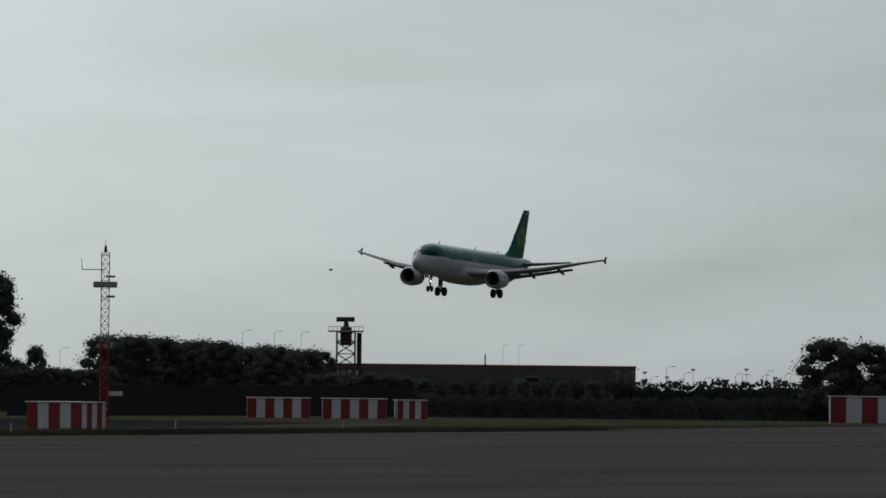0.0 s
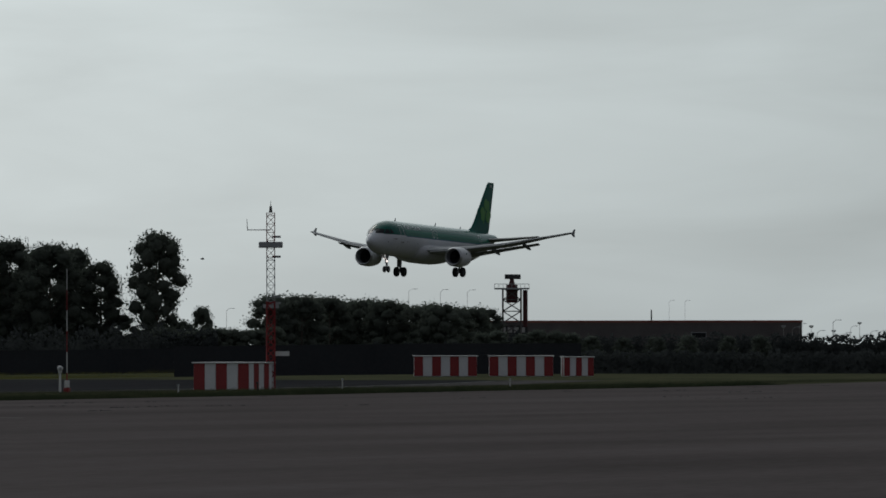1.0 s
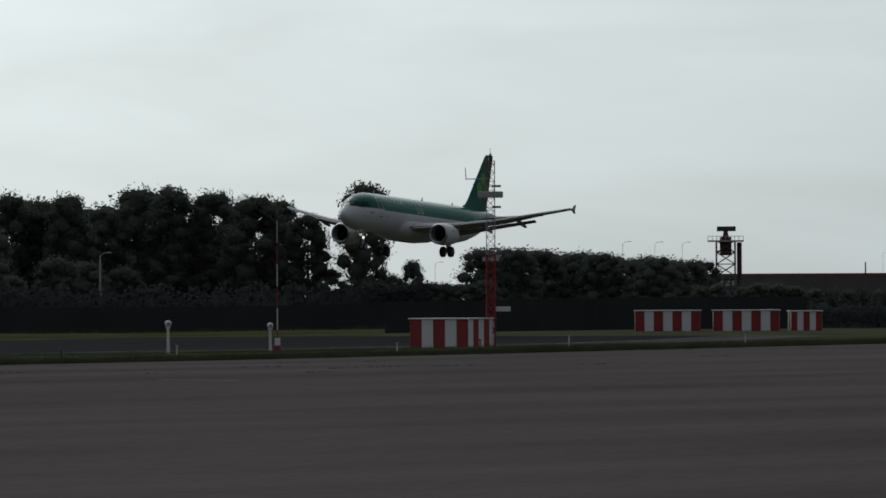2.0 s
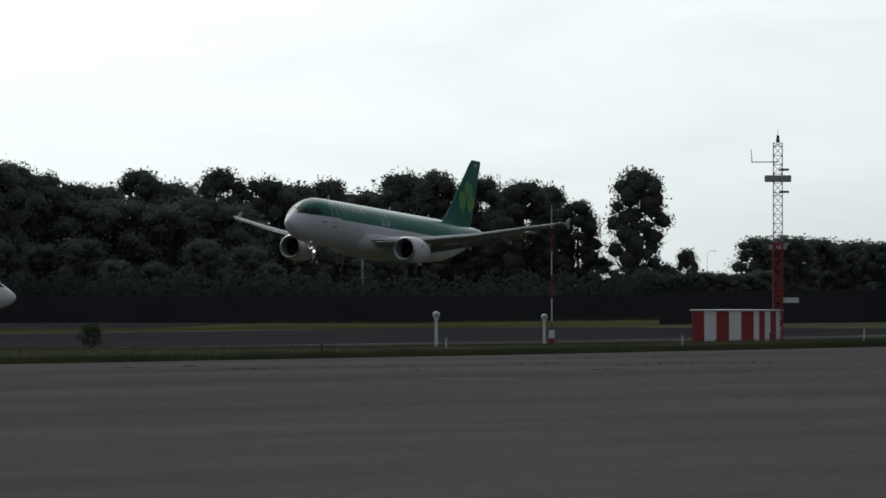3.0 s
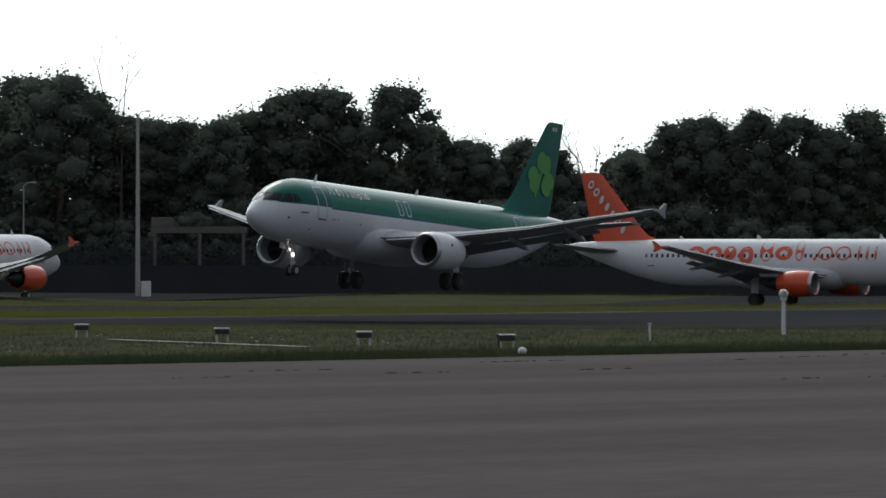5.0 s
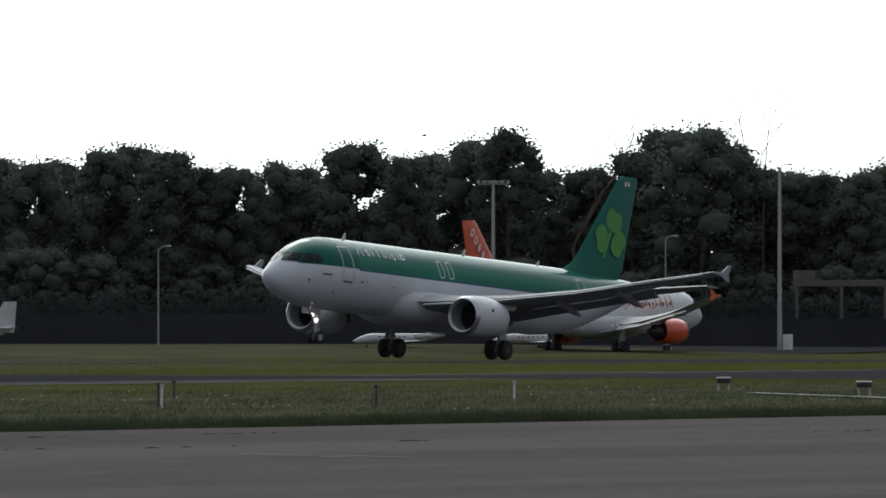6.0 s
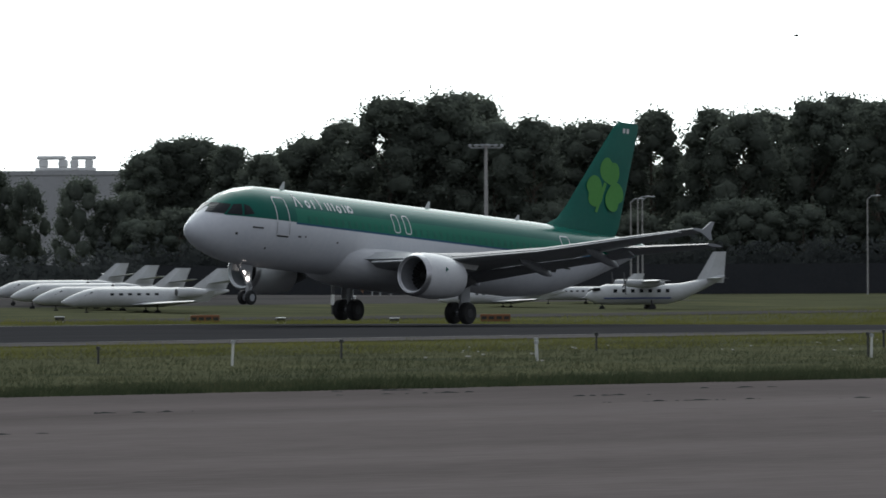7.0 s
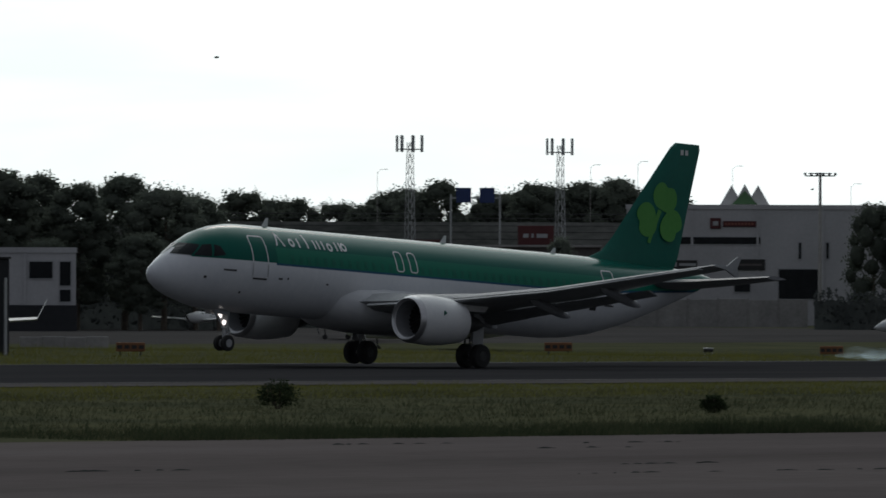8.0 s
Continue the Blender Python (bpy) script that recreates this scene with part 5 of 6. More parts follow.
def turboprop(m, length, label):
    s = length / 16.0
    root = thing("turboprop", m @ Matrix.Diagonal((s, s, s, 1)), label, "propeller aircraft")
    bm = bmesh.new()
    tube(bm, [(0, 0.1, 1.6), (0.4, 0.5, 1.65), (1.4, 0.95, 1.75), (2.4, 1.15, 1.85), (9.2, 1.15, 1.85), (11, 0.98, 2.1), (13.5, 0.62, 2.95), (15.4, 0.34, 3.65), (16, 0.12, 3.85)], 16)
    smooth(part("fuselage", bm, M_JET, root))
    bm = bmesh.new()
    box(bm, 1.9, 9.6, -1.12, 1.12, 1.35, 1.5)
    part("stripe", bm, M_BLUE, root, "dark blue stripe")
    bm = bmesh.new()
    box(bm, 5.6, 8.2, -1.0, 1.0, 2.8, 3.35, 0.2)
    part("wing_box", bm, M_JET, root)
    for side in (-1, 1):
        smooth(part("wing", slab_wing([(5.6, 8.1, side * 0.5, 3.3), (5.9, 7.6, side * 10.0, 3.4)], 0.07), M_JET, root), 60)
        bm = bmesh.new()
        tube(bm, [(3.9, 0.25, 3.1), (4.3, 0.42, 3.1), (6.5, 0.48, 3.0), (8.4, 0.15, 3.1)], 12)
        bmesh.ops.translate(bm, verts=bm.verts, vec=(0, side * 3.2, 0))
        eng = smooth(part("engine", bm, M_GREY, root, "dark engine nacelle"))
        bm = bmesh.new()
        for i in range(4):
            a = radians(20 + 90 * i)
            rod(bm, (3.85, side * 3.2, 3.1), (3.85, side * 3.2 + 1.3 * math.sin(a), 3.1 + 1.3 * math.cos(a)), 0.09, 0.06, 5)
        part("propeller", bm, M_DARK, eng, "four-bladed dark propeller")
        smooth(part("tailplane", slab_wing([(13.8, 15.5, side * 0.2, 3.6), (14.4, 15.5, side * 4.0, 3.65)], 0.06), M_JET, root), 60)
        for i in range(7):
            bm = bmesh.new()
            x = 3.0 + 1.0 * i
            box(bm, x, x + 0.42, side * 1.1 - 0.02, side * 1.1 + 0.02, 2.05, 2.45)
            part("cabin_window", bm, M_GLASS, root, "dark cabin window")
        bm = bmesh.new()
        rod(bm, (7.4, side * 1.3, 0.35), (7.4, side * 0.9, 1.2), 0.08, 0.08, 6)
        wheel(bm, (7.4, side * 1.35, 0.4), 0.4, 0.3, 14)
        part("main_gear", bm, M_TYRE, root, "black wheel under the hull")
    part("fin", slab_fin([(12.6, 15.9, 3.1), (14.7, 16.2, 6.6)], 0.16), M_JET, root)
    bm = bmesh.new()
    box(bm, 0.7, 1.6, -0.85, 0.85, 2.25, 2.62, 0.1)
    part("windscreen", bm, M_GLASS, root, "dark windscreen")
    bm = bmesh.new()
    rod(bm, (1.9, 0, 0.3), (1.9, 0, 1.2), 0.07, 0.07, 6)
    wheel(bm, (1.9, 0, 0.32), 0.32, 0.24, 14)
    part("nose_gear", bm, M_TYRE, root, "black nose wheel")
    return root


def light_aircraft(m, length, label, category="light aircraft"):
    s = length / 8.0
    root = thing("light_aircraft", m @ Matrix.Diagonal((s, s, s, 1)), label, category, "parked light aircraft")
    bm = bmesh.new()
    tube(bm, [(0, 0.12, 1.15), (0.3, 0.4, 1.15), (1.6, 0.55, 1.2), (2.6, 0.62, 1.35), (4.2, 0.55, 1.35), (6.5, 0.28, 1.4), (8, 0.08, 1.5)], 14)
    smooth(part("fuselage", bm, M_HULL_WHITE, root))
    bm = bmesh.new()
    ellipsoid(bm, (2.9, 0, 1.75), 1.1, 0.48, 0.4, 14, 8)
    smooth(part("canopy", bm, M_GLASS, root, "dark cabin glazing"))
    for side in (-1, 1):
        smooth(part("wing", slab_wing([(2.0, 3.7, side * 0.3, 0.95), (2.2, 3.4, side * 5.2, 1.25)], 0.08), M_WHITE, root), 60)
        part("tailplane", slab_wing([(6.9, 7.9, 0, 1.5), (7.1, 7.8, side * 1.7, 1.5)], 0.06), M_WHITE, root)
        bm = bmesh.new()
        rod(bm, (2.9, side * 1.2, 0.2), (2.9, side * 1.1, 0.95), 0.05, 0.05, 6)
        wheel(bm, (2.9, side * 1.2, 0.2), 0.2, 0.14, 12)
        part("main_gear", bm, M_TYRE, root, "small black wheel")
    part("fin", slab_fin([(6.3, 7.9, 1.5), (7.4, 8.1, 2.8)], 0.06), M_JET, root)
    bm = bmesh.new()
    for a in (30, 210):
        rod(bm, (-0.05, 0, 1.15), (-0.05, 0.9 * math.sin(radians(a)), 1.15 + 0.9 * math.cos(radians(a))), 0.07, 0.04, 5)
    part("propeller", bm, M_DARK, root, "two-bladed dark propeller")
    bm = bmesh.new()
    rod(bm, (0.6, 0, 0.2), (0.6, 0, 0.9), 0.04, 0.04, 6)
    wheel(bm, (0.6, 0, 0.18), 0.18, 0.12, 12)
    part("nose_gear", bm, M_TYRE, root, "small nose wheel")
    return root


def park(maker, az, dist, turn, length, label):
    """turn: 0 shows the aircraft's side with its nose to the west, as seen along the azimuth; positive turns the nose towards the viewer."""
    p = polar(az, dist)
    return maker(pose(p.x, p.y, terrain(p.x, p.y), 0, 0, -az + turn), length, label)


def make_parked():
    park(business_jet, 49.07, 735, 18, 10.9, "white business jet with swept tail parked by the trees")
    park(business_jet, 49.66, 757, 25, 10.2, "white business jet half hidden behind another aircraft")
    park(turboprop, 50.0, 728, 12, 11.5, "white twin turboprop with blue stripe and raised tail")
    park(business_jet, 46.68, 695, 20, 13.8, "white business jet with a row of cabin windows")
    park(business_jet, 46.5, 705, 26, 13.4, "white business jet parked close beside another")
    park(business_jet, 46.36, 716, 30, 13.3, "white business jet with grey nose in a row")
    park(business_jet, 46.25, 727, 34, 12.9, "white business jet at the row's end")
    park(business_jet, 53.02, 822, 12, 8.6, "small white business jet with dark engine pods")
    park(business_jet, 53.9, 828, 12, 8.6, "small white business jet behind the taxiway")
    park(business_jet, 42.88, 655, 6, 17.0, "white business jet with a tall swept tail")
    park(light_aircraft, 42.72, 690, 25, 9.0, "white light aircraft parked behind a jet")
    park(light_aircraft, 41.9, 780, 60, 7.5, "small white light aircraft on the far stand")
    park(business_jet, 40.1, 550, 90, 17.5, "white business jet with upturned winglet")


make_parked()


# ---- buildings and masts beyond the field ----
def block_building(name, x, y, turn, length, depth, h, wall_mat, label, windows=(), trim=None):
    """A flat-roofed block; windows: (centre along the front, sill, width, height)."""
    b = thing(name, pose(x, y, terrain(x, y), 0, 0, turn), label, "building")
    bm = bmesh.new()
    box(bm, -length / 2, length / 2, 0, depth, -0.5, h)
    wall = part("wall", bm, wall_mat, b)
    bm = bmesh.new()
    for x0, x1, y0, y1 in ((-length / 2 - 0.1, length / 2 + 0.1, -0.1, 0.15), (-length / 2 - 0.1, length / 2 + 0.1, depth - 0.15, depth + 0.1), (-length / 2 - 0.1, -length / 2 + 0.15, 0.15, depth - 0.15), (length / 2 - 0.15, length / 2 + 0.1, 0.15, depth - 0.15)):
        box(bm, x0, x1, y0, y1, h, h + 0.45)
    part("parapet", bm, trim or wall_mat, b, "raised roof parapet")
    for cx, z, w, wh in windows:
        bm = bmesh.new()
        box(bm, cx - w / 2, cx + w / 2, -0.06, -0.003, z, z + wh)
        win = part("window", bm, M_GREY, b, "long dark window band")
        bm = bmesh.new()
        box(bm, cx - w / 2 + 0.1, cx + w / 2 - 0.1, -0.09, -0.062, z + 0.1, z + wh - 0.1)
        part("pane", bm, M_GLASS, win, "dark window pane")
    n = max(2, int(length / 6))
    for i in range(1, n):
        bm = bmesh.new()
        c = -length / 2 + length * i / n
        box(bm, c - 0.12, c + 0.12, -0.12, -0.002, -0.5, h - 0.05)
        part("pilaster", bm, wall_mat, b)
    return b


def sign_plate(parent, x0, x1, z0, z1, y, mat, marks, mark_mat, label):
    bm = bmesh.new()
    box(bm, x0, x1, y - 0.12, y, z0, z1, 0.03)
    plate = part("sign", bm, mat, parent, label)
    bm = bmesh.new()
    for a, b, c, d in marks:
        box(bm, x0 + a * (x1 - x0), x0 + b * (x1 - x0), y - 0.16, y - 0.122, z0 + c * (z1 - z0), z0 + d * (z1 - z0))
    part("sign_marks", bm, mark_mat, plate, "plain bars in place of a name")


def steel_mast(x, y, h, label):
    """A cell mast: tapering lattice, ring of upright panel antennas at the top."""
    m = thing("cell_mast", at(x, y, 20), label, "mast", "cell masts")
    bm = bmesh.new()
    n = int(h / 1.2)
    for i in range(n):
        za, zb = h * i / n, h * (i + 1) / n
        wa, wb = 0.6 - 0.35 * i / n, 0.6 - 0.35 * (i + 1) / n
        ca = [(wa, wa), (-wa, wa), (-wa, -wa), (wa, -wa)]
        cb = [(wb, wb), (-wb, wb), (-wb, -wb), (wb, -wb)]
        for k in range(4):
            rod(bm, (*ca[k], za), (*cb[k], zb), 0.035, 0.035, 4)
            rod(bm, (*ca[k], za), (*cb[(k + 1) % 4], zb), 0.03, 0.03, 4)
    part("lattice", bm, M_GREY, m, "grey steel lattice")
    bm = bmesh.new()
    for i in range(10):
        a0, a1 = 2 * math.pi * i / 10, 2 * math.pi * (i + 1) / 10
        rod(bm, (1.35 * math.cos(a0), 1.35 * math.sin(a0), h - 0.8), (1.35 * math.cos(a1), 1.35 * math.sin(a1), h - 0.8), 0.05, 0.05, 4)
    for a in (0.3, 1.9, 3.5, 5.1):
        rod(bm, (0, 0, h - 0.8), (1.35 * math.cos(a), 1.35 * math.sin(a), h - 0.8), 0.05, 0.05, 4)
    part("ring", bm, M_GREY, m)
    for i in range(7):
        a = 2 * math.pi * i / 7 + 0.2
        bm = bmesh.new()
        cx, cy = 1.45 * math.cos(a), 1.45 * math.sin(a)
        box(bm, cx - 0.13, cx + 0.13, cy - 0.1, cy + 0.1, h - 1.1, h + 0.75, 0.02)
        part("panel_antenna", bm, M_GREY, m, "upright pale panel antenna")
    return m


def make_far_right():
    # long warehouse beyond the runway's end
    w = block_building("warehouse", 1547.2, 617.8, -66.7, 69.0, 30.0, 5.7, M_DARKWALL, "long low warehouse with dark red roof edge", [(14, 2.6, 3, 1.2)], M_BRICK)
    bm = bmesh.new()
    box(bm, -34.6, -32.8, -0.4, 0.5, -0.5, 6.2)
    part("corner_tower", bm, M_BRICK, w, "dark red corner pier")
    sign_plate(w, -32.0, -20.0, 3.3, 5.2, -0.05, M_BLACK, [(0.04 + 0.105 * i, 0.115 + 0.105 * i, 0.25, 0.8) for i in range(9)], M_CONCRETE, "dark sign board with pale plain blocks")
    bm = bmesh.new()
    rod(bm, (4.6, 1, 5.9), (4.6, 1, 8.3), 0.15, 0.12, 8)
    part("flue", bm, M_DARK, w, "thin dark flue")
    # radar tower
    r = thing("radar_tower", pose(1261.75, 522.4, -0.3, 0, 0, -67.5), "steel lattice radar tower with railed platform and rotating antenna", "tower")
    bm = bmesh.new()
    for cx in (-1.5, 1.5):
        for cy in (-1.5, 1.5):
            rod(bm, (cx, cy, -0.5), (cx, cy, 11.2), 0.14, 0.14, 6)
    for i in range(6):
        za, zb = 1.9 * i, 1.9 * (i + 1)
        for (ax, ay), (bx, by) in (((-1.5, -1.5), (1.5, -1.5)), ((1.5, -1.5), (1.5, 1.5)), ((1.5, 1.5), (-1.5, 1.5)), ((-1.5, 1.5), (-1.5, -1.5))):
            rod(bm, (ax, ay, za), (bx, by, zb), 0.09, 0.09, 4)
            rod(bm, (bx, by, za), (ax, ay, zb), 0.09, 0.09, 4)
            rod(bm, (ax, ay, za), (bx, by, za), 0.08, 0.08, 4)
    part("lattice", bm, M_DARKWALL, r, "dark steel lattice legs")
    bm = bmesh.new()
    box(bm, -2.9, 2.9, -2.2, 2.2, 11.2, 11.45)
    part("platform", bm, M_GREY, r)
    bm = bmesh.new()
    for i in range(9):
        cx = -2.85 + 5.7 * i / 8
        rod(bm, (cx, -2.1, 11.4), (cx, -2.1, 12.1), 0.04, 0.04, 4)
    rod(bm, (-2.85, -2.1, 12.1), (2.85, -2.1, 12.1), 0.04, 0.04, 4)
    part("railing", bm, M_GREY, r)
    bm = bmesh.new()
    rod(bm, (0, 0, 9.0), (0, 0, 12.0), 0.95, 0.95, 10)
    rod(bm, (0, 0, 12.0), (0, 0, 12.9), 0.5, 0.35, 10)
    part("pedestal", bm, M_DARKRED, r, "dark red drive housing")
    bm = bmesh.new()
    rod(bm, (2.2, 0, 5.0), (2.2, 0, 11.1), 0.4, 0.4, 10)
    part("cable_duct", bm, M_DARKRED, r, "dark red upright duct")
    bm = bmesh.new()
    box(bm, -1.9, 1.9, -0.35, 0.0, 0.15, 0.95, 0.06)
    box(bm, -1.75, 1.75, -0.45, -0.35, 0.3, 0.8, 0.03)
    rod(bm, (0, 0, -0.3), (0, 0, 0.4), 0.3, 0.3, 8)
    dish = part("antenna", bm, M_DARK, r, "flat dark rotating radar antenna")
    dish.matrix_basis = pose(0, 0, 12.75)
    rng = random.Random(12)
    for i in range(30):
        az = 68.75 + 1.6 * (i + rng.uniform(-0.4, 0.4)) / 29
        d = rng.uniform(1250, 1550)
        p = eye(0) + polar(az, d)
        light_pole(p.x, p.y, rng.uniform(3.4, 5.6) - terrain(p.x, p.y), 0 if i % 3 else 2, "thin distant street lamp above the scrub", 0.045, 0.2)
    for az in (65.85, 66.05, 66.5, 66.7):
        p = eye(17) + polar(az - 0.55, 1300)
        light_pole(p.x, p.y, 7.5, 0, "thin distant street lamp above the scrub", 0.035)
    for az, dd in ((67.25, 1250), (67.45, 1280), (67.62, 1300), (68.9, 1900), (69.0, 1900)):
        p = eye(17) + polar(az - 0.8, dd)
        light_pole(p.x, p.y, 10.2, 0, "thin distant street lamp behind trees", 0.035)
    for i in range(16):
        plant(6 + i % 2, 65.94 + 1.5 * i / 15, 1015 + rng.uniform(-15, 15), rng.uniform(9.5, 10.2) - 0.13 * i, rng, 1.15)
    for i in range(5):
        plant(6 + i % 2, 71.35 + 0.28 * i, 800 + rng.uniform(-8, 8), rng.uniform(8.2, 9.0), rng, 1.3)
    # low bushes in the gap beside the mast
    for i in range(9):
        plant_at(6 + i % 2, eye(6) + polar(64.88 + 0.085 * i, 1000), rng.uniform(4.4, 5.4), rng, 1.25)
    # bushes before the warehouse
    for az, hh in ((66.86, 5.0), (66.97, 5.4), (67.12, 4.9), (67.22, 5.5), (67.33, 5.3), (67.42, 5.0), (67.55, 4.6), (67.75, 4.3), (67.95, 4.4), (68.15, 4.6), (68.4, 4.4), (68.6, 4.5)):
        plant_at(6 + int(az * 100) % 2, eye(6) + polar(az, 1040), 0.86 * hh, rng, 1.1)
    return dish


radar_antenna = make_far_right()


def make_far_left():
    wh = block_building("shopping_warehouse", 661.0, 640.0, -46.6, 40.0, 25.0, 12.4, M_WALL, "large flat-roofed grey retail warehouse with signs on its front",
                        [(-10.6, 8.75, 8.6, 0.9), (-8.2, 3.9, 1.8, 1.0), (-2.35, 7.3, 0.45, 1.8), (0.45, 7.3, 0.45, 1.8), (3.4, 7.3, 0.45, 1.8), (-2.5, 3.2, 4.2, 3.2)])
    wh.matrix_basis = Matrix.Translation((0, 0, -0.6)) @ wh.matrix_basis
    sign_plate(wh, -20.0, -18.2, 10.0, 11.9, -0.02, M_BLACK, [(0.15, 0.85, 0.46, 0.54), (0.46, 0.54, 0.15, 0.85)], M_GREYWHITE, "black square sign with a pale emblem")
    sign_plate(wh, -11.5, -10.4, 10.4, 11.5, -0.02, M_DARKRED, [(0.25, 0.75, 0.3, 0.7)], M_GREY, "dark red emblem board")
    sign_plate(wh, -10.2, -6.8, 10.6, 11.2, -0.02, M_DARKRED, [(0.05 + 0.1 * i, 0.12 + 0.1 * i, 0.3, 0.7) for i in range(9)], M_BRICK, "dull red name board")
    sign_plate(wh, -15.4, -12.8, 6.3, 7.2, -0.02, M_BLACK, [(0.05, 0.2, 0.25, 0.75), (0.3, 0.95, 0.35, 0.65)], M_GREY, "black sign with pale plain blocks")
    sign_plate(wh, -9.0, -5.9, 6.2, 7.3, -0.02, M_BLACK, [(0.1, 0.9, 0.4, 0.6)], M_DARKWALL, "black sign board with faint bars")
    # three peaked roof sign
    bm = bmesh.new()
    for dx, h in ((-1.35, 2.0), (0, 2.1), (1.35, 2.0)):
        pts = [(dx - 1.15, 12.86), (dx + 1.15, 12.86), (dx, 12.86 + h)]
        f = [bm.verts.new((x, 0.6, z)) for x, z in pts]
        g = [bm.verts.new((x, 0.9, z)) for x, z in pts]
        bm.faces.new(f)
        bm.faces.new(g[::-1])
        for i in range(3):
            bm.faces.new((f[i], g[i], g[(i + 1) % 3], f[(i + 1) % 3]))
    bmesh.ops.translate(bm, verts=bm.verts, vec=(-8.0, 0, 0))
    rs = part("roof_sign", bm, M_GREYWHITE, wh, "pale roof sign of three peaks")
    bm = bmesh.new()
    q = [bm.verts.new((x - 8.0, 0.5, z)) for x, z in ((-1.3, 12.9), (1.3, 12.9), (0, 14.3))]
    bm.faces.new(q)
    part("sign_triangle", bm, surface("faded_green_board", (0.1, 0.22, 0.1), (0.13, 0.26, 0.12), 0.6, 0.7, fine=6), rs, "plain green triangle")
    # roof plant
    for x0, x1, z0, z1 in ((9.5, 15.8, 12.86, 13.2), (9.9, 10.9, 13.2, 14.0), (11.9, 12.9, 13.2, 14.0), (13.1, 14.0, 13.2, 14.0), (14.6, 15.5, 13.2, 14.0), (9.7, 12.7, 14.0, 14.4), (13.2, 15.8, 14.0, 14.4)):
        bm = bmesh.new()
        box(bm, x0, x1, 3, 5.4, z0, z1, 0.12)
        part("roof_duct", bm, M_GREYWHITE, wh, "pale roof ventilation duct")
    # sign on posts before an overpass
    k = thing("pylon_sign", pose(627.0, 646.9, 0, 0, 0, -44), "dark red roadside sign board on two posts", "sign")
    bm = bmesh.new()
    for dx in (-1.2, 1.2):
        rod(bm, (dx, 0.2, -0.5), (dx, 0.2, 8.5), 0.12, 0.12, 8)
    part("posts", bm, M_GREY, k)
    sign_plate(k, -1.8, 1.8, 7.9, 9.9, 0.0, M_DARKRED, [(0.15, 0.3, 0.4, 0.6), (0.38, 0.44, 0.4, 0.6), (0.52, 0.82, 0.4, 0.6)], M_GREY, "dark red board with plain pale blocks")
    p = polar(43.42, 890)
    k = thing("billboard", pose(p.x, p.y, 0, 0, 0, -43.4), "dark red and pale striped billboard on posts", "sign")
    bm = bmesh.new()
    for dx in (-1.0, 1.0):
        rod(bm, (dx, 0.2, -0.5), (dx, 0.2, 5.0), 0.12, 0.12, 8)
    part("posts", bm, M_GREY, k)
    sign_plate(k, -1.3, 1.3, 4.0, 8.4, 0.0, M_DARKRED, [(0.06, 0.94, 0.06 + 0.19 * i, 0.14 + 0.19 * i) for i in range(5)], M_GREY, "dark red board with pale stripes")
    steel_mast(697.9, 716.2, 19.5, "tall grey cell mast with panel antennas above trees")
    steel_mast(686.1, 727.9, 19.8, "tall grey cell mast with panel antennas above trees")
    # road signs from behind on a gantry
    g = thing("sign_gantry", pose(663.5, 693.8, 0, 0, 0, -43.7), "road gantry with two blue sign panels", "sign")
    bm = bmesh.new()
    for dx in (-2.6, 2.6):
        rod(bm, (dx, 0, -0.5), (dx, 0, 13.6), 0.1, 0.1, 6)
    rod(bm, (-2.6, 0, 13.2), (2.6, 0, 13.2), 0.08, 0.08, 6)
    part("frame", bm, M_GREY, g)
    for cx in (-1.25, 1.25):
        bm = bmesh.new()
        box(bm, cx - 0.8, cx + 0.8, -0.15, -0.1, 12.7, 14.3, 0.03)
        part("panel", bm, M_BLUE, g, "blue road sign panel")
    # raised road with parapet and embankment
    bm = bmesh.new()
    rings = []
    for az in [38.5 + 0.5 * i for i in range(18)]:
        p, q = polar(az, 1010), polar(az, 1030)
        rings.append([Vector((p.x, p.y, -0.5)), Vector((p.x, p.y, 11.0)), Vector((q.x, q.y, 11.0)), Vector((q.x, q.y, -0.5))])
    loft(bm, rings)
    emb = tagged(part("road_embankment", bm, M_BANK), "long grey raised road embankment with railings", "road", kind="structure")
    for lev, z in ((0, 11.4), (1, 11.9), (2, 10.6), (3, 9.9), (4, 9.1)):
        bm = bmesh.new()
        for i in range(34):
            rod(bm, polar(38.5 + 0.25 * i, 1009.5, z), polar(38.75 + 0.25 * i, 1009.5, z), 0.04, 0.04, 4)
        part("rail", bm, M_DARK, emb, "thin grey guard rail")
    for i in range(40):
        bm = bmesh.new()
        rod(bm, polar(38.6 + 0.2 * i, 1009.6, 10.9), polar(38.6 + 0.2 * i, 1009.6, 11.95), 0.04, 0.04, 4)
        part("rail_post", bm, M_DARK, emb)
    p = polar(44.73, 895)
    shop = block_building("shop_front", p.x, p.y, -44.7, 4.4, 6, 8.0, M_DARKRED, "dark red shop front beside the retail warehouse", [(0, 1.5, 3.2, 2.2)])
    for k in range(6):
        bm = bmesh.new()
        box(bm, -1.6 + 0.55 * k, -1.25 + 0.55 * k, -0.05, -0.004, 5.6, 6.3)
        part("sign_bar", bm, M_BRICK, shop, "plain dull red bar of a faded name")
    # glazed showroom with pale floor slabs
    p = polar(44.12, 900)
    show = thing("showroom", pose(p.x, p.y, 0, 0, 0, -44.1), "dark glazed car showroom with pale floor bands", "building")
    bm = bmesh.new()
    box(bm, -6.2, 6.2, 0.2, 9.0, -0.5, 8.0)
    part("wall", bm, M_DARKWALL, show)
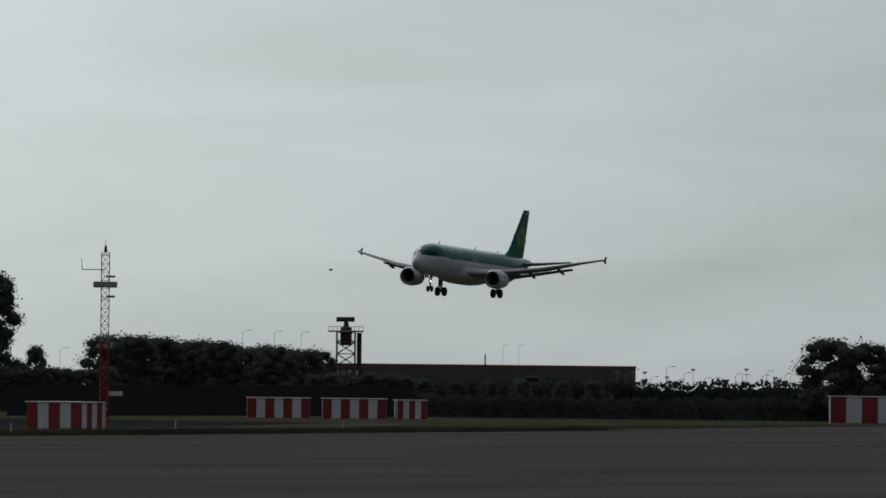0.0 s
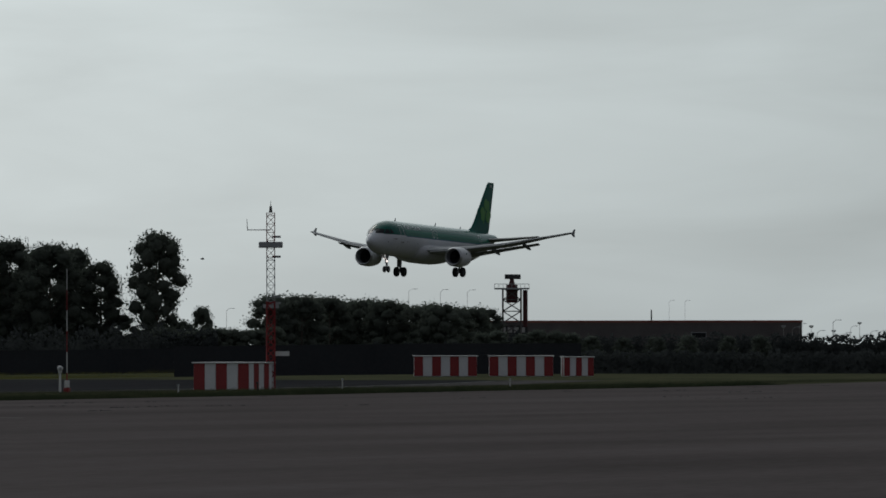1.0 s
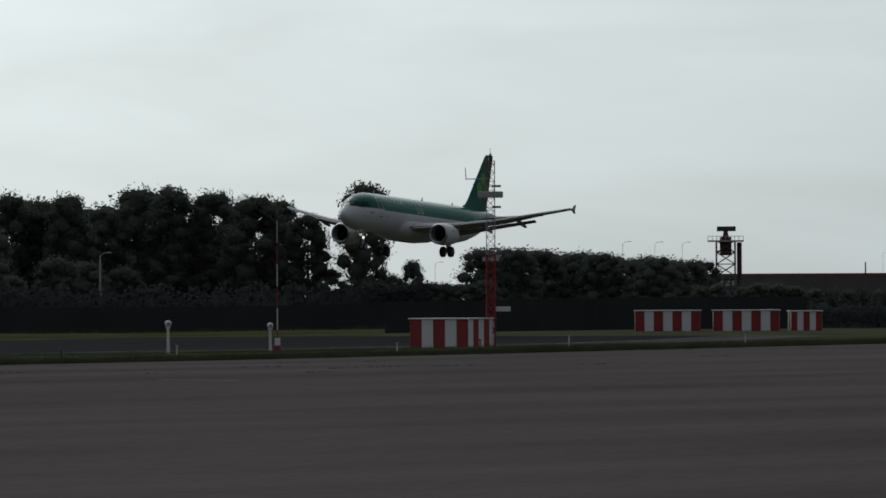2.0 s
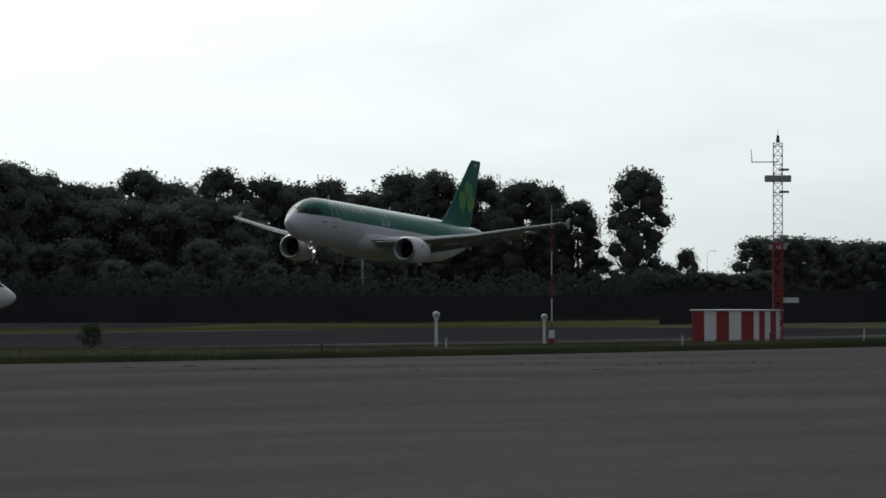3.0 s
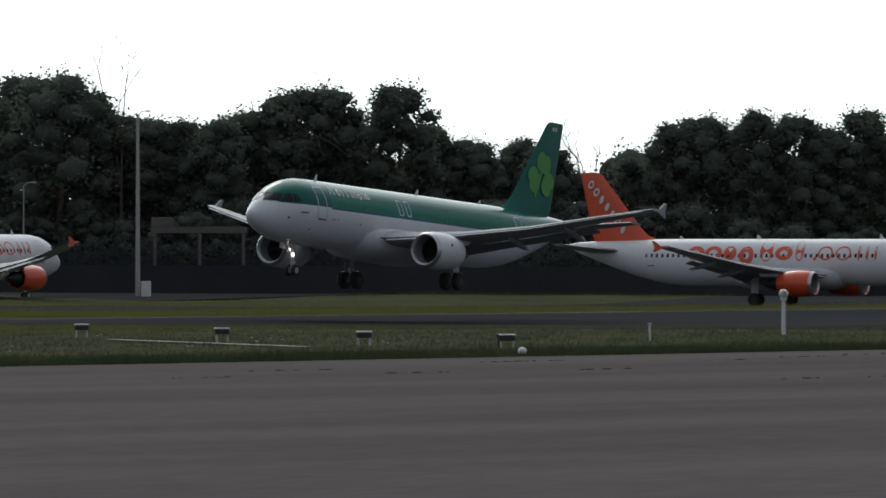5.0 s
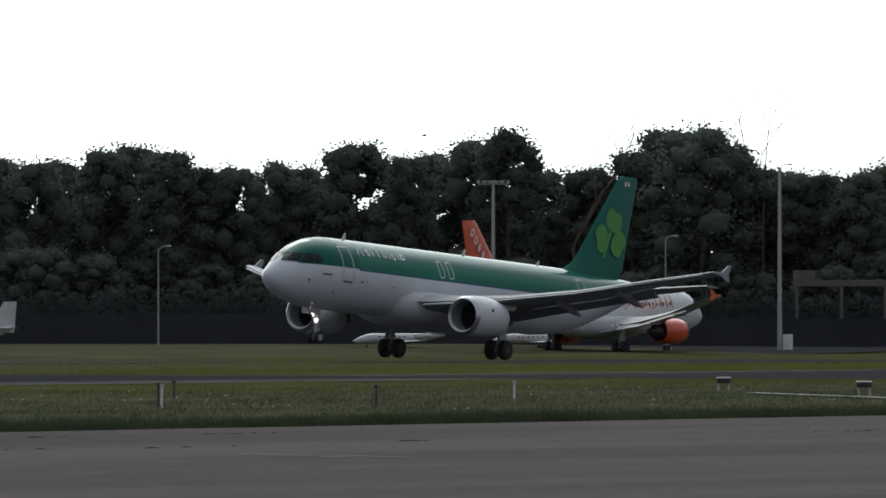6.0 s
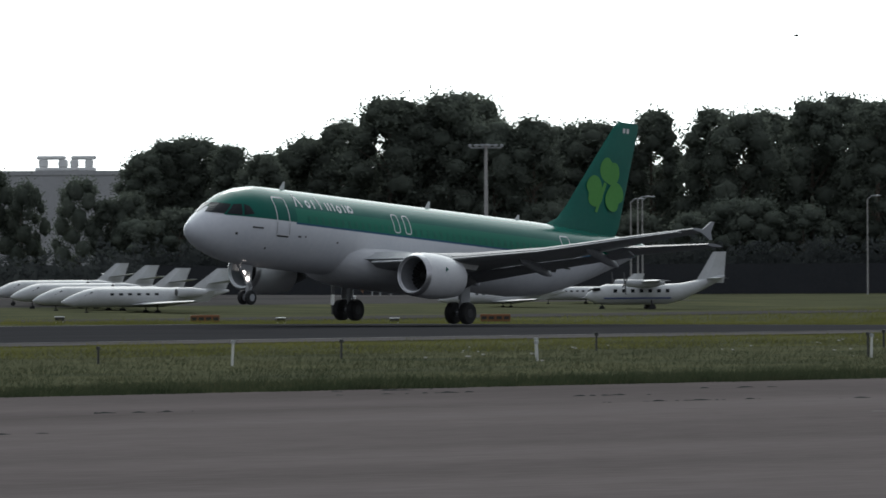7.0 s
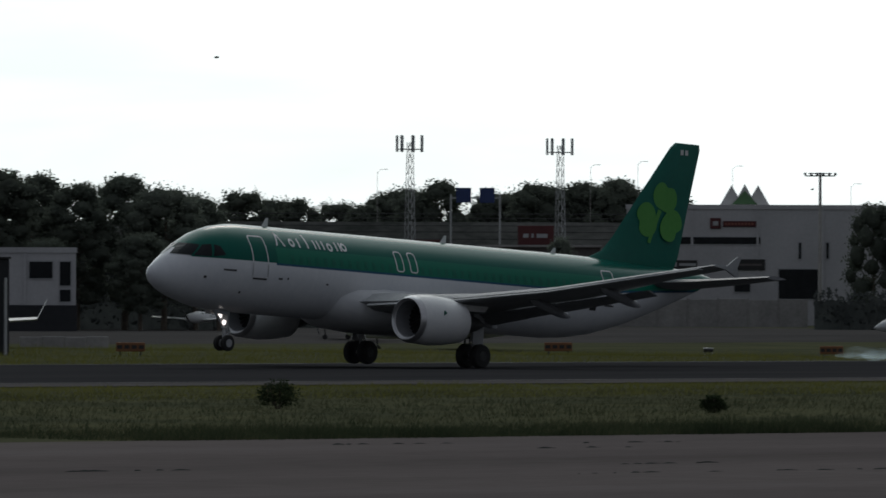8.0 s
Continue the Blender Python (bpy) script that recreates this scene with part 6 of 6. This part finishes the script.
    for z in (2.4, 4.7, 6.2, 7.75):
        bm = bmesh.new()
        box(bm, -6.3, 6.3, -0.25, 0.19, z, z + 0.22, 0.02)
        part("floor_band", bm, M_PANEL, show, "pale horizontal band")
    for k in range(9):
        bm = bmesh.new()
        box(bm, -6.1 + 1.37 * k, -4.85 + 1.37 * k, 0.1, 0.19, 2.65, 4.65)
        part("pane", bm, M_GLASS, show, "dark window pane")
        bm = bmesh.new()
        box(bm, -6.1 + 1.37 * k, -4.85 + 1.37 * k, 0.1, 0.19, 4.95, 6.15)
        part("pane", bm, M_GLASS, show, "dark window pane")
    rng = random.Random(77)
    plant(6, 44.27, 868, 9.0, rng, 0.6)
    plant(7, 44.4, 872, 6.0, rng, 0.7)
    plant(7, 43.9, 872, 4.6, rng, 0.9)
    # terminal hut by the stand
    h = block_building("flat_roofed_hut", 497.8, 575.3, -41.0, 8.6, 5.0, 6.6, M_WALL, "two-storey white flat-roofed office with a big upper window", [(1.35, 4.35, 2.15, 1.6), (3.4, 3.75, 1.1, 2.2), (3.4, 2.4, 1.1, 1.2)])
    # dark band added before the lower wall; its shaded look is in the colour
    bm = bmesh.new()
    box(bm, -4.4, 4.4, -0.5, -0.13, -0.3, 2.2, 0.03)
    part("lower_shade_band", bm, M_NET, h, "dark band standing for the shaded lower wall")
    p = polar(40.72, 500)
    kiosk = thing("dark_cabin", at(p.x, p.y, -40.7), "tall dark green metal cabin beside a pale pole", "cabin")
    bm = bmesh.new()
    box(bm, -1.6, 0.45, 0, 2.4, -0.1, 5.3, 0.06)
    part("shell", bm, M_NET, kiosk)
    bm = bmesh.new()
    box(bm, -1.7, 0.55, -0.15, 2.5, 5.3, 5.42, 0.03)
    part("roof", bm, M_DARK, kiosk, "thin dark roof sheet")
    bm = bmesh.new()
    rod(bm, (0.25, -0.3, -0.1), (0.25, -0.3, 4.25), 0.09, 0.08, 8)
    part("pole", bm, M_GREY, kiosk, "pale upright pole")
    p = polar(41.12, 630)
    low = thing("low_wall", at(p.x, p.y, -41), "low pale concrete block wall on the stand", "wall")
    for i in range(4):
        bm = bmesh.new()
        box(bm, -3.1 + 1.55 * i + 0.01, -1.55 + 1.55 * i - 0.01, 0, 0.5, -0.1, 0.95 + 0.04 * (i % 2), 0.04)
        part("block", bm, M_PANEL, low)
    # panel wall along the road
    a, b = polar(42.0, 880), polar(45.83, 880)
    wall = thing("panel_wall", pose(a.x, a.y, 0, 0, 0, math.degrees(math.atan2(b.y - a.y, b.x - a.x))), "weathered grey concrete panel wall along the road", "wall")
    n, step = 20, (b - a).length / 20
    for i in range(n):
        bm = bmesh.new()
        box(bm, i * step + 0.15, (i + 1) * step - 0.02, 0, 0.12, -0.2, 2.6 + 0.05 * (i % 3), 0.02)
        part("panel", bm, M_PANEL, wall)
        bm = bmesh.new()
        box(bm, i * step - 0.02, i * step + 0.15, -0.06, 0.18, -0.2, 2.8, 0.02)
        part("post", bm, M_PANEL, wall)
    for az, hh in ((44.45, 17.6), (44.75, 18.0), (45.05, 18.2), (43.1, 17.0), (46.1, 15.5), (45.35, 17.5)):
        p = polar(az, 1040)
        light_pole(p.x, p.y, hh, 0, "thin distant street lamp above the far trees", 0.035)
    # tall road direction boards
    for x, y, w, mat, lab in ((622.9, 549.4, 2.6, M_BLUE, "blue road direction board on two posts"), (624.3, 547.8, 1.4, M_GREY, "pale road direction board on two posts"), (627.2, 544.8, 1.7, M_GREY, "pale road direction board on two posts")):
        s = thing("road_sign", pose(x, y, 0, 0, 0, -48.5), lab, "sign", "road direction boards")
        for dx in (-0.35 * w, 0.35 * w):
            bm = bmesh.new()
            rod(bm, (dx, 0.1, -0.4), (dx, 0.1, 7.2), 0.07, 0.07, 6)
            part("post", bm, M_GREY, s)
        bm = bmesh.new()
        box(bm, -w / 2, w / 2, -0.06, 0.0, 4.2, 7.4, 0.03)
        part("board", bm, mat, s)
        for i in range(3):
            bm = bmesh.new()
            box(bm, -w * 0.38, w * (0.1 + 0.12 * i), -0.09, -0.062, 4.7 + 0.9 * i, 4.9 + 0.9 * i)
            part("writing_bar", bm, M_GREY if mat is M_BLUE else M_CONCRETE, s, "plain unreadable writing bar")
    # wind sock
    p = at(516.2, 458.3, -48)
    w = thing("wind_sock", p, "faded orange wind sock drooping from a banded post", "wind sock")
    for i in range(5):
        bm = bmesh.new()
        rod(bm, (0, 0, 0.8 * i), (0, 0, 0.8 * (i + 1)), 0.13 if i < 4 else 0.06, 0.13 if i < 4 else 0.06, 8)
        part("post_band", bm, M_DARK if i % 2 == 0 else M_GREYWHITE, w, "dark band" if i % 2 == 0 else "white band")
    bm = bmesh.new()
    rings = []
    for x, z, r in ((0.0, 3.75, 0.42), (0.7, 3.7, 0.4), (1.4, 3.3, 0.36), (2.0, 2.6, 0.3), (2.3, 1.9, 0.25)):
        rings.append([Vector((x, r * math.sin(a), z + r * math.cos(a))) for a in (2 * math.pi * i / 12 for i in range(12))])
    loft(bm, rings, caps=False)
    smooth(part("sock", bm, surface("faded_orange_cloth", (0.42, 0.22, 0.14), (0.5, 0.28, 0.18), 1, 0.9, fine=10), w, "faded orange cloth tube"))
    rng = random.Random(21)
    for az, d, hgt in ((40.7, 780, 15.0), (40.95, 790, 14.6), (41.2, 780, 13.6), (41.5, 785, 14.4), (41.75, 780, 13.4), (41.95, 790, 12.6), (42.1, 775, 9.0), (41.0, 770, 8.5), (41.6, 770, 9.0)):
        plant(int(az * 100) % 6, az, d, hgt * 0.95, rng, 1.3)
    for az, hgt in ((42.25, 15.8), (42.6, 14.8), (43.0, 14.2), (43.35, 15.8), (43.5, 17.0), (43.25, 16.5), (44.0, 15.8), (44.25, 16.4), (44.5, 16.4), (44.75, 16.2), (45.0, 15.6), (42.45, 15.0), (41.9, 15.5), (43.85, 16.0), (44.12, 17.0), (44.38, 17.0), (44.62, 17.4), (44.88, 16.6), (42.85, 14.6), (43.15, 15.4)):
        plant(int(az * 100) % 6, az, 1060 + rng.uniform(-10, 10), hgt - 0.6, rng, 1.2)
    plant(6, 46.25, 880, 12.6, rng, 0.7)
    plant(7, 46.45, 878, 11.4, rng, 0.65)
    for az in (47.0, 46.8, 47.12):
        plant(6 + int(az * 100) % 2, az, 862, rng.uniform(9, 12), rng, 0.7)
    # same dark leaf; the tall last span is an added filler behind the trees
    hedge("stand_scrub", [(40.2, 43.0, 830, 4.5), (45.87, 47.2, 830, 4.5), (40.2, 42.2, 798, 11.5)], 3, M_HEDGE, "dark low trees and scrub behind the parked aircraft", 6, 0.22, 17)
    # grey service gantry before the wood
    p = polar(56.12, 847)
    fr = thing("service_gantry", at(p.x, p.y, -56.1), "grey steel service gantry behind the screen fence", "gantry")
    for x0, x1, z0, z1, nm in ((-4.6, 4.4, 5.1, 5.7, "beam"), (-4.6, -2.5, 5.7, 6.6, "cab"), (-4.4, -4.1, 0, 5.1, "leg"), (-0.2, 0.1, 0, 5.1, "leg"), (3.9, 4.2, 0, 5.1, "leg")):
        bm = bmesh.new()
        box(bm, x0, x1, -0.2, 0.4, z0 - terrain(p.x, p.y) * (z0 > 0), z1 - terrain(p.x, p.y), 0.03)
        part(nm, bm, M_DARKWALL, fr)
    # pale tower block above the trees
    block_building("apartment_block", 969.8, 583.7, -59, 5.0, 8, 13.6, M_CONCRETE, "pale narrow building rising above the trees", [(0, 11.6, 3.4, 0.8)])


make_far_left()


# ---- grass ----
def make_grass():
    """Tufts of blades over the verges: green along the apron, drier beyond the runway."""
    rng = np.random.default_rng(4)
    verts, faces = [], []

    def scatter(n, x0, x1, y_of, hmin, hmax, wide):
        xs = rng.uniform(x0, x1, n)
        us = rng.uniform(0, 1, n)
        for x, u in zip(xs, us):
            y = y_of(x, u)
            z = terrain(x, y) - 0.02
            h = rng.uniform(hmin, hmax) * max(0.15, 0.75 + 0.9 * noise.noise(Vector((x * 0.15, y * 0.3, 0))) + 0.5 * noise.noise(Vector((x * 0.7, y * 0.9, 5))))
            for b in range(3):
                dx, dy = rng.normal(0, wide), rng.normal(0, wide)
                lx, ly = rng.normal(0, 0.4 * h), rng.normal(0, 0.4 * h)
                k = len(verts)
                verts.extend(((x + dx - 0.014, y + dy, z), (x + dx + 0.014, y + dy, z), (x + dx + lx, y + dy + ly, z + max(h, 0.04))))
                faces.append((k, k + 1, k + 2))

    scatter(52000, 150, 480, lambda x, u: apron_edge(x) - 0.3 + 14 * u * u, 0.08, 0.26, 0.12)
    scatter(46000, 160, 480, lambda x, u: apron_edge(x) + (244 - apron_edge(x)) * u, 0.07, 0.22, 0.2)
    scatter(9000, 480, 660, lambda x, u: apron_edge(x) + 50 * u, 0.12, 0.3, 0.16)
    def lay(name, material, label):
        me = bpy.data.meshes.new(name)
        me.from_pydata(verts, [], faces)
        me.materials.append(material)
        tagged(new(name, me), label, "grass", kind="stuff")
        verts.clear()
        faces.clear()

    lay("grass_tufts", M_BLADE, "uneven green grass blades on the verges")
    scatter(26000, 150, 500, lambda x, u: apron_edge(x) - 0.5 + 11 * u ** 1.6, 0.12, 0.42, 0.14)
    scatter(5000, 150, 500, lambda x, u: apron_edge(x) + 11 + 36 * u, 0.1, 0.32, 0.14)
    scatter(12000, 150, 500, lambda x, u: apron_edge(x) - 0.7 + 1.6 * u + 0.5 * noise.noise(Vector((x * 0.4, 0, 9))), 0.16, 0.46, 0.16)
    lay("weed_tufts", M_WEED, "dark green weeds thick along the apron's edge")
    scatter(32000, 170, 480, lambda x, u: 258 - 30 * u ** 1.3, 0.06, 0.2, 0.2)
    scatter(30000, 240, 560, lambda x, u: 333 + 97 * u ** 1.4, 0.14, 0.42, 0.25)
    scatter(22000, 480, 790, lambda x, u: 333 + 54 * u, 0.18, 0.5, 0.25)
    scatter(9000, 560, 790, lambda x, u: 427 + 28 * u, 0.2, 0.5, 0.25)
    lay("dry_grass_tufts", M_STRAW, "yellowish dry grass tufts beside the runway")


make_grass()


def make_specks():
    """Weeds in the apron's joints, and pale wild flowers in the verge."""
    rng = np.random.default_rng(9)
    for name, n, mat, label, where, size in (
            ("joint_weeds", 760, M_HEDGE, "small dark weeds in the apron's joints", "joint", 0.035),
            ("wild_flowers", 80, M_CONCRETE, "scattered small white wild flowers in the verge", "verge", 0.045)):
        verts, faces = [], []
        centres = [(rng.uniform(120, 640), rng.choice([2.5, 7.5, 12.5, 20.0, 27.5, 35.0]) + rng.normal(0, 0.8)) for _ in range(90)]
        tufts = [(rng.uniform(225, 300), rng.uniform(6, 45)) for _ in range(26)]
        for i in range(n):
            if where == "joint":
                cx, back = centres[i % len(centres)]
                x = cx + rng.normal(0, 1.4)
                y = apron_edge(x) - back + rng.normal(0, 0.08)
                z = 0.02
            else:
                cx, up = tufts[i % len(tufts)]
                x = cx + rng.normal(0, 0.7)
                y = apron_edge(x) + up + rng.normal(0, 0.7)
                z = terrain(x, y) + rng.uniform(0.25, 0.5)
            s = size * rng.uniform(0.35, 1.7)
            k = len(verts)
            wide = rng.uniform(1.5, 9.0) if where == "joint" else 1.0
            verts += [(x - s * wide, y, z), (x + s * wide, y, z), (x + s * 1.4, y, z + 0.5 * s), (x - s * 0.9, y + 0.02, z + 0.7 * s)]
            faces.append((k, k + 1, k + 2, k + 3))
        me = bpy.data.meshes.new(name)
        me.from_pydata(verts, [], faces)
        me.materials.append(mat)
        tagged(new(name, me), label, "weeds" if where == "joint" else "flowers", kind="stuff")


make_specks()


def make_paint():
    """Worn paint dashes on the apron, and a thin concrete strip through the verge."""
    def stroke(name, a, b, w, z, mat, label, cat):
        a, b = Vector((*a, z)), Vector((*b, z))
        n = Vector((-(b - a).y, (b - a).x, 0)).normalized() * w / 2
        bm = bmesh.new()
        bm.faces.new([bm.verts.new(p) for p in (a - n, b - n, b + n, a + n)])
        bmesh.ops.recalc_face_normals(bm, faces=bm.faces[:])
        tagged(part(name, bm, mat), label, cat, kind="structure")

    for a, b, w in (((256.3, 125.9), (252.9, 120.7), 0.5), ((170.1, 133.8), (171.1, 132.6), 0.35), ((180.1, 139.2), (178.9, 132.9), 0.4), ((178.5, 138.0), (177.9, 134.0), 0.3)):
        stroke("apron_marking", a, b, w, 0.026, M_MARK, "short worn white paint dash on the apron", "marking")
    stroke("verge_strip", (307.9, 211.3), (289.6, 189.5), 0.5, 0.06, M_CONCRETE, "narrow concrete strip crossing the grass verge", "path")


make_paint()


def smoke_puff(seed, length, h):
    rng = random.Random(seed)
    bm = bmesh.new()
    for i in range(9):
        x, z = length * (i + rng.random()) / 9, (0.1 + 0.5 * rng.random() ** 2) * h
        s = rng.uniform(0.5, 1.2)
        lump = bmesh.new()
        bmesh.ops.create_uvsphere(lump, u_segments=20, v_segments=10, radius=1)
        bmesh.ops.delete(lump, geom=[v for v in lump.verts if v.co.y > 0.02], context="VERTS")
        for v in lump.verts:
            v.co *= 1 + 0.5 * noise.noise(v.co * 1.6 + Vector((seed, i, 0)))
        bmesh.ops.transform(lump, matrix=Matrix.Translation((x, rng.uniform(-0.5, 0.5), z)) @ Matrix.Diagonal((s * 1.3, 0.4, s * 0.4 * h, 1)), verts=lump.verts)
        me = bpy.data.meshes.new("lump")
        lump.to_mesh(me)
        lump.free()
        bm.from_mesh(me)
        bpy.data.meshes.remove(me)
    ob = smooth(part("smoke_puff", bm, M_SMOKE), 180)
    return tagged(ob, "thin bluish tyre smoke drifting over the runway", "smoke", "tyre smoke behind the wheels")


PUFFS = [(smoke_puff(40 + i, 4.0, 0.75 + 0.15 * (i % 3)), 341.5 - 3.4 * (i // 2), 308.2 if i % 2 == 0 else 315.8, 7.24 + 0.055 * (i // 2)) for i in range(10)]


def bird(label):
    b = thing("bird", Matrix.Identity(4), label, "bird")
    bm = bmesh.new()
    ellipsoid(bm, (0, 0, 0), 0.1, 0.035, 0.035, 10, 8)
    part("body", bm, M_DARK, b, "dark slim body")
    for side in (-1, 1):
        part("wing", slab_wing([(-0.05, 0.04, side * 0.01, 0.01), (0.0, 0.05, side * 0.12, 0.05), (0.05, 0.08, side * 0.22, 0.03)], 0.05), M_DARK, b, "dark narrow wing")
    return b


low_bird = bird("small dark bird gliding low over the airfield")
high_bird = bird("small dark bird flying high above the runway")
far_bird = bird("small dark bird soaring beyond the runway")


def motions():
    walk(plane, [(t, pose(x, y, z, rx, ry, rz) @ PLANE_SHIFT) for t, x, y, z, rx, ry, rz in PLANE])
    for leg in plane.children:
        if leg.name.startswith("landing_gear_leg"):
            # the struts hang out in flight and sink in after touchdown
            walk(leg, [(0, pose(0, 0, -0.15)), (7.1, pose(0, 0, -0.15)), (7.5, pose(0, 0, -0.08)), (8.0, pose(0, 0, 0))])
    walk(radar_antenna, [(0.5 * i, pose(0, 0, 12.75, 0, 0, -40 + 45 * i)) for i in range(17)])
    for puff, x, y, t in PUFFS:
        walk(puff, [(0, pose(x, y, -3)), (t, pose(x, y, -3)), (t + 0.12, pose(x, y, 0.1)), (8.0, pose(x + 0.3, y + 0.2, 0.35))])
    walk(low_bird, [(t, pose(x, y, z, 8 * (-1) ** int(2 * t), 0, -60)) for t, x, y, z in ((0, 250.6, 96.4, 8.49), (0.5, 253.7, 104.4, 7.97), (1.0, 260.9, 115.4, 7.26), (3.0, 290, 160, 5.5), (8.0, 340, 330, 9.0))])
    walk(high_bird, [(t, pose(x, y, z, 0, 0, -50)) for t, x, y, z in ((0, 307, 138, 6.0), (6.3, 262.9, 199.4, 10.5), (6.5, 261.4, 201.4, 11.1), (7.0, 257.9, 206.3, 11.7), (8.0, 250.5, 216, 12.6))])
    walk(far_bird, [(t, pose(x, y, z, 0, 0, -50)) for t, x, y, z in ((0, 215, 230, 14.0), (7.8, 221.6, 244.5, 12.3), (8.0, 221.2, 245.0, 12.2))])


motions()
